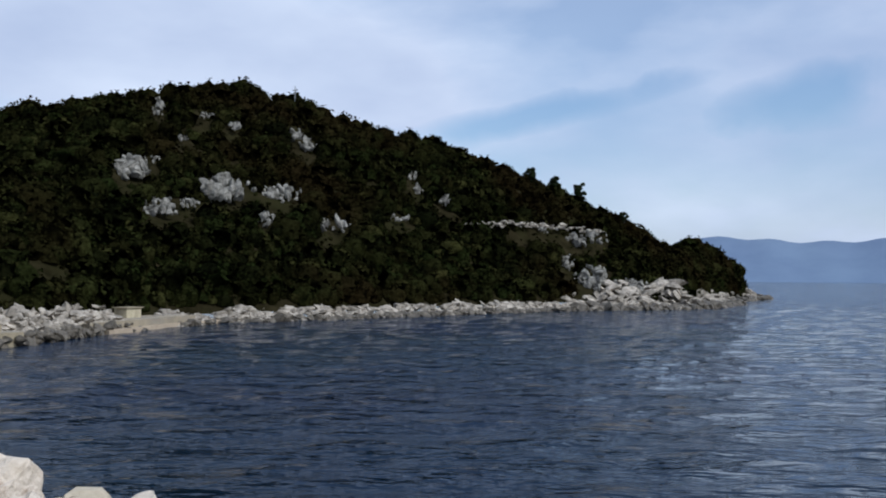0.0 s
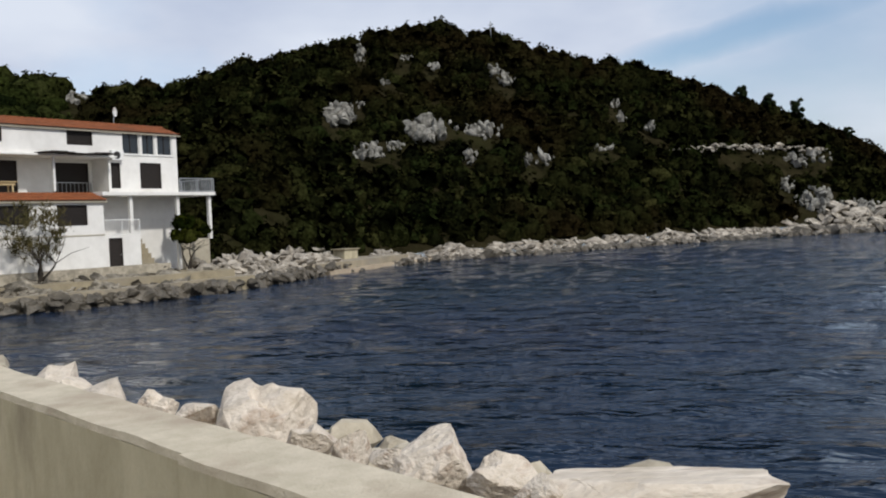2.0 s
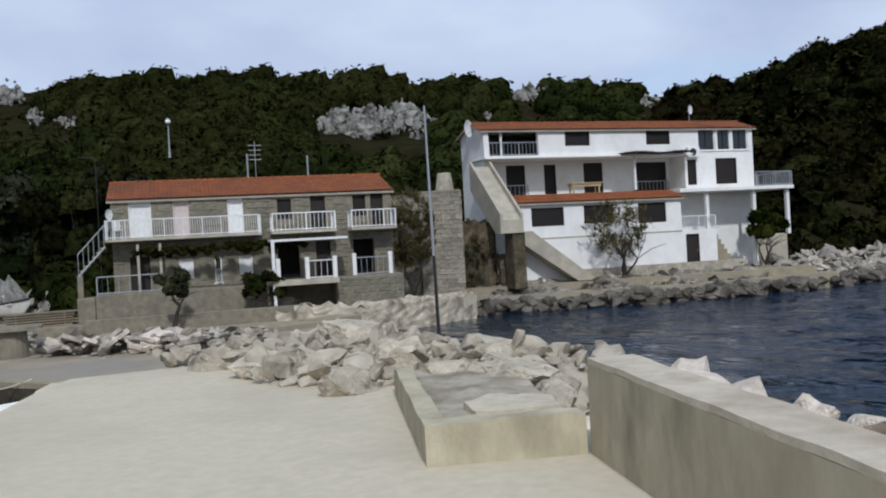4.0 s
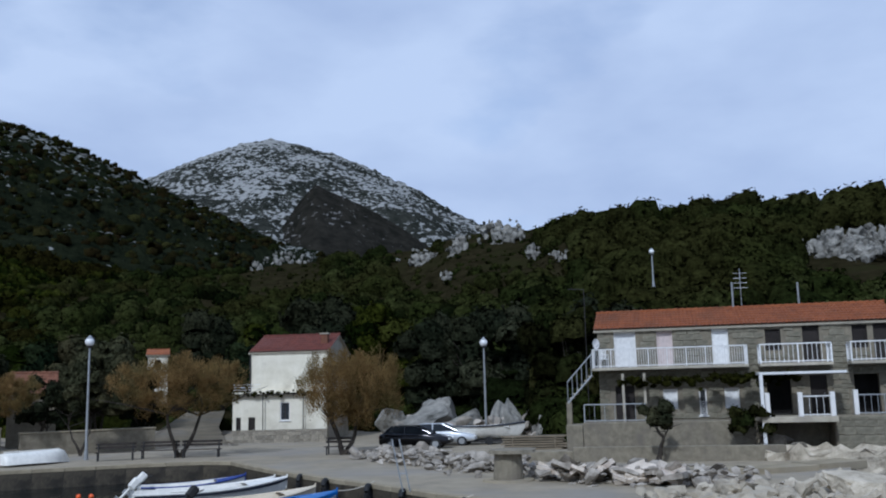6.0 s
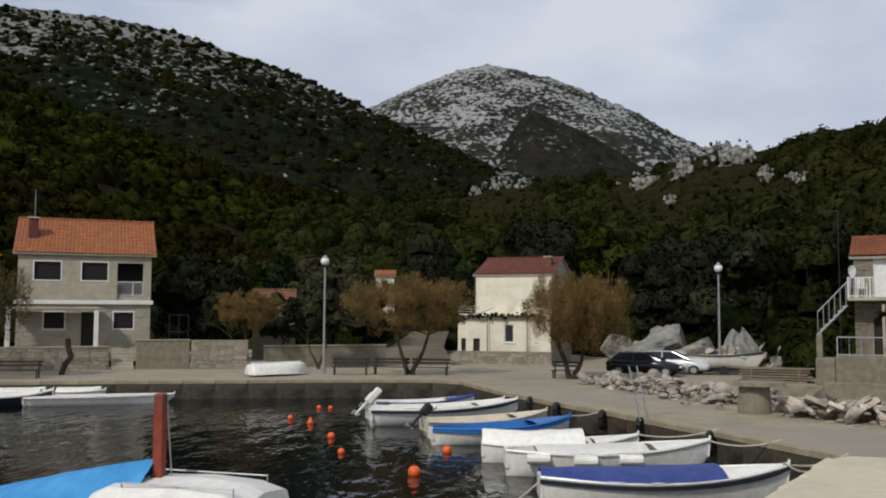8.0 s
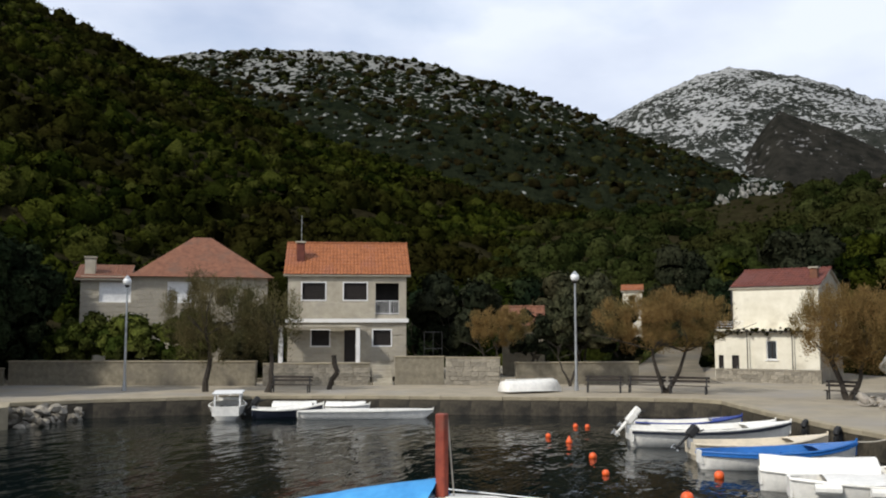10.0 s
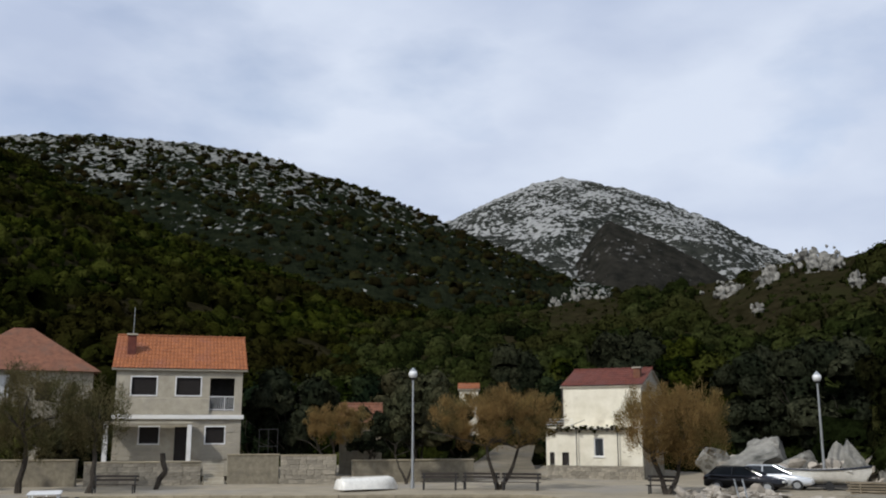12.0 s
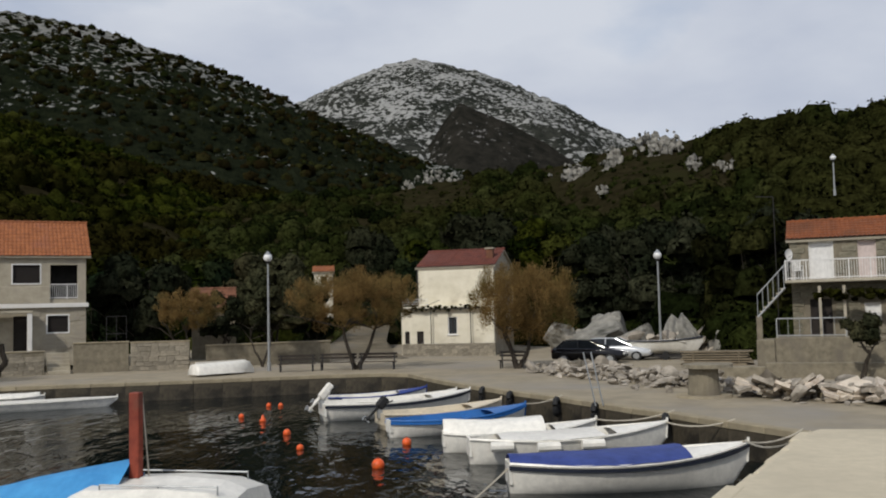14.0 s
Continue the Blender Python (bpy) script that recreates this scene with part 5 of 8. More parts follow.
def gable_walls(parent, w, d, h, rise, material, z0=0, mat_right=None, th=0.3):
    for x, mm in ((0, material), (w - th, mat_right or material)):
        bm = bmesh.new()
        pts = [(th, z0), (d - th, z0), (d - th, h), (d / 2, h + rise * (1 - 0.0) - 0.12), (th, h)]
        a = [bm.verts.new((x, y, z)) for y, z in pts]
        b = [bm.verts.new((x + th, y, z)) for y, z in pts]
        bm.faces.new(a)
        bm.faces.new(b[::-1])
        for i in range(5):
            bm.faces.new((a[i], b[i], b[(i + 1) % 5], a[(i + 1) % 5]))
        bmesh.ops.recalc_face_normals(bm, faces=bm.faces[:])
        part("side_wall", bm, mm, parent)


def railing(parent, x0, x1, y, z, h=0.9, step=0.14, material=None, solid=False, name="railing", along="x"):
    bm = bmesh.new()
    mat_ = material or M_WPAINT
    def bx(a0, a1, b0, b1, c0, c1):
        box(bm, a0, a1, b0, b1, c0, c1) if along == "x" else box(bm, b0, b1, a0, a1, c0, c1)
    bx(x0, x1, y - 0.03, y + 0.03, z + h - 0.05, z + h)
    bx(x0, x1, y - 0.02, y + 0.02, z + 0.06, z + 0.10)
    n = max(2, int((x1 - x0) / step))
    for i in range(n + 1):
        x = x0 + (x1 - x0) * i / n
        t = 0.03 if i % 8 == 0 or i == n else 0.011
        bx(x - t, x + t, y - t, y + t, z, z + h - 0.05)
    return part(name, bm, mat_, parent)


def chimney(parent, x, y, z0, z1, w=0.6, material=None):
    c = boxp("chimney", (x - w / 2, x + w / 2, y - w / 2, y + w / 2, z0, z1), material or M_TILE, parent, 0.02)
    part("chimney_cap", box(bmesh.new(), x - w / 2 - 0.08, x + w / 2 + 0.08, y - w / 2 - 0.08, y + w / 2 + 0.08, z1 + 0.002, z1 + 0.1), M_GREYR, c)


def stone_courses(parent, w, z0, z1, y, holes, seed, limit=140, size=(0.55, 0.30), material=None, x0=0.0):
    """Single dressed stones proud of the wall face, leaving the openings clear."""
    g = random.Random(seed)
    meshes = []
    for k in range(5):
        bm = box(bmesh.new(), -0.5, 0.5, -0.5, 0.5, -0.5, 0.5)
        for v in bm.verts:
            v.co += Vector((g.uniform(-0.05, 0.05), g.uniform(-0.2, 0.2), g.uniform(-0.08, 0.08)))
        me = bpy.data.meshes.new("stone")
        bm.to_mesh(me)
        bm.free()
        me.materials.append(material or M_STONE)
        meshes.append(me)
    made, z = 0, z0
    while z < z1 - 0.05:
        h = min(size[1] * g.uniform(0.75, 1.2), z1 - z)
        x = -g.uniform(0, 0.3)
        while x < w and made < limit:
            l = size[0] * g.uniform(0.6, 1.5)
            a, b = max(x, 0), min(x + l, w)
            if b - a > 0.12 and not any(a < o[1] and b > o[0] and z < o[3] and z + h > o[2] for o in holes):
                ob = new("stone", meshes[g.randrange(5)])
                ob.parent = parent
                ob.matrix_local = Matrix.Translation((x0 + (a + b) / 2, y, z + h / 2)) @ Matrix.Diagonal((b - a - 0.03, 0.07, h - 0.03, 1))
                made += 1
            x += l
        z += h


def shell(parent, w, d, z0, z1, holes, wall_mat, th=0.3, back=True):
    """Front wall with openings, back wall and floor, and a near-black sheet painted as indoor shade."""
    f = pierced("front_wall", w, z1 - z0, th, [(a, b, c - z0, e - z0) for a, b, c, e in holes], wall_mat, parent, (0, 0, z0))
    if back:
        boxp("back_wall", (0, w, d - th, d, z0, z1), wall_mat, parent)
    boxp("room_shade", (th, w - th, th + 0.9, th + 0.95, z0, z1), M_DARKIN, parent)
    return f


# two-storey house with orange roof (bay front)
hb = thing("house", "two-storey grey rendered house with orange tiled roof", "house", (-28.9, 55.6, 0), 24.3)
hB = [(0.95, 2.5, 6.4, 7.55), (3.75, 5.3, 6.4, 7.55), (5.9, 7.5, 5.4, 7.55), (1.6, 2.8, 3.3, 4.35), (3.8, 4.7, 2.2, 4.35), (5.75, 6.95, 3.3, 4.35)]
shell(hb, 8.0, 7.5, 1.2, 8.2, hB, M_GREYR)
gable_walls(hb, 8.0, 7.5, 8.2, 2.35, M_GREYR, 1.2)
for i in (0, 1, 3, 5):
    opening(hb, hB[i][0], hB[i][1], hB[i][2], hB[i][3], "shutter")
opening(hb, *hB[4], "door")
for i in (0, 1, 3, 5):
    x0, x1, z0, z1 = hB[i]
    bm = bmesh.new()
    for q in ((x0 - 0.08, x0, z0 - 0.08, z1 + 0.08), (x1, x1 + 0.08, z0 - 0.08, z1 + 0.08), (x0, x1, z1, z1 + 0.08), (x0, x1, z0 - 0.08, z0)):
        box(bm, q[0], q[1], -0.03, 0.02, q[2], q[3])
    part("window_surround", bm, M_WPAINT, hb, "white painted surround")
railing(hb, 5.9, 7.5, 0.05, 5.4, 0.95, 0.12)
boxp("floor_band", (-0.15, 8.15, -0.22, 0.0, 4.85, 5.12), M_WHITE, hb, 0.02)
boxp("balcony_parapet", (0.0, 5.9, -0.16, -0.004, 5.13, 6.2), M_GREYR, hb, 0.02)
boxp("porch_roof", (-0.5, 4.9, -1.5, -0.23, 4.52, 4.68), M_GREYR, hb, 0.02)
for x in (-0.35, 4.7):
    boxp("porch_column", (x - 0.14, x + 0.14, -1.45, -1.17, 1.2, 4.52), M_WHITE, hb, 0.02)
boxp("porch_floor", (-0.6, 5.2, -1.7, -0.02, 0.9, 2.2), M_STONE, hb, 0.03)
gable_roof(hb, 8.0, 7.5, 8.2, 2.35, M_TILE)
chimney(hb, 0.75, 1.6, 8.6, 10.4, 0.55, M_TILE_D)
tubep("aerial", (0.8, 1.7, 10.4), (0.8, 1.7, 12.3), 0.02, M_METAL, hb)
stone_courses(hb, 8.0, 2.25, 4.8, -0.01, hB + [(-0.1, 8.1, 4.7, 9)], 5, 130, (0.6, 0.32), M_GREYR)

# hipped stone house behind the trees
hc = thing("house", "old stone house with faded hipped tile roof behind the trees", "house", (-49.5, 60.0, 0), 34)
hC = [(1.4, 3.8, 6.6, 8.2), (6.6, 8.6, 6.6, 8.3), (10.5, 11.6, 6.4, 7.8)]
shell(hc, 14.6, 9.0, 1.0, 8.7, hC, M_GREYR)
for x in (0, 14.3):
    boxp("side_wall", (x, x + 0.3, 0.3, 8.7, 1.0, 8.7), M_MORTAR, hc)
for o in hC[:2]:
    opening(hc, *o, "panel")
opening(hc, *hC[2], "shutter")
bm = bmesh.new()
x0, x1, yb = 3.6, 15.1, 9.5
v = [bm.verts.new(p) for p in ((x0, -0.5, 8.7), (x1, -0.5, 8.7), (x1, yb, 8.7), (x0, yb, 8.7), (8.6, 4.5, 12.4), (10.1, 4.5, 12.4))]
for f in ((0, 1, 5, 4), (1, 2, 5), (2, 3, 4, 5), (3, 0, 4), (0, 3, 2, 1)):
    bm.faces.new([v[i] for i in f])
bmesh.ops.recalc_face_normals(bm, faces=bm.faces[:])
part("roof", bm, M_TILE_B, hc)
tile_slope("roof", 3.8, 4.0, 1.3, M_TILE_B, hc, Matrix.Translation((-0.2, -0.2, 8.5)))
chimney(hc, 0.6, 1.2, 8.7, 10.2, 0.8, M_GREYR)
stone_courses(hc, 14.6, 3.5, 8.5, -0.01, hC, 9, 240, (0.7, 0.36), M_GREYR)

# small cream house at the lane
hw = thing("house", "small cream house with dark red roof and lower terrace", "house", (-0.42, 66.4, 0), -16.9)
shell(hw, 5.65, 7.0, 4.2, 7.2, [], M_CREAM)
# grey render on the right gable puts its shade into the wall colour
gable_walls(hw, 5.65, 7.0, 7.2, 1.3, M_CREAM, 0.9, M_GREYR)
gable_roof(hw, 5.65, 7.0, 7.2, 1.3, M_TILE_D, 0.15)
chimney(hw, 5.1, 1.6, 7.4, 8.45, 0.5, M_TILE_B)
low = [(2.45, 3.15, 2.35, 3.6), (0.15, 0.65, 0.95, 2.6), (-0.75, -0.4, 0.95, 2.6)]
pierced("front_wall", 6.8, 3.3, 0.3, [(a + 1.0, b + 1.0, c - 0.9, e - 0.9) for a, b, c, e in low], M_CREAM, hw, (-1.0, -0.9, 0.9))
boxp("side_wall", (-1.0, -0.7, -0.6, 6.0, 0.9, 4.2), M_CREAM, hw)
boxp("room_shade", (-0.7, 5.6, 0.0, 0.05, 0.9, 4.15), M_DARKIN, hw)
boxp("terrace_slab", (-1.05, 5.85, -0.95, 0.3, 4.2, 4.36), M_CREAM, hw, 0.02)
bm = bmesh.new()
for i in range(3):
    box(bm, -1.0, 1.0, -0.86 + i * 0.02, -0.8 + i * 0.02, 4.5 + i * 0.18, 4.54 + i * 0.18)
part("terrace_rail", bm, M_WPAINT, hw)
boxp("dark_ledge", (-1.1, 5.4, -1.25, -0.96, 4.14, 4.22), M_SHUT, hw)
for x in (1.3, 4.2):
    tubep("pergola_post", (x, -1.2, 0.9), (x, -1.2, 4.14), 0.035, M_DMETAL, hw)
boxp("downpipe", (-0.05, 0.05, -0.08, -0.005, 4.37, 7.1), M_DMETAL, hw)
opening(hw, low[0][0], low[0][1], low[0][2], low[0][3], "window", -0.9)
for o in low[1:]:
    opening(hw, *o, "door", -0.9)
wallw = thing("stone_wall", "low dry stone garden wall before the cream house", "wall", (-1.6, 64.2, 0), -12, kind="structure")
boxp("core", (0, 6.6, 0.06, 0.5, 0.6, 1.75), M_MORTAR, wallw, 0.03)
stone_courses(wallw, 6.6, 0.85, 1.72, 0.05, [], 12, 90, (0.42, 0.24))

def dish(loc, r, az, label="white satellite dish on a roof bracket"):
    d = thing("satellite_dish", label, "satellite dish", loc, az)
    bm = bmesh.new()
    rings = []
    for i in range(5):
        q = r * i / 4
        rings.append([bm.verts.new((q * math.cos(a * math.pi / 8), -0.25 * (q * q) / r, q * math.sin(a * math.pi / 8) + r)) for a in range(16)])
    for a, b in zip(rings[1:], rings[2:]):
        for k in range(16):
            bm.faces.new((a[k], a[(k + 1) % 16], b[(k + 1) % 16], b[k]))
    bm.faces.new(rings[1])
    part("reflector", bm, M_WPAINT, d)
    tubep("bracket", (0, 0.03, -0.5), (0, 0.03, r), 0.03, M_METAL, d)
    tubep("feed_arm", (0, -0.02, r * 0.4), (0, -r * 0.9, r * 0.8), 0.015, M_METAL, d)


# terrace of stone houses
hs = thing("house", "long terrace of old stone houses with orange roof and balconies", "house", (16.86, 41.43, 0), -23.5)
hs.matrix_world = pose(16.86, 41.43, 0, 0, 0, -23.5) @ Matrix.Diagonal((0.832, 1, 1, 1))
SW = 16.4
hS = [(0.95, 2.2, 5.12, 6.8), (3.4, 4.3, 5.12, 6.8), (6.5, 7.4, 5.12, 6.8), (9.4, 10.25, 5.7, 6.7), (11.4, 12.3, 5.12, 6.8), (14.0, 14.8, 5.7, 6.75), (15.1, 15.9, 5.12, 6.8),
      (0.9, 2.0, 2.6, 4.2), (3.6, 4.4, 3.05, 4.0), (5.6, 6.0, 2.75, 4.0), (7.0, 7.8, 3.05, 4.0), (9.3, 10.6, 2.75, 4.6), (11.6, 12.5, 2.75, 4.5), (13.9, 15.2, 2.75, 4.5)]
shell(hs, SW, 6.0, 0.6, 6.95, hS, M_MORTAR)
gable_walls(hs, SW, 6.0, 6.95, 0.98, M_MORTAR, 0.6)
gable_roof(hs, SW, 6.0, 6.95, 0.98, M_TILE_R, 0.2)
for i, st in ((0, "panel"), (2, "panel"), (3, "shutter"), (4, "door"), (5, "shutter"), (6, "door"), (7, "door"), (8, "panel"), (9, "grille"), (10, "panel"), (12, "door")):
    opening(hs, *hS[i], st)
opening(hs, *hS[1], "panel", 0, M_PINK)
stone_courses(hs, SW, 2.6, 6.85, -0.01, hS, 21, 300, (0.56, 0.24), M_STONE_G)
for x0, x1, s in ((-0.3, 8.3, 0.13), (8.9, 12.7, 0.24), (13.6, 16.4, 0.24)):
    b = boxp("balcony", (x0, x1, -1.1, -0.03, 4.94, 5.07), M_GREYR, hs, 0.02)
    railing(b, x0 + 0.05, x1 - 0.05, -1.05, 5.07, 0.9, s)
    for x in (x0 + 0.06, x1 - 0.06):
        railing(b, -1.02, -0.05, x, 5.07, 0.9, s, name="side_railing", along="y")
boxp("porch_slab", (8.6, 12.4, -2.6, -0.05, 2.45, 2.7), M_GREYR, hs, 0.02)
boxp("porch_awning", (8.6, 13.0, -2.6, -1.12, 4.55, 4.66), M_WPAINT, hs, 0.01)
for x in (8.7,):
    boxp("porch_post", (x - 0.09, x + 0.09, -2.58, -2.4, 0.85, 4.55), M_WPAINT, hs, 0.01)
for x in (8.95, 10.6, 12.2):
    boxp("rail_post", (x - 0.12, x + 0.12, -2.55, -2.3, 2.7, 3.75), M_WHITE, hs, 0.02)
railing(hs, 10.7, 12.1, -2.45, 2.7, 0.9, 0.3, M_WPAINT)
for x in (13.6, 15.8):
    boxp("rail_post", (x - 0.12, x + 0.12, -1.4, -1.15, 2.7, 3.8), M_WHITE, hs, 0.02)
railing(hs, 13.7, 15.7, -1.28, 2.7, 0.9, 0.3, M_METAL)
boxp("terrace", (12.4, 16.5, -1.6, -0.03, 0.5, 2.7), M_MORTAR, hs, 0.04)
ragged("terrace_bank", [(8.6, -3.4), (14.5, -3.0), (19.0, -1.9), (21.5, -0.4), (21.0, 0.6), (8.6, -0.6)], -1.0, 1.45, 0.5, 6.0, hs, M_DUST, 10)
boxp("terrace", (-0.9, 8.4, -1.7, -0.03, 0.5, 2.55), M_MORTAR, hs, 0.04)
railing(hs, -0.8, 2.6, -1.6, 2.55, 0.85, 0.5, M_METAL)
stone_courses(hs, 4.0, 0.9, 2.65, -1.61, [], 23, 90, (0.6, 0.32), M_STONE_G, 12.45)
for x in (1.4, 2.6):
    boxp("porch_post", (x - 0.07, x + 0.07, -1.05, -0.9, 2.55, 4.78), M_GREYR, hs)
# outside stair with rail at the left end
for i in range(6):
    boxp("step", (-0.56 - i * 0.22, -0.32 - i * 0.22, -1.1, -0.1, 4.66 - i * 0.2, 4.72 - i * 0.2), M_GREYR, hs, 0.01)
bm = bmesh.new()
tube(bm, (-0.3, -1.08, 5.75), (-1.75, -1.08, 4.45), 0.03)
tube(bm, (-0.3, -1.08, 4.75), (-1.75, -1.08, 3.45), 0.05)
for i in range(6):
    tube(bm, (-0.35 - i * 0.28, -1.08, 4.7 - i * 0.25), (-0.35 - i * 0.28, -1.08, 5.7 - i * 0.25), 0.02)
part("stair_rail", bm, M_METAL, hs)
boxp("stair_pier", (-1.85, -1.55, -1.1, -0.8, 0.8, 3.5), M_MORTAR, hs, 0.02)
boxp("stair_base", (-1.85, -0.92, -1.7, -0.05, 0.6, 2.45), M_MORTAR, hs, 0.03)
for x, y, z in ((8.1, 3.0, 8.2), (12.0, 3.6, 8.1)):
    tubep("flue", (x, y, z - 0.3), (x, y, z + 1.1), 0.06, M_METAL, hs)
bm = tube(bmesh.new(), (8.6, 3.0, 8.0), (8.6, 3.0, 10.0), 0.02)
for i in range(4):
    tube(bm, (8.2, 3.0, 9.0 + i * 0.25), (9.0, 3.0, 9.0 + i * 0.25), 0.012)
part("aerial", bm, M_METAL, hs)

dish(hs.matrix_world @ Vector((-0.12, -0.35, 6.0)), 0.26, 30, "white satellite dish on the corner of the stone house")


def garden_chair(m):
    """Moulded plastic armchair, 0.55 m wide."""
    o = thing("garden_chair", "white plastic garden chair on the balcony", "chair")
    o.matrix_world = m
    boxp("seat", (-0.24, 0.24, -0.24, 0.22, 0.40, 0.44), M_WPAINT, o, 0.015)
    bm = bmesh.new()
    for k in range(5):
        box(bm, -0.22 + k * 0.095, -0.16 + k * 0.095, 0.20, 0.24, 0.443, 0.86)
    box(bm, -0.25, 0.25, 0.19, 0.25, 0.862, 0.92, 0.01)
    part("backrest", bm, M_WPAINT, o)
    for x in (-0.24, 0.20):
        boxp("armrest", (x, x + 0.05, -0.22, 0.19, 0.62, 0.65), M_WPAINT, o, 0.01)
        for y in (-0.22, 0.17):
            boxp("leg", (x, x + 0.045, y, y + 0.045, 0.0, 0.62 if y < 0 else 0.399), M_WPAINT, o)


garden_chair(hs.matrix_world @ pose(0.35, -0.62, 5.075, 0, 0, 15))
tk = thing("timber_stack", "low stack of weathered timber boards in the yard", "timber", (15.2, 47.6, GZ), -18)
for k in range(6):
    for j in range(3):
        boxp("board", (-1.7 + random.uniform(-0.15, 0.15), 1.7 + random.uniform(-0.2, 0.2), j * 0.32, j * 0.32 + 0.27, 0.005 + k * 0.13, 0.085 + k * 0.13), M_WOODG, tk, 0.008)
    if k < 5:
        for x in (-1.2, 1.1):
            boxp("spacer", (x, x + 0.08, 0.02, 0.9, 0.088 + k * 0.13, 0.132 + k * 0.13), M_WOODG, tk)
# retaining walls and stepped ground in front of the terrace
yw = thing("yard_wall", "stained concrete yard wall below the stone houses", "wall", (14.9, 38.4, 0), -21, kind="structure")
boxp("wall_body", (-0.5, 8.6, 0, 0.35, 0.5, 1.55), M_MORTAR, yw, 0.03)
boxp("wall_body", (-3.2, -0.52, 0.5, 0.85, 0.5, 1.35), M_MORTAR, yw, 0.03)
for i in range(4):
    sb = thing("walkway_slab", "cracked thin concrete slab over the rocks", "slab", (14.6 + i * 2.7, 30.6 + (i % 2) * 0.5 + i * 0.35, GZ), -6 + 7 * i, group="walkway slabs")
    boxp("slab_body", (-1.5, 1.5, -0.7, 0.7, -0.1, 0.22), M_QUAY, sb, 0.02)

# square stone tower wall between the houses
tw = thing("stone_wall", "tall ruined stone wall with a rounded corner top", "wall", (32.85, 38.05, 0), -40, kind="structure")
boxp("core", (0, 2.4, 0.06, 1.6, 0.6, 7.0), M_MORTAR, tw, 0.05)
part("rounded_top", tube(bmesh.new(), (1.5, 0.75, 6.9), (1.5, 0.75, 8.0), 0.55, 0.38, 12), M_STONE, tw)
boxp("core", (-4.2, -0.02, 0.4, 0.9, 0.6, 6.85), M_MORTAR, tw, 0.05)
stone_courses(tw, 2.4, 0.8, 6.95, 0.045, [], 31, 200, (0.42, 0.26))
stone_courses(tw, 4.1, 0.8, 6.8, 0.385, [], 32, 200, (0.5, 0.28), None, -4.15)

# big white seaside house
ha = thing("house", "large white seaside house with loggias and orange roof", "house", (39.1, 39.2, 0), -19.4)
ha.matrix_world = pose(39.1, 39.2, 0, 0, 0, -19.4) @ Matrix.Diagonal((0.968, 1, 1, 1))
AW, AD = 20.8, 3.7
top = [(0.35, 3.85, 9.2, 10.7), (5.8, 7.65, 9.75, 10.75), (12.0, 13.9, 9.75, 10.75), (16.2, 17.6, 9.3, 10.75), (17.8, 18.9, 9.3, 10.75), (19.1, 20.4, 9.3, 10.75)]
mid = [(2.3, 3.7, 6.75, 8.75), (5.1, 6.0, 6.75, 8.75), (8.1, 9.6, 6.75, 8.8), (12.1, 14.75, 6.75, 8.75), (15.2, 15.95, 7.0, 8.7), (17.55, 19.35, 7.0, 8.75)]
pierced("front_wall", AW, 1.75, 0.3, [(a, b, c - 9.05, e - 9.05) for a, b, c, e in top], M_WHITE, ha, (0, 0, 9.05))
pierced("front_wall", 15.0, 2.45, 0.3, [(a, b, c - 6.6, e - 6.6) for a, b, c, e in mid[:4]], M_WHITE, ha, (0, 1.8, 6.6))
pierced("front_wall", AW - 15.0, 2.45, 0.3, [(a - 15.0, b - 15.0, c - 6.6, e - 6.6) for a, b, c, e in mid[4:]], M_WHITE, ha, (15.0, 0, 6.6))
boxp("partition", (15.0, 15.3, 0.31, 1.79, 6.6, 9.05), M_WHITE, ha)
gable_walls(ha, AW, AD, 10.8, 0.6, M_WHITE, 1.4)
boxp("back_wall", (0, AW, AD - 0.3, AD, 1.4, 10.8), M_WHITE, ha)
boxp("room_shade", (0.3, AW - 0.3, 2.9, 2.95, 1.4, 10.7), M_DARKIN, ha)
boxp("upper_slab", (-0.1, 15.6, -0.35, 1.79, 8.98, 9.12), M_WHITE, ha, 0.02)
gable_roof(ha, AW, AD, 10.8, 0.6, M_TILE_R, 0.25)
for o in top[1:3]:
    opening(ha, *o, "shutter")
# windows added here: dark glass stands in for the open loggia's shade
for o in top[3:]:
    opening(ha, *o, "window")
railing(ha, 0.4, 3.8, 0.1, 9.2, 0.85, 0.25, M_METAL)
boxp("loggia_post", (1.2, 1.32, 0.1, 0.22, 9.2, 10.7), M_WPAINT, ha)
for i, s in ((0, "shutter"), (1, "shutter"), (2, "shutter"), (3, "shutter")):
    opening(ha, *mid[i], s, 1.8)
for i in (4, 5):
    opening(ha, *mid[i], "shutter")
railing(ha, 2.2, 3.8, 1.7, 6.62, 0.85, 0.3, M_METAL)
railing(ha, 12.0, 14.8, 1.7, 6.62, 0.85, 0.3, M_METAL)
# dark awning over the terrace and its post
bm = bmesh.new()
for i in range(10):
    x0, x1 = 9.7 + i * 0.52, 9.7 + (i + 1) * 0.52
    box(bm, x0, x1 - 0.01, -1.2, 0.2, 9.12 + 0.05 * math.sin(i), 9.19 + 0.05 * math.sin(i))
part("awning", bm, M_SHUT, ha)
boxp("terrace_post", (10.8, 10.96, -0.2, -0.04, 6.8, 9.0), M_WPAINT, ha, 0.01)
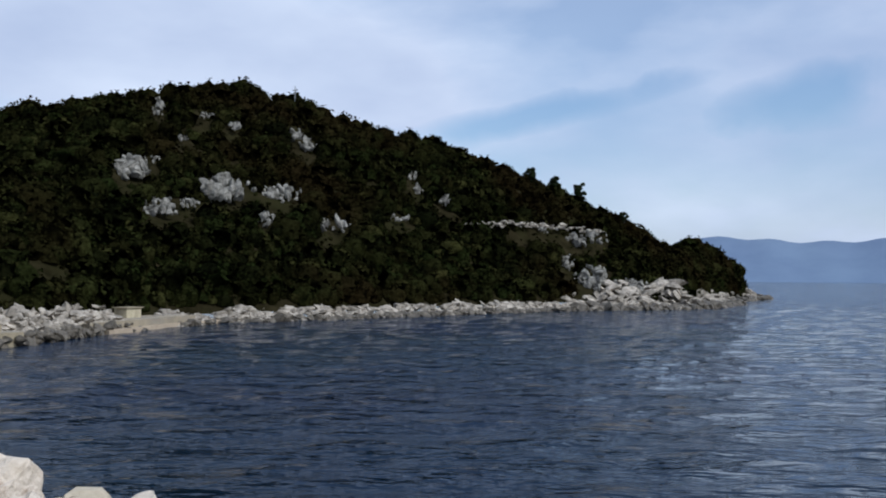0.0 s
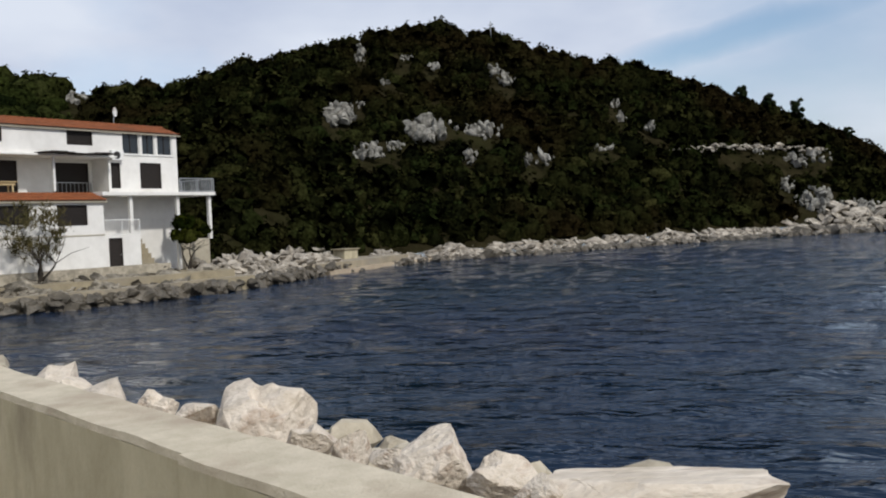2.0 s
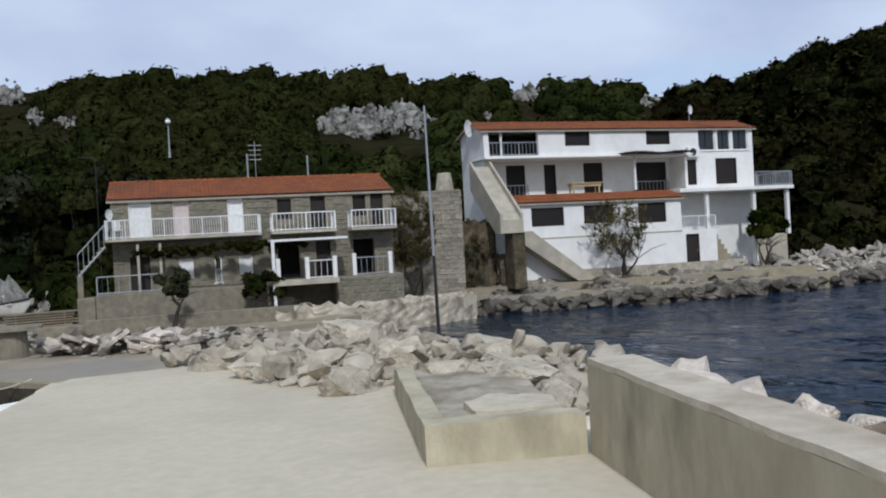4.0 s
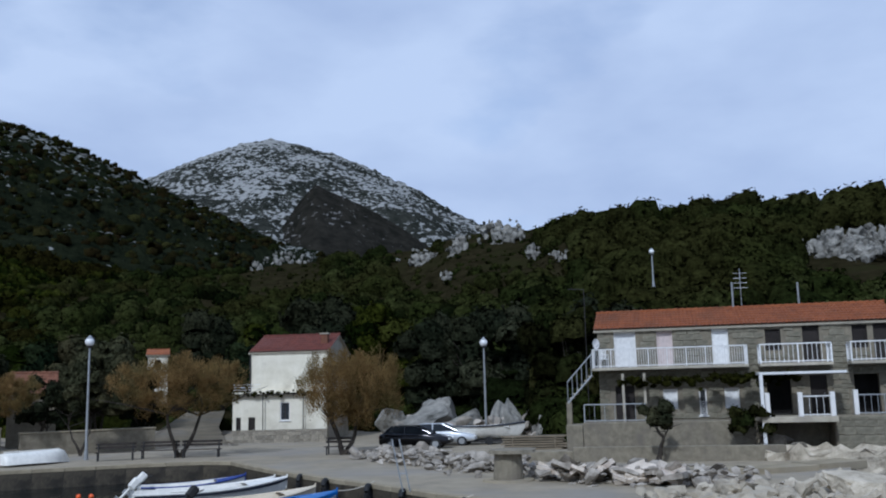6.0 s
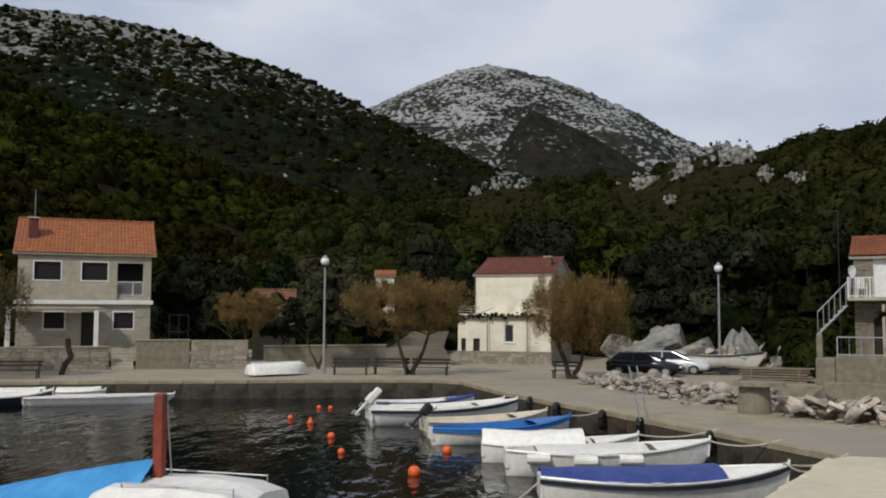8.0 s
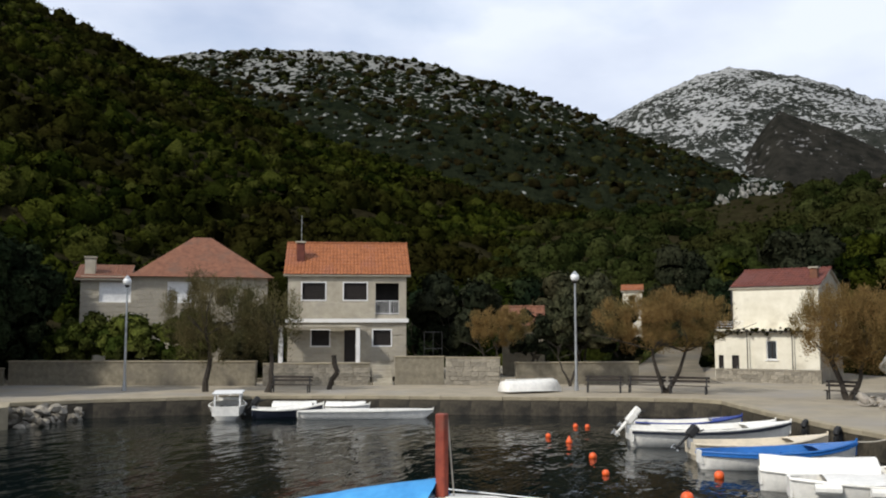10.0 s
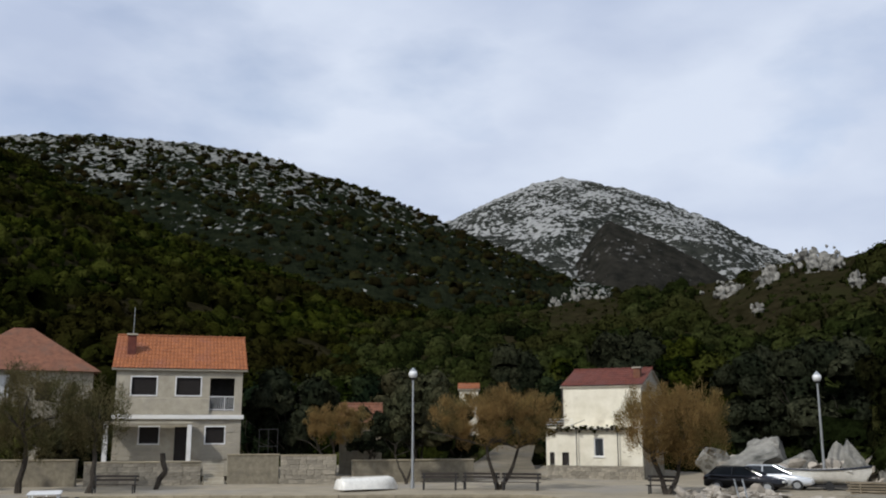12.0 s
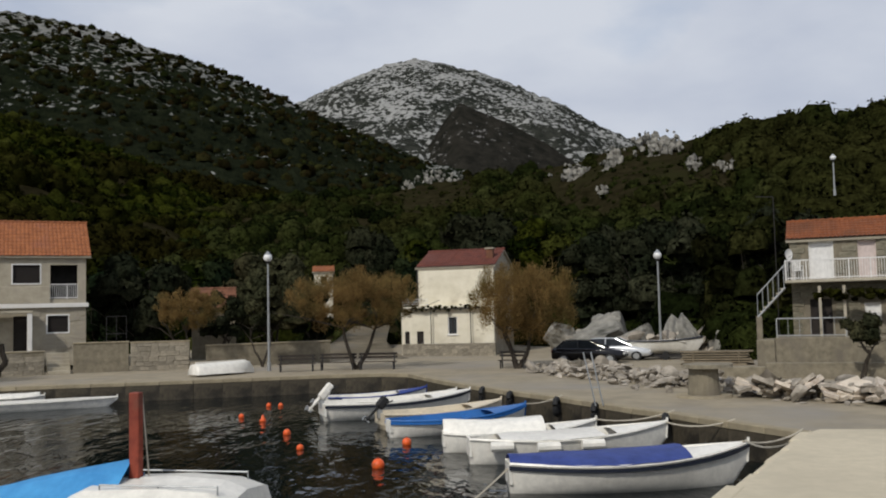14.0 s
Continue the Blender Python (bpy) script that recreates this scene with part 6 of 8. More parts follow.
# lower block standing forward, with a strip of tiled roof
lowA = [(1.75, 4.0, 4.7, 5.8), (5.4, 7.55, 4.75, 5.85), (9.35, 11.45, 4.6, 5.85)]
pierced("front_wall", 12.0, 4.7, 0.3, [(a - 0.6, b - 0.6, c - 1.4, e - 1.4) for a, b, c, e in lowA], M_WHITE, ha, (0.6, -2.6, 1.4))
boxp("side_wall", (0.6, 0.9, -2.3, 0.3, 1.4, 6.1), M_WHITE, ha)
boxp("side_wall", (12.3, 12.6, -2.3, 1.79, 1.4, 6.1), M_WHITE, ha)
boxp("room_shade", (0.9, 12.3, -1.3, -1.25, 1.4, 6.0), M_DARKIN, ha)
boxp("terrace_floor", (0.6, 15.0, -1.1, 1.8, 6.4, 6.6), M_GREYR, ha)
boxp("band", (0.6, 12.6, -2.63, -2.6, 3.95, 4.02), M_GREYR, ha)
tile_slope("lower_roof", 12.0, 1.5, 0.5, M_TILE_R, ha, Matrix.Translation((0.6, -2.65, 6.12)), over=0.2)
for o in lowA:
    opening(ha, *o, "shutter", -2.6)
# terrace slab on posts at the sea end
sl = boxp("sea_terrace", (12.75, 22.1, -2.4, -0.01, 6.42, 6.66), M_WHITE, ha, 0.02)
boxp("sea_terrace", (20.9, 22.1, 0.0, 3.4, 6.42, 6.66), M_WHITE, ha, 0.02)
railing(sl, 19.0, 22.0, -2.3, 6.66, 0.95, 0.2, M_METAL)
railing(sl, -2.1, 3.3, 22.0, 6.66, 0.95, 0.2, M_METAL, along="y")
for x, z0 in ((15.1, 4.0), (18.95, 1.4), (21.8, 3.4)):
    boxp("terrace_post", (x - 0.12, x + 0.12, -2.1, -1.86, z0, 6.42), M_WHITE, ha, 0.01)
boxp("lower_wall", (12.6, AW, 0.0, 0.3, 1.4, 6.42), M_WHITE, ha)
boxp("basement", (12.62, 15.4, -2.5, -0.01, 1.4, 3.95), M_WHITE, ha, 0.02)
railing(ha, 12.7, 15.4, -2.42, 3.96, 0.95, 0.16, M_WPAINT)
opening(ha, 12.95, 13.9, 1.6, 3.75, "door", -2.66)
boxp("bank", (20.9, 24.0, 0.5, 4.6, 0.5, 3.4), M_GREYR, ha, 0.1)
# air conditioner, dishes, table with benches on the terrace
ac = thing("air_conditioner", "white outdoor air conditioner unit on the house wall", "air conditioner", ha.matrix_world @ Vector((15.1, -0.32, 8.85)), -21.8)
boxp("casing", (0, 0.9, 0, 0.3, 0, 0.65), M_WPAINT, ac, 0.02)
part("fan_grille", tube(bmesh.new(), (0.38, -0.015, 0.32), (0.38, 0.0, 0.32), 0.25, n=20), M_DMETAL, ac)
tb = thing("terrace_table", "pale wooden terrace table standing on trestle legs", "table", ha.matrix_world @ Vector((5.9, -0.3, 6.6)), -21.8)
boxp("tabletop", (0, 2.3, 0, 0.8, 0.72, 0.78), M_WOOD, tb, 0.01)
boxp("apron", (0.1, 2.2, 0.1, 0.7, 0.55, 0.715), M_WOOD, tb)
for x in (0.2, 2.0):
    for y in (0.1, 0.62):
        boxp("leg", (x, x + 0.08, y, y + 0.08, 0, 0.55), M_WOOD, tb)


dish(ha.matrix_world @ Vector((-0.6, 1.2, 10.5)), 0.55, 20)
dish(ha.matrix_world @ Vector((18.6, 4.0, 12.3)), 0.35, 10)
# stairs with solid parapet at the left end, coming down towards the water
sa = thing("outside_stair", "white concrete outside stair with solid parapets", "stair", ha.matrix_world @ Vector((0.2, -0.1, 0)), -21.8)
for x, wd, nm, up in ((-1.25, 0.15, "parapet", 0.0), (0.0, 0.15, "parapet", 0.0), (-1.1, 1.1, "flight", -0.35)):
    bm = bmesh.new()
    pts = [(0, 7.1), (0, 8.9 + up), (-4.6, 5.5 + up), (-4.6, 4.4), (-3.8, 4.4)]
    a = [bm.verts.new((x + 0.002, y, z)) for y, z in pts]
    b = [bm.verts.new((x + wd - 0.002, y, z)) for y, z in pts]
    bm.faces.new(a)
    bm.faces.new(b[::-1])
    for i in range(5):
        bm.faces.new((a[i], b[i], b[(i + 1) % 5], a[(i + 1) % 5]))
    bmesh.ops.recalc_face_normals(bm, faces=bm.faces[:])
    part(nm, bm, M_GREYR, sa)
# lower flight running down along the front of the house
bm = bmesh.new()
pts = [(0.3, 4.45), (1.3, 4.45), (5.3, 1.4), (4.1, 1.4), (0.3, 4.0)]
a = [bm.verts.new((x, -3.7, z)) for x, z in pts]
b = [bm.verts.new((x, -2.64, z)) for x, z in pts]
bm.faces.new(a)
bm.faces.new(b[::-1])
for i in range(5):
    bm.faces.new((a[i], b[i], b[(i + 1) % 5], a[(i + 1) % 5]))
bmesh.ops.recalc_face_normals(bm, faces=bm.faces[:])
part("lower_flight", bm, M_GREYR, sa).location = (-0.2, 0.1, 0)
boxp("stair_pier", (-0.5, 0.25, -4.5, -3.2, 1.2, 4.42), M_BANK, sa, 0.05)
# brown earth bank held by rough stones between the tower and the white house
eb = thing("earth_bank", "brown overgrown earth and stone bank beside the white house", "bank", kind="structure")
for x0, x1, y0, zt in ((-5.2, -2.6, -1.6, 4.4), (-2.65, -0.6, -2.2, 5.2), (-0.65, 0.7, -3.0, 3.4)):
    ob = ragged("bank_face", [(x0, y0), (x1, y0), (x1, y0 + 1.6), (x0, y0 + 1.6)], 0.8, zt, 0.5, x0, eb, M_BANK, 9)
    ob.matrix_world = ha.matrix_world.copy()
# stone terrace at the water
ta = thing("stone_terrace", "rough stone and concrete terrace at the water below the white house", "terrace", kind="structure")
part("terrace_body", prism(bmesh.new(), [(33.5, 38.4), (39.0, 35.6), (46.0, 31.0), (55.5, 27.0), (57.0, 28.4), (55, 36), (42, 44), (33, 42)], -1, 1.35), M_QUAY, ta)
part("sea_ledge", prism(bmesh.new(), [(44.0, 30.7), (56.4, 26.0), (57.2, 27.2), (46.5, 31.4)], -1, 0.85), M_QUAY, ta)
part("low_wall", prism(bmesh.new(), [(40.0, 36.4), (53.0, 30.2), (53.2, 30.6), (40.2, 36.8)], 1.3, 2.0), M_STONE, ta)
for i in range(7):
    sp = boxp("stair_step", (0, 2.6, i * 0.32, (i + 1) * 0.32, 1.3, 3.6 - i * 0.32), M_QUAY, ta)
    sp.matrix_local = pose(54.4, 33.4, 0, 0, 0, 158)

# ---- boats ----
def hull_rings(L, B, H, sheer=0.28, draft=0.25, stern=0.72, n=15, m=7):
    """Half-model stations from stern (0) to bow (1): a ring of points from one gunwale under the keel to the other."""
    rings = []
    for i in range(n):
        s = i / (n - 1)
        b = B / 2 * (stern + (1 - stern) * math.sin(min(s / 0.45, 1) * math.pi / 2)) if s < 0.45 else B / 2 * max(0.015, (1 - ((s - 0.45) / 0.55) ** 2.3))
        top = H + sheer * (s - 0.35) ** 2 * 2.2 * (1.0 if s > 0.35 else 0.5)
        keel = -draft + (draft + H * 0.75) * max(0, (s - 0.86) / 0.14) ** 2.2 + 0.08 * (1 - s)
        x = -L / 2 + L * s + (0.0 if s < 1 else 0.02)
        ring = []
        for k in range(-m, m + 1):
            u = k / m
            ring.append((x + 0.10 * L * 0.25 * max(0, s - 0.8) * (1 - abs(u)) * -1.0, b * math.copysign(abs(u) ** 0.62, u), keel + (top - keel) * abs(u) ** 2.1))
        rings.append(ring)
    return rings


def skin(bm, rings, close=True):
    vs = [[bm.verts.new(p) for p in r] for r in rings]
    for a, b in zip(vs, vs[1:]):
        for i in range(len(a) - 1):
            bm.faces.new((a[i], a[i + 1], b[i + 1], b[i]))
    if close:
        bm.faces.new(vs[0])
    bmesh.ops.recalc_face_normals(bm, faces=bm.faces[:])
    for f in bm.faces:
        f.smooth = True
    return vs


def boat(label, loc, rz, L, B, H, hull_mat, trim_mat, cover=None, motor=0, seats=3, foredeck=0.28, inside=None, category="boat", group="moored boats", draft=0.25, strake=None, stern=0.72, sheer=0.28):
    o = thing("rowing_boat" if not motor else "motor_boat", label, category, loc, rz, group)
    R = hull_rings(L, B, H, sheer, draft=draft, stern=stern)
    bm = bmesh.new()
    skin(bm, R)
    part("hull", bm, hull_mat, o)
    inner = [[(p[0], p[1] * 0.93, max(p[2] + 0.05, -0.02)) for p in r] for r in R]
    bm = bmesh.new()
    skin(bm, inner, False)
    part("inner_planking", bm, inside or trim_mat, o)
    for side in (0, -1):
        bm = bmesh.new()
        sweep(bm, [Vector(a[side]) + Vector((0, 0, 0.015)) for a in R], 0.045)
        part("gunwale", bm, trim_mat, o)
        if strake:
            bm = bmesh.new()
            k = 1 if side == 0 else -2
            sweep(bm, [Vector(a[side]).lerp(Vector(a[k]), 0.35) * 1.004 for a in R], 0.06, 5)
            part("strake", bm, strake, o)
    st = R[0]
    bm = bmesh.new()
    box(bm, -L / 2 - 0.02, -L / 2 + 0.05, st[0][1] * 0.98, st[-1][1] * 0.98, H * 0.35, st[0][2] + 0.03)
    part("transom", bm, hull_mat, o)
    i0 = int(len(R) * (1 - foredeck))
    bm = bmesh.new()
    vs = []
    for r in R[i0:]:
        a, b = Vector(r[0]), Vector(r[-1])
        vs.append([bm.verts.new(a + (b - a) * t + Vector((0, 0, 0.02 + 0.06 * math.sin(math.pi * t)))) for t in (0, 0.25, 0.5, 0.75, 1)])
    for a, b in zip(vs, vs[1:]):
        for k in range(4):
            bm.faces.new((a[k], a[k + 1], b[k + 1], b[k]))
    part("foredeck", bm, trim_mat if trim_mat is not M_BLUE else M_BLUE, o)
    for k in range(seats):
        r = R[2 + k * 3]
        w = abs(r[0][1]) * 0.9
        boxp("thwart", (r[0][0], r[0][0] + 0.24, -w, w, r[0][2] - 0.16, r[0][2] - 0.12), inside or trim_mat, o, 0.01)
    part("stem_post", tube(bmesh.new(), Vector(R[-1][7]) + Vector((0, 0, 0.0)), Vector(R[-1][0]) + Vector((0.03, 0.02, 0.14)), 0.035, n=6), trim_mat, o)
    if cover:
        c0, c1, cm, rise = cover
        bm = bmesh.new()
        vs = []
        ks = [k for k in range(len(R)) if c0 <= k / (len(R) - 1) <= c1]
        for k in ks:
            a, b = Vector(R[k][0]) * 1.0, Vector(R[k][-1])
            row = []
            for t in np.linspace(0, 1, 9):
                p = a.lerp(b, t)
                sag = rise * math.sin(math.pi * t) ** 0.7 + 0.03 * noise.noise(Vector((k * 0.9, t * 5, L)))
                row.append(bm.verts.new((p.x, p.y * 1.05, p.z + 0.05 + sag)))
            vs.append(row)
        for a, b in zip(vs, vs[1:]):
            for k in range(8):
                bm.faces.new((a[k], a[k + 1], b[k + 1], b[k]))
        for f in bm.faces:
            f.smooth = True
        part("cover", bm, cm, o)
    if motor:  # outboard swung up clear of the water
        cowl = M_HULL if motor == 2 else M_RUBBER
        rock = Matrix.Translation((-L / 2 - 0.05, 0, H + 0.12)) @ Matrix.Rotation(math.radians(42), 4, "Y") @ Matrix.Scale(0.75, 4)
        bm = box(bmesh.new(), -0.34, 0.06, -0.2, 0.2, 0.12, 0.72, 0.08)
        bmesh.ops.transform(bm, matrix=rock, verts=bm.verts)
        mo = part("outboard_motor", bm, cowl, o)
        bm = tube(bmesh.new(), (-0.16, 0, 0.12), (-0.2, 0, -0.75), 0.075, 0.05, 8)
        box(bm, -0.42, -0.02, -0.03, 0.03, -0.62, -0.56)
        bmesh.ops.transform(bm, matrix=rock, verts=bm.verts)
        part("shaft", bm, cowl, mo)
        bm = tube(bmesh.new(), (-0.05, 0, -0.70), (-0.36, 0, -0.70), 0.06, 0.03, 8)
        for k in range(3):
            tube(bm, (-0.38, 0, -0.70), (-0.38, 0.14 * math.cos(k * 2.1), -0.70 + 0.14 * math.sin(k * 2.1)), 0.035)
        bmesh.ops.transform(bm, matrix=rock, verts=bm.verts)
        part("propeller", bm, M_METAL, mo)
        part("clamp", box(bmesh.new(), -L / 2 - 0.1, -L / 2 + 0.06, -0.1, 0.1, H - 0.12, H + 0.18), M_METAL, mo)
        part("tiller", tube(bmesh.new(), (-L / 2, 0, H + 0.3), (-L / 2 + 0.5, 0.1, H + 0.46), 0.025), M_RUBBER, mo)
    return o, R


def place(u0, u1):
    """Middle and turn of a boat from the plan places of its stern and bow."""
    a, b = m2(*u0), m2(*u1)
    return ((a.x + b.x) / 2, (a.y + b.y) / 2, 0), math.degrees(math.atan2(b.y - a.y, b.x - a.x)), (b - a).length


c, r, L = place((1.46, 16.72), (5.95, 17.05))
b1, R1 = boat("white wooden boat with navy tarpaulin over its stern half", c, r, L, 1.95, 0.62, M_HULL, M_HULL, cover=(0.0, 0.72, M_NAVY, 0.16), seats=2, foredeck=0.3, draft=0.2, strake=M_DHULL, stern=0.3)
c, r, L = place((0.9, 19.9), (5.3, 20.3))
b2, R2 = boat("white open boat with oval fenders along its side", c, r, L, 1.9, 0.62, M_HULL, M_HULL, cover=(0.08, 0.7, M_HULL, 0.06), seats=2, draft=0.2, stern=0.3)
for k in (2, 5, 8):
    p = Vector(R2[k][0])
    f = part("fender", bmesh.new() if False else tube(bmesh.new(), p + Vector((-0.3, -0.10, -0.12)), p + Vector((0.3, -0.10, -0.12)), 0.13, n=10), M_HULL, b2)
c, r, L = place((0.38, 21.6), (4.0, 21.8))
boat("white boat under a boxy white cover", c, r, L, 1.7, 0.5, M_HULL, M_HULL, cover=(0.0, 0.66, M_HULL, 0.36), seats=1, draft=0.2, stern=0.3)
c, r, L = place((-1.0, 24.3), (2.75, 25.7))
boat("white boat with bright blue gunwale and decks", c, r, L, 1.75, 0.5, M_HULL, M_BLUE, seats=3, inside=M_BLUE, draft=0.2, strake=M_BLUE, stern=0.3)
c, r, L = place((-1.3, 26.0), (2.2, 27.2))
boat("cream painted open wooden boat with black outboard", c, r, L, 1.7, 0.5, M_HULL_C, M_HULL_C, seats=3, draft=0.2, motor=1)
c, r, L = place((-3.2, 28.4), (1.4, 29.8))
boat("white motor boat with raised white outboard", c, r, L, 1.9, 0.6, M_HULL, M_HULL, seats=3, motor=2, draft=0.2, strake=M_DHULL)
c, r, L = place((-2.6, 29.8), (1.0, 30.9))
boat("white open boat between its neighbours", c, r, L, 1.6, 0.5, M_HULL, M_HULL, seats=3, draft=0.2)
c, r, L = place((-3.4, 31.4), (0.0, 32.2))
boat("white boat with dark blue gunwale and white outboard", c, r, L, 1.6, 0.5, M_HULL, M_NAVY, seats=3, motor=2, inside=M_HULL, draft=0.2)
# boats along the far quay
boat("small white cabin boat seen from its stern", (-24.7, 41.3, 0), 118, 4.2, 1.8, 0.6, M_HULL, M_HULL, seats=1, group="far quay boats")
cab = thing("boat_cabin", "small white open wheelhouse standing in the boat", "wheelhouse", (-24.9, 41.7, 0.45), 118)
for x in (-1.3, 0.9):
    for y in (-0.65, 0.57):
        boxp("post", (x, x + 0.08, y, y + 0.08, 0, 0.72), M_WPAINT, cab)
boxp("roof", (-1.4, 1.1, -0.75, 0.75, 0.72, 0.80), M_WPAINT, cab, 0.03)
boxp("front_panel", (0.9, 0.96, -0.65, 0.65, 0, 0.42), M_WPAINT, cab)
boat("dark hulled boat with white deck and outboard", (-21.4, 41.5, 0), 18, 3.4, 1.5, 0.42, M_DHULL, M_HULL, seats=1, motor=1, foredeck=0.5, group="far quay boats", cover=(0.3, 0.9, M_HULL, 0.12))
boat("long low white covered boat along the quay", (-17.7, 42.6, 0), 19.5, 6.6, 1.5, 0.36, M_HULL, M_HULL, seats=0, cover=(0.0, 0.93, M_HULL, 0.03), group="far quay boats", sheer=0.02, stern=0.95)
boat("small white covered dinghy at the quay", (-21.7, 43.0, 0), 16, 2.4, 1.2, 0.46, M_HULL, M_HULL, seats=0, cover=(0.0, 0.95, M_HULL, 0.2), group="far quay boats", sheer=0.05)
boat("small white covered dinghy at the quay", (-19.3, 44.0, 0), 14, 2.2, 1.1, 0.46, M_HULL, M_HULL, seats=0, cover=(0.0, 0.95, M_HULL, 0.16), group="far quay boats", sheer=0.05)
# upturned boat on the quay
ub = thing("upturned_boat", "white boat lying upside down on the quay", "boat", (-11.0, 50.4, GZ), 42)
bm = bmesh.new()
skin(bm, [[(p[0], p[1], 0.62 - p[2]) for p in r_] for r_ in hull_rings(3.7, 1.6, 0.5, 0.12, 0.12)])
part("hull", bm, M_HULL, ub)
part("keel", box(bmesh.new(), -1.7, 1.3, -0.03, 0.03, 0.66, 0.76), M_HULL, ub)
# boat with cabin, tarpaulin and red mast
c, r, L = place((-0.25, 10.78), (-6.45, 11.78))
b9, R9 = boat("old cabin boat with dark hull moored off the pier", c, r, L, 2.5, 0.92, M_DHULL, M_HULL, seats=0, foredeck=0.35, draft=0.3)
bm = bmesh.new()
cs = [(-1.72, 0.86, 0.72), (-1.52, 0.90, 1.50), (-1.2, 0.92, 1.63), (-0.4, 0.94, 1.69), (0.75, 0.88, 1.66), (1.0, 0.82, 1.56)]
prof = []
for x, w, z in cs:
    prof.append([(x, -w - 0.08, 0.72), (x, -w, min(z, 1.45)), (x, -w * 0.72, z), (x, 0, z + 0.07), (x, w * 0.72, z), (x, w, min(z, 1.45)), (x, w + 0.08, 0.72)])
vs = [[bm.verts.new(p) for p in q] for q in prof]
for a, b in zip(vs, vs[1:]):
    for k in range(6):
        bm.faces.new((a[k], a[k + 1], b[k + 1], b[k]))
bm.faces.new(vs[0])
bm.faces.new(vs[-1])
bmesh.ops.recalc_face_normals(bm, faces=bm.faces[:])
cabin = part("cabin", bm, M_HULL, b9)
for y in (-1, 1):
    for x0, x1 in ((0.05, 0.72), (-0.72, -0.08)):
        bm = bmesh.new()
        v = [bm.verts.new(p) for p in ((x0, y * 1.005, 0.95), (x1, y * 1.0, 0.95), (x1 - 0.05, y * 0.955, 1.40), (x0 + 0.05, y * 0.965, 1.42))]
        f = bm.faces.new(v)
        bmesh.ops.solidify(bm, geom=[f], thickness=0.02)
        part("cabin_window", bm, M_GLASS, cabin)
    bm = bmesh.new()
    tube(bm, (-1.3, y * 0.62, 1.71), (0.5, y * 0.62, 1.74), 0.013)
    for x in (-1.3, -0.4, 0.5):
        tube(bm, (x, y * 0.62, 1.60), (x, y * 0.62, 1.73), 0.012)
    part("handrail", bm, M_METAL, cabin)
ma = part("mast", box(bmesh.new(), 0.16, 0.32, -0.08, 0.08, 1.66, 3.02, 0.015), M_RED, b9, "red painted wooden mast post")
part("mast_band", box(bmesh.new(), 0.15, 0.33, -0.09, 0.09, 1.68, 1.74), M_DMETAL, ma)
part("mast_line", tube(bmesh.new(), (0.19, -0.1, 2.95), (0.10, -0.14, 1.72), 0.012), M_ROPE, ma)
bm = bmesh.new()
vs = []
for i, s in enumerate(np.linspace(0, 1, 9)):
    x = 0.3 + s * (L / 2 - 0.75)
    w = 1.12 * (1 - s ** 2.0) ** 0.7 + 0.05
    row = []
    for t in np.linspace(-1, 1, 13):
        z = 1.0 + 0.30 * s + (1.18 - 0.02) * (1 - s) ** 0.8 * (1 - abs(t) ** 1.15) * 0.88 + 0.035 * noise.noise(Vector((s * 4, t * 4, 2)))
        row.append(bm.verts.new((x, t * w, z)))
    vs.append(row)
for a, b in zip(vs, vs[1:]):
    for k in range(12):
        bm.faces.new((a[k], a[k + 1], b[k + 1], b[k]))
for f in bm.faces:
    f.smooth = True
part("tarpaulin", bm, M_TARP, b9, "light blue tarpaulin stretched over the bow")
part("fender", tube(bmesh.new(), (L / 2 - 0.5, 0.35, 0.35), (L / 2 - 0.45, 0.4, 0.85), 0.14, n=10), M_ROPE, b9)
# floating batten
fb = boxp("driftwood", (0, 0.9, 0, 0.06, -0.02, 0.03), M_WOOD)
fb.matrix_world = pose(-6.9, 21.6, 0.02, 0, 0, 6)
tagged(fb, "thin pale batten floating on the water", "driftwood")

# ---- mooring buoys ----
def buoy(u, rad, cone=False):
    p = m2(*u)
    o = thing("mooring_buoy", "orange plastic mooring buoy floating in the harbour", "buoy", (p.x, p.y, 0), random.uniform(0, 360), "mooring buoys")
    bm = bmesh.new()
    bmesh.ops.create_uvsphere(bm, u_segments=16, v_segments=10, radius=rad)
    for v in bm.verts:
        v.co.z = v.co.z * (1.5 if cone and v.co.z > 0 else 1.0) + rad * 0.45
        if cone and v.co.z > rad * 0.5:
            v.co.x *= 0.6
            v.co.y *= 0.6
    for f in bm.faces:
        f.smooth = True
    part("float", bm, M_BUOY, o)
    bm = tube(bmesh.new(), (0, 0, rad * (1.4 if not cone else 1.9)), (0, 0, rad * (1.6 if not cone else 2.1)), rad * 0.22)
    part("eye", bm, M_RED, o)


for u, rad, cn in (((-5.96, 29.8), 0.11, 0), ((-5.06, 28.6), 0.13, 1), ((-5.64, 33.1), 0.11, 0), ((-5.2, 33.0), 0.11, 0), ((-3.84, 25.4), 0.13, 0), ((-3.1, 22.6), 0.11, 0), ((-0.5, 22.9), 0.15, 0), ((-1.05, 19.7), 0.17, 0)):
    buoy(u, rad, cn)


def rope(a, b, sag, label="pale slack mooring rope from boat to quay"):
    bm = bmesh.new()
    a, b = Vector(a), Vector(b)
    pts = [a.lerp(b, t) - Vector((0, 0, sag * 4 * t * (1 - t))) for t in np.linspace(0, 1, 9)]
    sweep(bm, pts, 0.022, 5)
    tagged(part("mooring_rope", bm, M_ROPE), label, "rope", "mooring ropes")


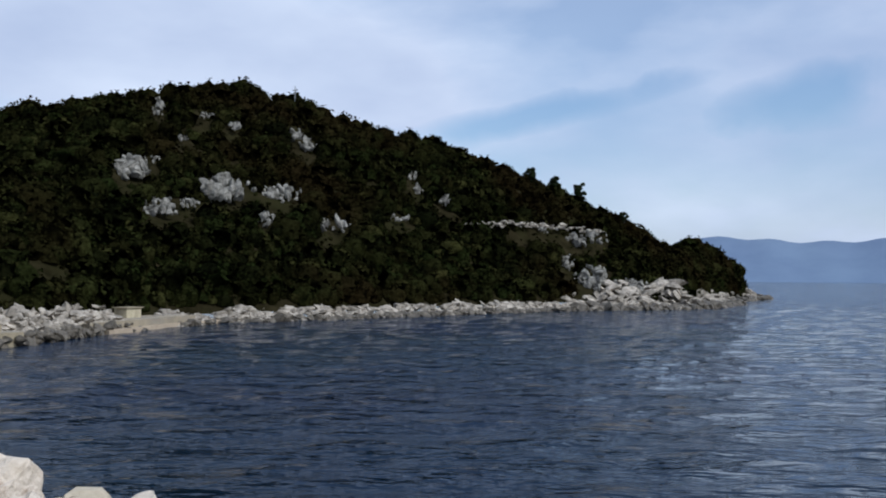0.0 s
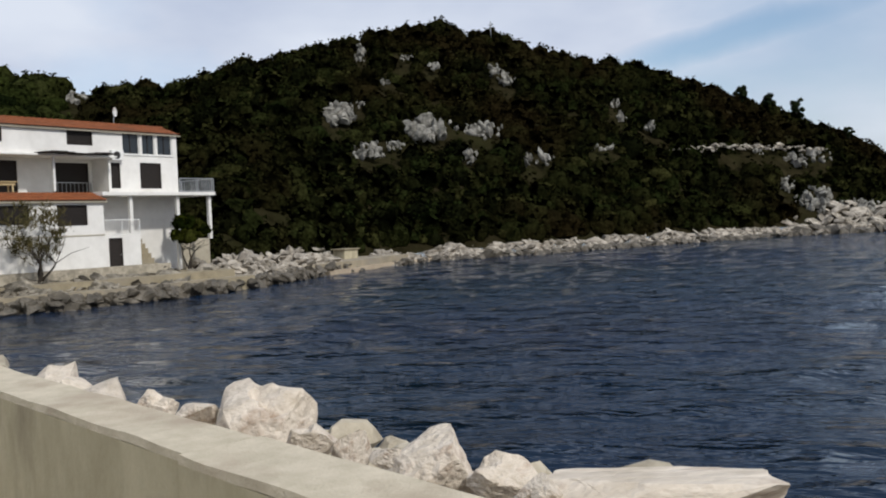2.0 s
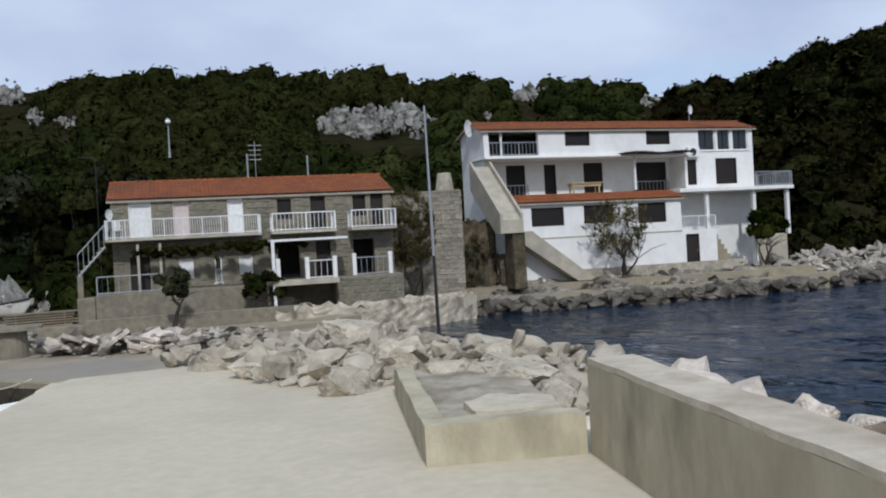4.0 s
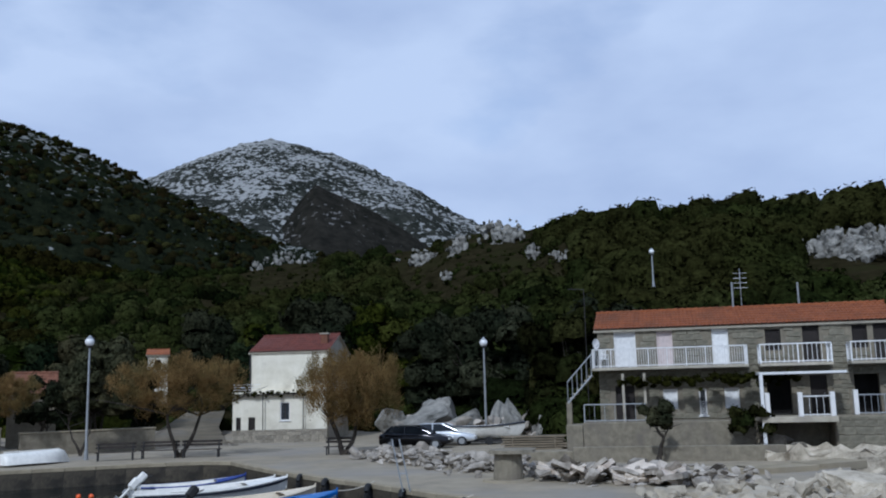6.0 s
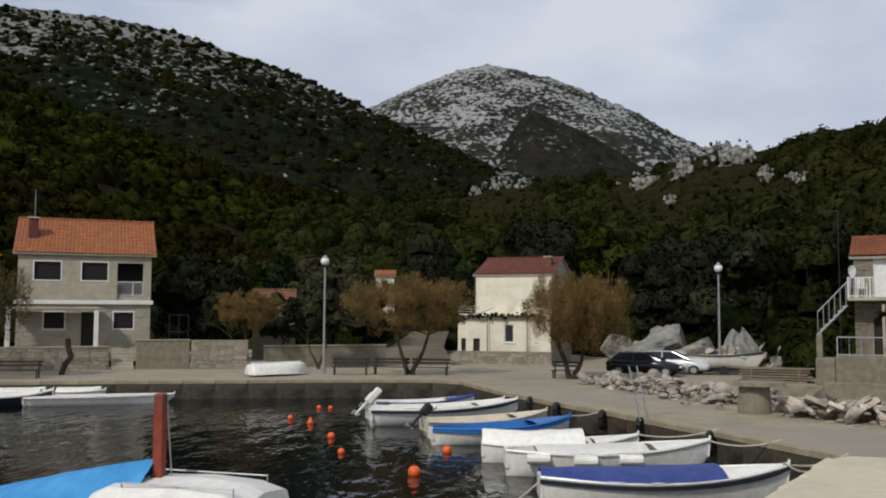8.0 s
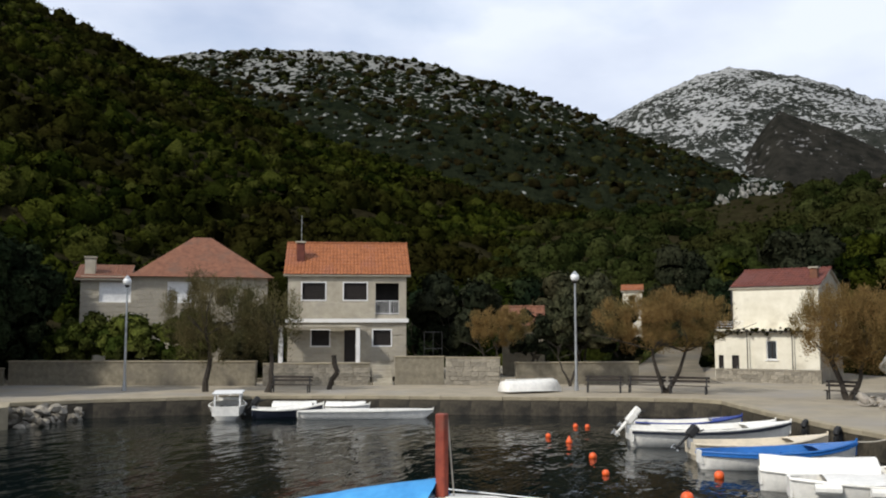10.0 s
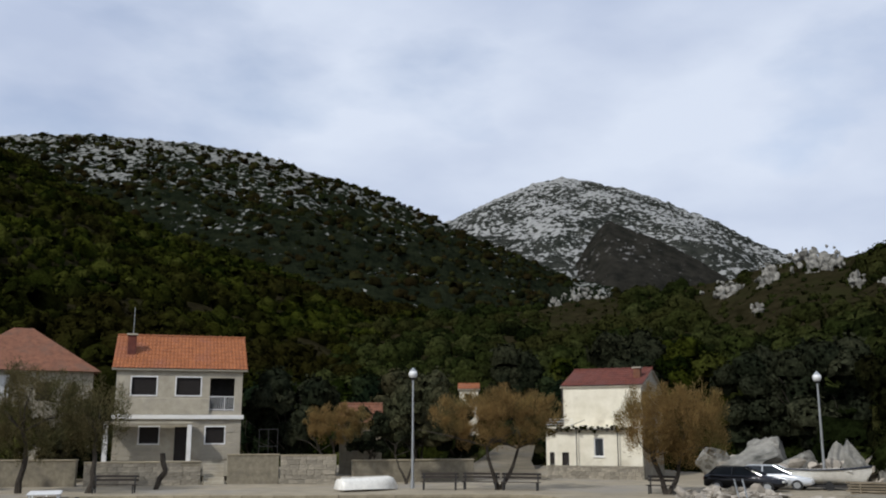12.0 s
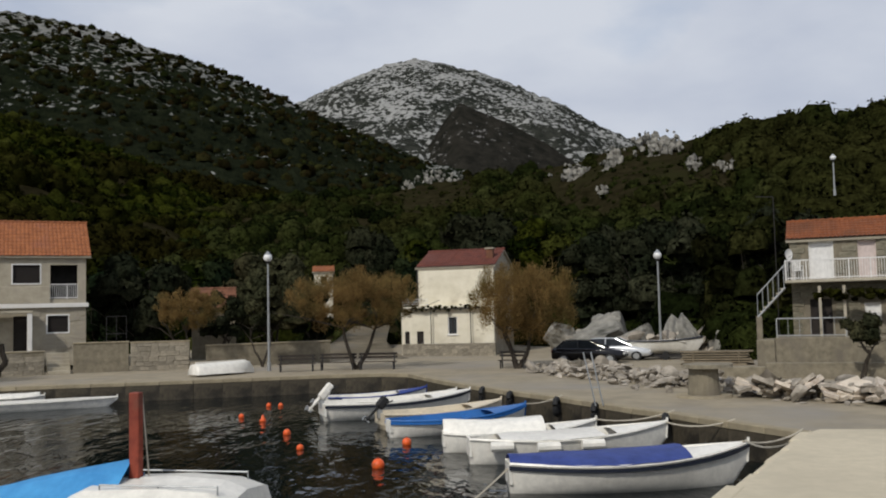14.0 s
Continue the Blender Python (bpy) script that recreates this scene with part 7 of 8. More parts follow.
rope((7.4, 21.3, 0.95), (5.75, 13.7, 2.2), 0.2)
rope((7.3, 21.2, 0.95), (9.3, 22.6, 0.98), 0.15)
rope((6.6, 25.3, 0.9), (8.4, 24.9, 0.98), 0.15)
rope((1.9, 20.9, 0.6), (0.9, 19.9, 0.0), 0.02)
rope((5.0, 27.2, 0.8), (7.4, 27.3, 0.98), 0.15)
rope((3.4, 32.1, 0.8), (4.9, 32.9, 0.98), 0.1)
for x, y in ((4.9, 32.6), (5.85, 30.4), (7.3, 27.0), (3.5, 35.3), (2.6, 37.6)):
    ty = thing("tyre_fender", "black rubber tyre hung on the quay face", "tyre", (x - 0.28, y - 0.1, 0.62), -22, group="tyre fenders")
    bm = bmesh.new()
    sweep(bm, [(0, 0.27 * math.cos(i * math.pi / 10), 0.27 * math.sin(i * math.pi / 10)) for i in range(21)], 0.10, 7)
    part("tread", bm, M_RUBBER, ty)

# ---- lamps, benches, cars, trees ----
def street_lamp(x, y, z, h, group="street lamps", label="grey street lamp with a round milky globe"):
    o = thing("street_lamp", label, "street lamp", (x, y, z), random.uniform(0, 90), group)
    part("post", tube(bmesh.new(), (0, 0, 0), (0, 0, h - 0.55), 0.085, 0.05, 10), M_METAL, o)
    part("base", tube(bmesh.new(), (0, 0, 0), (0, 0, 0.5), 0.13, 0.11, 10), M_METAL, o)
    bm = bmesh.new()
    bmesh.ops.create_uvsphere(bm, u_segments=18, v_segments=12, radius=0.25, matrix=Matrix.Translation((0, 0, h - 0.28)))
    for f in bm.faces:
        f.smooth = True
    g_ = part("globe", bm, M_LAMPG, o)
    part("collar", tube(bmesh.new(), (0, 0, h - 0.62), (0, 0, h - 0.5), 0.09, 0.16, 10), M_DMETAL, g_)
    part("cap", tube(bmesh.new(), (0, 0, h - 0.12), (0, 0, h + 0.08), 0.20, 0.03, 12), M_METAL, g_)


street_lamp(-8.9, 52.5, GZ, 6.75)
street_lamp(14.3, 55.2, GZ, 6.5)
street_lamp(-33.9, 45.2, GZ, 6.6)
street_lamp(36.1, 78.4, 13.2, 3.6, label="small grey lamp post among the hillside trees")
yl = thing("yard_lamp", "thin metal arm lamp beside the stone houses", "lamp", (17.0, 43.5, 0.9), 0)
part("post", tube(bmesh.new(), (0, 0, 0), (0, 0, 8.3), 0.02), M_DMETAL, yl)
part("arm", tube(bmesh.new(), (0, 0, 8.28), (-0.85, 0, 8.3), 0.02), M_DMETAL, yl)
pm = thing("signal_mast", "thin dark metal mast standing in the shallow water", "mast", (15.8, 16.1, 0.2), 0)
part("mast_pole", tube(bmesh.new(), (0, 0, 0), (-0.05, 0, 3.6), 0.05, 0.042), M_DMETAL, pm)
part("mast_top", tube(bmesh.new(), (-0.05, 0, 3.6), (-0.1, 0, 7.4), 0.038, 0.025), M_METAL, pm, "pale upper pole")


def bench(x, y, rz, w, label="dark wooden slatted bench on the quay"):
    o = thing("bench", label, "bench", (x, y, GZ), rz, "quay benches")
    for k in range(3):
        boxp("seat_slat", (0, w, 0.02 + k * 0.14, 0.14 + k * 0.14, 0.42, 0.46), M_BENCH, o)
    for k in range(2):
        boxp("back_slat", (0, w, 0.46 + 0.03 * k, 0.49 + 0.03 * k, 0.62 + k * 0.18, 0.74 + k * 0.18), M_BENCH, o)
    for xx in (0.12, w - 0.2):
        lg = bmesh.new()
        box(lg, xx, xx + 0.07, 0.02, 0.08, 0, 0.42)
        box(lg, xx, xx + 0.07, 0.40, 0.46, 0, 0.92)
        box(lg, xx, xx + 0.07, 0.02, 0.46, 0.37, 0.42)
        part("leg_frame", lg, M_DMETAL, o)


bench(-8.2, 51.0, 2, 2.1)
bench(-6.0, 51.6, -6, 2.1)
bench(-3.8, 51.3, -8, 2.2)
bench(3.9, 49.4, -20, 1.6)
bench(-25.0, 46.0, 10, 2.4)


def car(label, x, y, rz, paint):
    o = thing("car", label, "car", (x, y, GZ), rz, "parked cars")
    o.scale.z = 0.88
    st = [(-2.1, 0.42, 0.62, 0.74), (-2.05, 0.3, 0.95, 0.80), (-1.7, 0.24, 1.05, 0.84), (-0.9, 0.22, 1.0, 0.85), (0.6, 0.22, 0.98, 0.85), (1.3, 0.24, 0.88, 0.83), (1.95, 0.3, 0.74, 0.74), (2.1, 0.4, 0.62, 0.64)]
    bm = bmesh.new()
    vs = []
    for sx, lo, hi, w in st:
        vs.append([bm.verts.new(p) for p in ((sx, -w, lo), (sx, -w, hi - 0.16), (sx, -w * 0.9, hi), (sx, w * 0.9, hi), (sx, w, hi - 0.16), (sx, w, lo))])
    for a, b in zip(vs, vs[1:]):
        for k in range(6):
            bm.faces.new((a[k], a[(k + 1) % 6], b[(k + 1) % 6], b[k]))
    bm.faces.new(vs[0])
    bm.faces.new(vs[-1])
    bmesh.ops.recalc_face_normals(bm, faces=bm.faces[:])
    bmesh.ops.bevel(bm, geom=[e for e in bm.edges], offset=0.03, segments=2, affect="EDGES")
    for f in bm.faces:
        f.smooth = True
    body = part("body", bm, paint, o)
    cabs = [(-1.85, 1.0, 0.72), (-1.35, 1.42, 0.60), (0.05, 1.46, 0.60), (1.0, 0.96, 0.72)]
    bm = bmesh.new()
    vs = []
    for sx, hi, w in cabs:
        vs.append([bm.verts.new(p) for p in ((sx, -0.76, 0.93), (sx, -w, hi), (sx, w, hi), (sx, 0.76, 0.93))])
    for a, b in zip(vs, vs[1:]):
        for k in range(3):
            bm.faces.new((a[k], a[k + 1], b[k + 1], b[k]))
    part("glazing", bm, M_GLASS, o)
    bm = bmesh.new()
    box(bm, -1.38, 0.08, -0.58, 0.58, 1.44, 1.49, 0.02)
    for y in (-1, 1):
        tube(bm, (-1.82, y * 0.72, 1.0), (-1.35, y * 0.6, 1.45), 0.045)
        tube(bm, (1.0, y * 0.73, 0.98), (0.05, y * 0.6, 1.46), 0.04)
        tube(bm, (-0.55, y * 0.765, 0.96), (-0.55, y * 0.605, 1.46), 0.04)
    part("roof", bm, paint, o)
    for sx in (-1.35, 1.3):
        for y in (-0.80, 0.80):
            w = part("wheel", tube(bmesh.new(), (sx, y - 0.09, 0.31), (sx, y + 0.09, 0.31), 0.31, n=18), M_RUBBER, o)
            part("rim", tube(bmesh.new(), (sx, y - 0.1, 0.31), (sx, y + 0.1, 0.31), 0.19, n=12), M_METAL, w)
    for y in (-0.55, 0.55):
        boxp("headlight", (2.02, 2.11, y - 0.16, y + 0.16, 0.56, 0.68), M_LAMPG, o, 0.02)
        boxp("tail_light", (-2.12, -2.05, y - 0.14, y + 0.14, 0.66, 0.85), M_RED, o, 0.02)


car("black hatchback car parked by the rubble bank", 9.5, 52.6, -22, M_CARB)
car("silver car parked behind the black one", 11.5, 54.6, -24, M_CARW)
tr = thing("boat_on_trailer", "white boat standing ashore beside the parked cars", "boat", (14.2, 54.0, GZ + 0.45), -12)
bm = bmesh.new()
skin(bm, hull_rings(4.4, 1.7, 0.65, 0.2, 0.15))
part("hull", bm, M_HULL, tr)
bm = bmesh.new()
sweep(bm, [a[0] for a in hull_rings(4.4, 1.7, 0.65, 0.2, 0.15)], 0.06)
part("gunwale", bm, M_DHULL, tr)
boxp("trailer_frame", (-1.8, 1.6, -0.5, 0.5, -0.3, -0.16), M_DMETAL, tr)
boxp("deck", (-2.0, 1.2, -0.7, 0.7, 0.56, 0.62), M_HULL, tr, 0.02)
for y in (-0.7, 0.7):
    part("wheel", tube(bmesh.new(), (0, y - 0.08, -0.22), (0, y + 0.08, -0.22), 0.24, n=14), M_RUBBER, tr)

# stone drum table on the quay
dt = thing("stone_table", "old concrete drum table with a ragged slab top", "table", (9.75, 32.0, GZ), 0)
part("drum", tube(bmesh.new(), (0, 0, 0.08), (0, 0, 1.02), 0.56, 0.50, 18), M_MORTAR, dt)
bm = bmesh.new()
bmesh.ops.create_cone(bm, cap_ends=True, segments=17, radius1=0.84, radius2=0.80, depth=0.12, matrix=Matrix.Translation((0.16, 0, 1.08)))
for v in bm.verts:
    v.co.x *= 1 + 0.22 * noise.noise(v.co * 2.3)
    v.co.y *= 1 + 0.22 * noise.noise(v.co * 2.1 + Vector((3, 1, 0)))
    v.co.z += 0.03 * noise.noise(v.co * 4)
part("slab_top", bm, M_MORTAR, dt)
part("foot_slab", tube(bmesh.new(), (0, 0, 0), (0, 0, 0.08), 0.98, 0.94, 14), M_QUAY, dt)
# flat broken slabs tipped beside it
for i in range(22):
    x = 11.2 + 0.16 * i + random.uniform(-0.4, 0.4)
    y = 31.6 - 0.17 * i + random.uniform(-0.5, 0.5)
    sb = ragged("stone_slab", [(-0.55, -0.3), (0.4, -0.36), (0.62, 0.1), (0.2, 0.36), (-0.45, 0.28)], -0.07, 0.07, 0.04, i * 1.7, None, M_ROCK if i % 3 else M_SHORE, 2)
    sb.matrix_world = pose(x, y, GZ + 0.32 + random.uniform(0, 0.2), random.uniform(-32, 32), random.uniform(-28, 28), random.uniform(0, 360)) @ Matrix.Scale(random.uniform(0.7, 1.25), 4)
    tagged(sb, "flat broken slab of pale stone tipped on the rubble", "stone slab", "broken slabs")
# quay ladder rails
ql = thing("quay_ladder", "two leaning iron handrails of a quay ladder", "ladder", (5.55, 30.0, GZ), 0)
for x in (0, 0.25):
    part("handrail", tube(bmesh.new(), (x, 0, 0), (x - 0.35, 0, 1.75), 0.025), M_METAL, ql)
part("rung", tube(bmesh.new(), (-0.12, 0, 0.6), (0.13, 0, 0.6), 0.02), M_METAL, ql)

# garden walls along the bay road
def garden_wall(label, a, b, z1, stones, seed, cap=True):
    a, b = Vector((*a, 0)), Vector((*b, 0))
    L = (b - a).length
    o = thing("garden_wall", label, "wall", (a.x, a.y, 0), math.degrees(math.atan2(b.y - a.y, b.x - a.x)), kind="structure")
    boxp("core", (0, L, 0.05, 0.4, GZ - 0.3, z1), M_MORTAR, o, 0.02)
    if cap:
        boxp("coping", (-0.03, L + 0.03, 0.0, 0.45, z1 + 0.003, z1 + 0.09), M_QUAY, o, 0.02)
    if stones:
        stone_courses(o, L, GZ, z1, 0.04, [], seed, stones, (0.55, 0.28))


garden_wall("pale stone block wall before the orange-roofed house", (-28.5, 51.6), (-22.3, 54.2), 2.2, 60, 41)
garden_wall("weathered concrete garden wall with coping", (-20.9, 54.9), (-17.9, 55.8), 2.6, 0, 42)
garden_wall("rough stone garden wall beside the bay road", (-17.8, 55.8), (-14.4, 56.4), 2.55, 60, 43)
garden_wall("long stained concrete wall along the bay road", (-44.6, 47.6), (-28.9, 51.4), 2.35, 0, 44)
garden_wall("long stained concrete wall along the bay road", (-58, 40), (-44.8, 47.4), 1.9, 0, 45)
garden_wall("low shaded wall behind the lamp post", (-13.6, 57.4), (-6.2, 60.5), 2.2, 0, 46)
sg = thing("garden_steps", "narrow stone garden steps between the walls", "steps", (-22.2, 54.3, GZ), 24)
for i in range(6):
    boxp("step", (0.05, 1.3, i * 0.3, i * 0.3 + 0.32, 0, 0.2 * (i + 1)), M_GREYR, sg, 0.01)
gf = thing("garden_gate", "white metal frame gate beside the house", "gate", (-20.2, 58.6, 2.0), 24)
bm = bmesh.new()
for x in (0, 0.6, 1.2):
    tube(bm, (x, 0, 0), (x, 0, 2.2), 0.02)
for z in (1.1, 2.2):
    tube(bm, (0, 0, z), (1.2, 0, z), 0.02)
part("gate_frame", bm, M_DMETAL, gf)
# small far houses in the trees
oh = thing("house", "small orange-roofed house half hidden by trees", "house", (-17.2, 68.0, 0), 14)
shell(oh, 3.2, 4, 0.9, 4.6, [(1.0, 1.8, 2.6, 3.8)], M_MORTAR)
gable_walls(oh, 3.2, 4, 4.6, 1.5, M_MORTAR, 0.9)
gable_roof(oh, 3.2, 4, 4.6, 1.5, M_TILE_B, 0.1)
th = thing("house", "tiny distant house with orange roof on the slope", "house", (-11.8, 99.0, 0), 6)
shell(th, 2.0, 4, 3.0, 8.5, [(0.7, 1.3, 7.0, 8.0)], M_CREAM)
gable_walls(th, 2.0, 4, 8.5, 0.6, M_CREAM, 3.0)
gable_roof(th, 2.0, 4, 8.5, 0.6, M_TILE, 0.2)


# ---- trees ----
def tree(name, label, loc, trunk_h, crown, leaf_mat, seed, leaves=2600, leaf=0.10, forks=3, trunk_r=0.16, lean=0.3, group="", droop=0.0, wisp=False):
    """Crooked forked trunk with limbs, and a crown of many small leaf sprays in uneven clumps."""
    g = np.random.default_rng(seed)
    cx, cy, cz, rx, ry, rz_ = crown
    o = thing(name, label, "tree", loc, 0, group)
    bm = bmesh.new()
    tips = []
    for k in range(forks):
        a = g.uniform(0, 6.28) if forks > 2 else k * math.pi + 0.3
        p, r = Vector((0.06 * k, 0, -0.1)), trunk_r / (1 if forks == 1 else 1.3)
        d = Vector((math.cos(a) * lean, math.sin(a) * lean * 0.5, 1)).normalized()
        n = 5
        for i in range(n):
            q = p + d * (trunk_h / n) + Vector((g.normal(0, 0.06), g.normal(0, 0.06), 0)) * trunk_h * 0.35
            tube(bm, p, q, r, r * 0.86, 7)
            p, r = q, r * 0.86
            d = (d + Vector((g.normal(0, 0.18), g.normal(0, 0.18), 0.05))).normalized()
        for j in range(6):
            e = p + Vector((g.normal(cx * 0.3, rx * 0.45), g.normal(cy * 0.3, ry * 0.45), g.uniform(0.2, 1) * rz_ * 1.1))
            mid = p.lerp(e, 0.5) + Vector((g.normal(0, 0.15), g.normal(0, 0.15), 0.12))
            tube(bm, p, mid, r * 0.6, r * 0.4, 5)
            tube(bm, mid, e, r * 0.4, r * 0.15, 5)
            tips.append(e)
    part("trunk", bm, M_BARK, o)
    if not wisp:  # close rounded clumps of leafy crown
        nc = 30 if rx > 2.3 else 14
        d = g.normal(size=(nc, 3))
        d /= np.linalg.norm(d, axis=1)[:, None]
        R = np.array([rx, ry, rz_])
        C = d * (g.uniform(0.25, 0.78, (nc, 1)) ** 0.6) * R + np.array([cx, cy, cz])
        cr = g.uniform(0.26, 0.42, nc) * R.mean()
        Vs, Fs, base = [], [], 0
        for c_, q, k in zip(C, cr, g.integers(0, len(T_CROWN), nc)):
            V, F = T_CROWN[k]
            a = g.uniform(0, 6.28)
            rot = np.array([[math.cos(a), -math.sin(a), 0], [math.sin(a), math.cos(a), 0], [0, 0, 1]])
            Vs.append(V @ rot.T * q + c_)
            Fs.append(F + base)
            base += len(V)
        cro = mesh_np("crown", np.concatenate(Vs), np.concatenate(Fs), leaf_mat, smooth=True)
        cro.parent = o
        return o
    nc = 130
    d = g.normal(size=(nc, 3))
    d /= np.linalg.norm(d, axis=1)[:, None]
    C = d * (g.uniform(0.3, 1.0, (nc, 1)) ** 0.6) * np.array([rx, ry, rz_]) + np.array([cx, cy, cz])
    cr = g.uniform(0.09, 0.22, nc) * (rx + ry + rz_) / 3
    pick = g.integers(0, nc, leaves)
    e = g.normal(size=(leaves, 3))
    e /= np.linalg.norm(e, axis=1)[:, None]
    Q = C[pick] + e * (cr[pick] * g.uniform(0.2, 1.1, leaves) ** 0.7)[:, None]
    Q[:, 2] -= droop * g.uniform(0, 1, leaves) ** 2
    s = leaf * g.uniform(0.6, 1.6, (leaves, 1))
    # thin feathery sprays, rising and arching over
    v = np.array([0, 0, 0.9]) + e * 0.9 + g.normal(size=(leaves, 3)) * 0.35
    v /= np.linalg.norm(v, axis=1)[:, None]
    w = np.cross(v, g.normal(size=(leaves, 3)))
    w /= np.linalg.norm(w, axis=1)[:, None]
    T = np.stack([Q + v * s * 3.0, Q - v * s * 1.5 + w * s * 0.42, Q - v * s * 1.5 - w * s * 0.42], 1).reshape(-1, 3)
    cro = mesh_np("crown", T, np.arange(leaves * 3).reshape(-1, 3), leaf_mat)
    cro.parent = o
    return o


tree("tamarisk_tree", "feathery tamarisk with rusty autumn leaves and forked trunks", (-3.9, 51.8, GZ), 2.6, (0, 0, 4.0, 3.9, 2.6, 1.7), M_TAMARISK, 1, 28000, 0.032, 2, 0.2, 0.55, "quay tamarisks", wisp=True)
tree("tamarisk_tree", "broad tamarisk in rusty autumn colour by the parked cars", (4.9, 49.2, GZ), 2.2, (0.5, 0, 4.0, 3.0, 2.5, 1.9), M_TAMARISK, 2, 38000, 0.032, 3, 0.2, 0.4, "quay tamarisks", droop=0.9, wisp=True)
tree("tamarisk_tree", "smaller tamarisk beside the garden wall", (-14.9, 56.9, GZ), 2.3, (0.4, 0, 3.7, 2.2, 1.8, 1.3), M_TAMARISK, 3, 15000, 0.032, 2, 0.14, 0.3, "quay tamarisks", wisp=True)
tree("olive_tree", "slim grey-green tree behind the street lamp", (-10.0, 56.5, GZ), 2.0, (0, 0, 3.8, 1.6, 1.4, 1.5), M_OLIVE, 4, 3600, 0.09, 2, 0.12, 0.3)
tree("tamarisk_tree", "greyish tamarisk leaning over the quay edge", (-28.9, 45.8, GZ), 3.4, (0.4, 0.4, 4.7, 3.4, 2.4, 2.3), M_GREYLEAF, 5, 26000, 0.034, 1, 0.2, 0.15, "quay tamarisks", droop=1.2, wisp=True)
tree("tamarisk_tree", "greyish tamarisk with crooked trunk on the quay", (-25.3, 46.4, GZ), 3.2, (-0.2, 0.4, 4.5, 2.0, 1.8, 1.9), M_GREYLEAF, 6, 9000, 0.034, 1, 0.2, 0.2, "quay tamarisks", droop=1.2, wisp=True)
ts = thing("tree_trunk", "short crooked bare trunk on the quay", "tree", (-23.0, 49.6, GZ), 0)
bm = bmesh.new()
pp = [(0, 0, 0), (0.2, 0, 0.6), (0.55, 0, 1.0), (0.35, 0, 1.5), (0.3, 0, 2.0)]
for p, q in zip(pp, pp[1:]):
    tube(bm, p, q, 0.16, 0.15, 8)
part("trunk", bm, M_BARK, ts)
tree("evergreen_tree", "large dense dark round evergreen beside the house", (-19.8, 65.0, 1.0), 1.5, (0, 0, 4.4, 3.2, 3.0, 3.9), M_OLIVED, 7, 15000, 0.13, 3, 0.25, 0.3)
tree("olive_tree", "dusky olive before the small orange-roofed house", (-14.6, 66.2, GZ), 1.6, (0, 0, 3.0, 1.9, 1.6, 1.7), M_OLIVED, 12, 0, 0, 3, 0.16, 0.3)
tree("evergreen_tree", "tall dark cypress-like tree by the shore road", (-40.0, 37.5, GZ), 2.0, (0, 0, 6.0, 3.2, 3.0, 6.0), M_PINE, 8, 16000, 0.14, 1, 0.3, 0.1)
tree("evergreen_tree", "tall dark cypress-like tree by the shore road", (-45.0, 41.5, GZ), 2.0, (0, 0, 4.2, 4.0, 3.4, 4.0), M_PINE, 9, 14000, 0.14, 1, 0.3, 0.1)
for k, (x, y, w, top_) in enumerate(((-44.6, 44.0, 3.4, 11.0), (-49.2, 51.0, 3.8, 11.6), (-52.0, 56.0, 4.0, 10.6), (-56.0, 48.0, 4.2, 12.5), (-48.6, 47.5, 3.0, 7.5))):
    tree("evergreen_tree", "tall black-green evergreen crowding the shore road", (x, y, GZ), 2.0, (0, 0, (top_ - GZ) * 0.52, w, w * 0.85, (top_ - GZ) * 0.47), M_PINE, 90 + k, 0, 0, 2, 0.3, 0.15, "shore road trees")
for k, (x, y, w, h, mm, z) in enumerate(((-44, 53.5, 3.0, 2.0, M_SHRUB, 1.6), (-39.5, 53.6, 3.2, 2.2, M_SHRUB, 1.6), (-35.6, 54.0, 2.6, 2.2, M_SHRUB, 1.6), (-32.5, 55.6, 2.2, 2.0, M_OLIVE, 1.6), (-48, 51, 3, 2.2, M_PINE, 1.2), (-33, 60, 2.0, 3.0, M_PINE, 1.5))):
    tree("garden_shrub", "leafy green garden shrub behind the road wall", (x, y, z), 0.8, (0, 0, 1.8, w, 1.8, h), mm, 20 + k, 8000, 0.085, 3, 0.08, 0.5, "garden shrubs")
for k, (x, y, w, top_, mm) in enumerate(((-12.3, 74.0, 3.6, 9.4, M_OLIVE), (-5.0, 95.0, 3.3, 13.8, M_OLIVED), (5.4, 84.8, 4.2, 14.0, M_OLIVED), (9.8, 79.4, 3.2, 11.2, M_BUSH_L), (13.9, 70.6, 3.0, 10.3, M_OLIVED), (17.7, 65.6, 3.4, 11.6, M_OLIVED), (20.4, 58.8, 3.1, 10.3, M_BUSH),
                                         (23.5, 54.6, 2.8, 8.4, M_BUSH), (24.5, 60.0, 3.4, 11.0, M_OLIVED), (-0.6, 79.0, 2.8, 9.0, M_PINE), (-17.0, 80.0, 3.2, 9.0, M_PINE), (-9.6, 79.0, 2.3, 7.2, M_OLIVED), (-24.5, 72.0, 2.6, 8.0, M_PINE), (1.0, 92.0, 3.6, 12.6, M_BUSH_L), (11.0, 90.0, 4.0, 14.5, M_BUSH_L))):
    tree("evergreen_tree", "broad dark evergreen oak at the foot of the slope", (x, y, GZ), 2.2, (0, 0, (top_ - GZ) * 0.53, w, w * 0.85, (top_ - GZ) * 0.45), mm, 50 + k, 0, 0, 3, 0.22, 0.4, "trees behind the quay")
tree("olive_tree", "thin grey-leaved shrubby tree before the white house", (44.2, 33.2, 1.3), 1.6, (0, 0, 3.0, 2.2, 1.8, 1.8), M_GREYLEAF, 80, 1700, 0.07, 4, 0.13, 0.5, wisp=True)
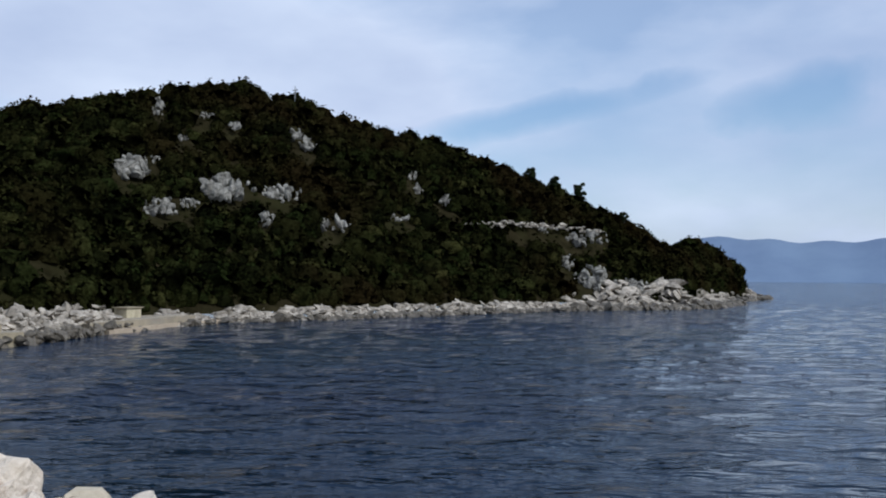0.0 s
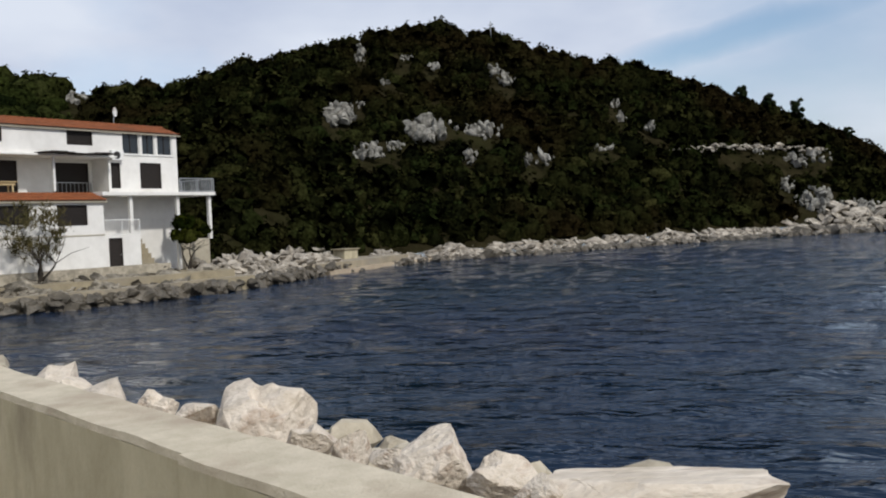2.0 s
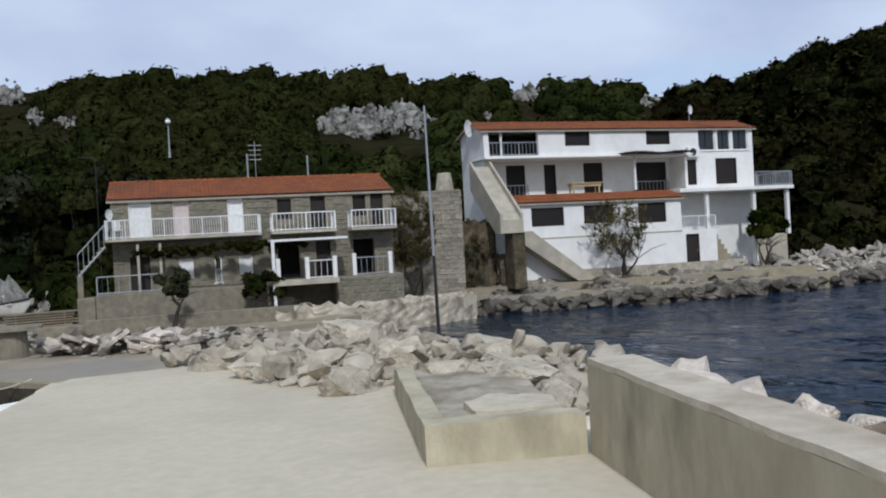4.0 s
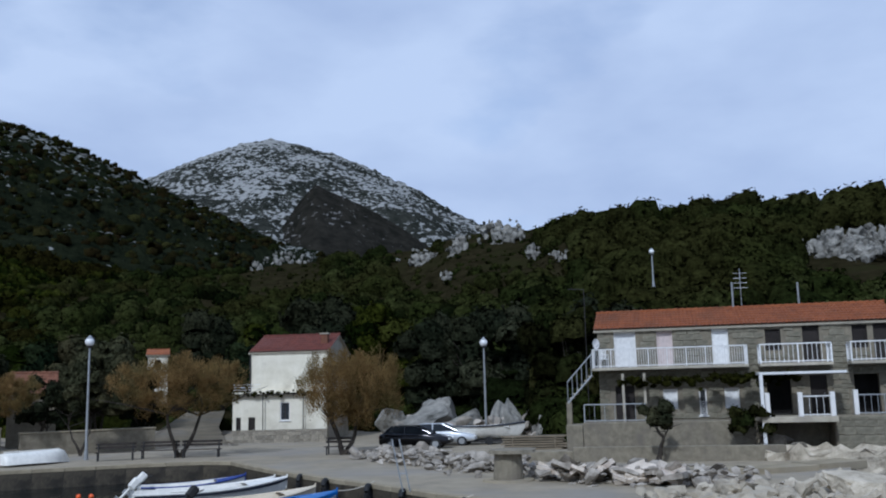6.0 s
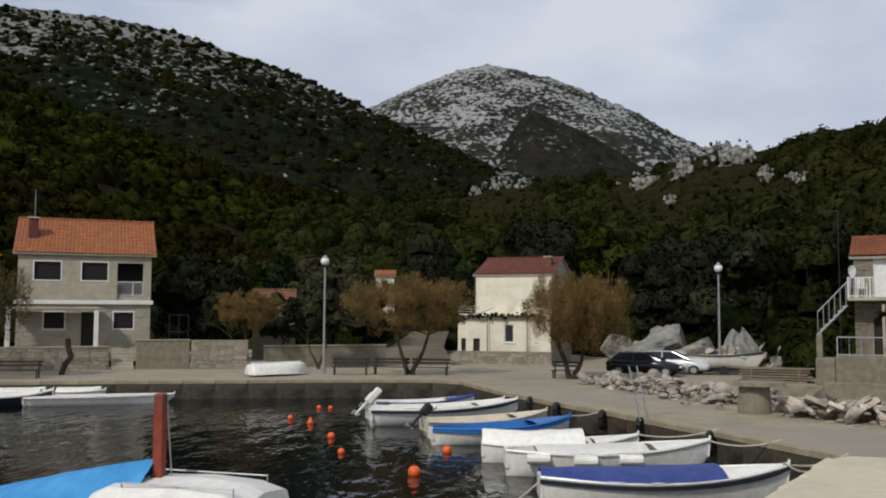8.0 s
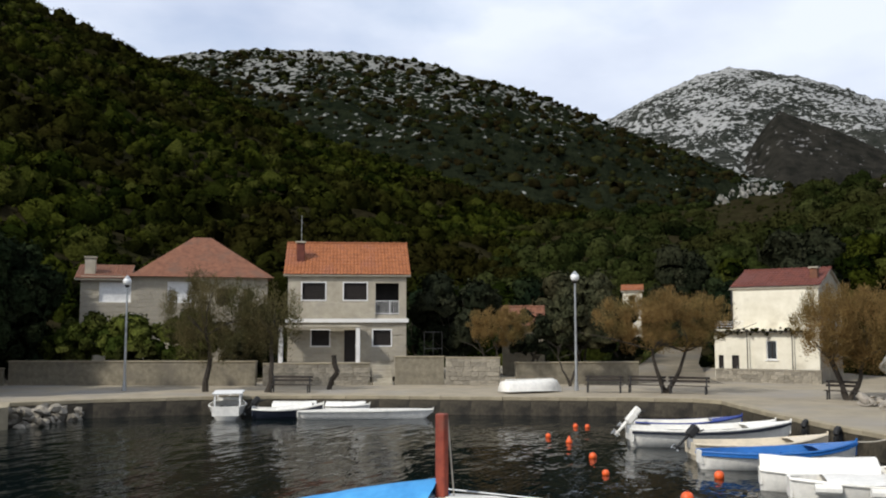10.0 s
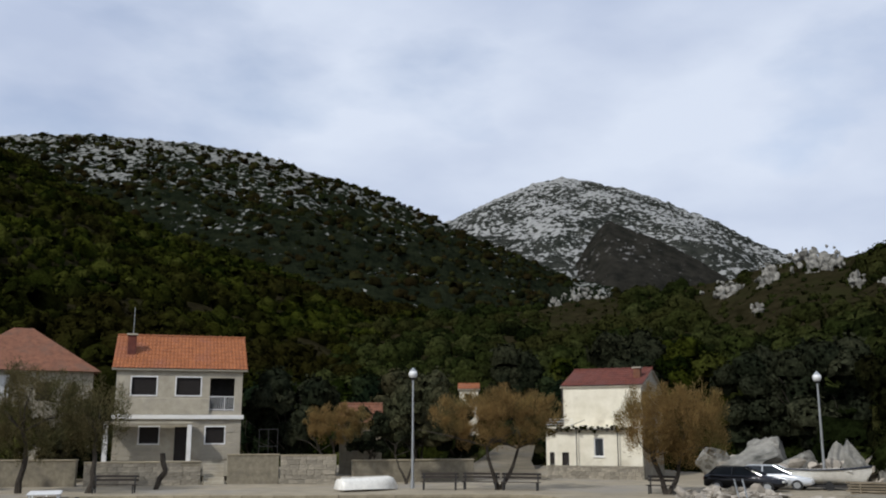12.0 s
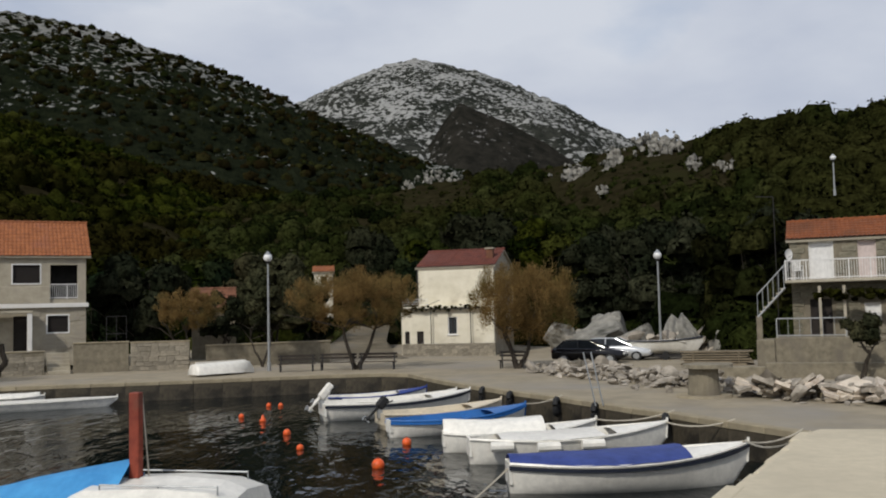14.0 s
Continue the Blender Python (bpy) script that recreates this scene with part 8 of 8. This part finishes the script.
tree("evergreen_tree", "small spreading dark green tree on the sea terrace", (55.6, 30.4, 1.3), 1.6, (0, 0, 2.9, 1.9, 1.6, 0.9), M_BUSH_L, 81, 3600, 0.10, 3, 0.12, 0.5)
tree("olive_tree", "small round-headed tree in the stone yard", (17.6, 36.6, 1.0), 1.1, (0, 0, 1.9, 0.9, 0.8, 0.8), M_OLIVE, 82, 2600, 0.07, 1, 0.14, 0.1)
tree("garden_shrub", "dark shrub against the stone house terrace", (22.2, 36.4, 1.2), 0.6, (0, 0, 1.3, 1.4, 0.7, 0.8), M_BUSH, 83, 2600, 0.09, 3, 0.06, 0.5)
tree("olive_tree", "grey olive growing against the tall stone wall", (31.2, 36.8, 1.2), 1.8, (0, 0, 3.6, 1.4, 1.2, 2.2), M_GREYLEAF, 84, 7000, 0.05, 3, 0.1, 0.3, wisp=True)
tree("garden_shrub", "dry brown shrub on the rocks by the water", (36.8, 38.2, 1.0), 0.8, (0, 0, 2.2, 1.6, 1.0, 2.0), M_GREYLEAF, 85, 5000, 0.05, 4, 0.06, 0.6, wisp=True)
# big pale rocks above the parked cars
for k, (x, y, z, w, h) in enumerate(((11.2, 59.6, 2.9, 2.0, 1.5), (13.6, 59.0, 2.5, 1.2, 1.2), (16.4, 57.8, 2.6, 1.3, 1.9), (9.0, 60.4, 3.0, 1.1, 1.1), (18.6, 56.6, 2.2, 1.2, 1.4), (12.6, 61.5, 3.6, 1.2, 1.2), (20.0, 54.5, 1.7, 1.1, 1.3))):
    boulder(x, y, z - 1.0, (w * 1.1, w * 0.9, h), k + 1, 40 * k, k * 6 - 18, "big grey limestone rock at the foot of the slope", ROCKS_GREY)
scatter("rubble", T_ROCK, np.stack([g.uniform(8.5, 21, 90), g.uniform(56.3, 61.5, 90), g.uniform(0.9, 2.2, 90)], 1), g.uniform(0.3, 1.0, 90), M_SHORE, 15, label="broken grey rocks on the bank above the parked cars", category="stones", tilt=0.6)
# creeper along the terrace ledge of the cream house
tagged(scatter("creeper", [bush_template(95 + k, 40, 0.25) for k in range(3)], np.array([list(hw.matrix_world @ Vector((-0.9 + i * 0.11 + g.normal(0, 0.1), -1.1 + g.normal(0, 0.08), 4.2 + g.normal(0, 0.1)))) for i in range(56)]), g.uniform(0.06, 0.2, 56), M_BUSH_L, 19), "sparse green creeper along the terrace ledge", "creeper", kind="stuff")
# climbing vine under the long balcony
vine = tagged(scatter("climbing_vine", [bush_template(90 + k, 60, 0.25) for k in range(3)], np.array([[17.6 + i * 0.1 + g.normal(0, 0.1), 39.8 - i * 0.0435 + g.normal(0, 0.12), 4.55 - abs(g.normal(0, 0.22))] for i in range(70)]), g.uniform(0.1, 0.34, 70), M_BUSH_L, 9, squash=(0.5, 1.0)), "dark climbing vine under the long balcony", "vine", kind="stuff")
# pines on the headland skyline
for k, (az, hgt) in enumerate(((-93.6, 3.0), (-95.2, 3.4), (-96.7, 4.6), (-99.4, 2.6))):
    p = slope([az], [0.97], HILL)[0]
    tree("pine_tree", "small dark pine on the headland skyline", tuple(p), 1.6, (0, 0, hgt * 0.62, 1.5, 1.3, hgt * 0.5), M_PINE, 110 + k, 2600, 0.2, 1, 0.15, 0.1, "skyline pines")
hpz = slope([-79.0], [0.93], HILL)[0]
pl = thing("pole", "thin pale pole on the hillside", "pole", tuple(hpz), 0)
part("pole_shaft", tube(bmesh.new(), (0, 0, -0.3), (0, 0, 4.2), 0.08), M_METAL, pl)
ks = thing("hut", "small low concrete hut wall by the beach", "hut", (76.2, 27.4, 0.4), -20)
boxp("hut_wall", (0, 1.8, 0, 1.4, 0, 1.3), M_WALL, ks, 0.03)
boxp("hut_roof", (-0.15, 1.95, -0.15, 1.55, 1.303, 1.4), M_QUAY, ks, 0.02)
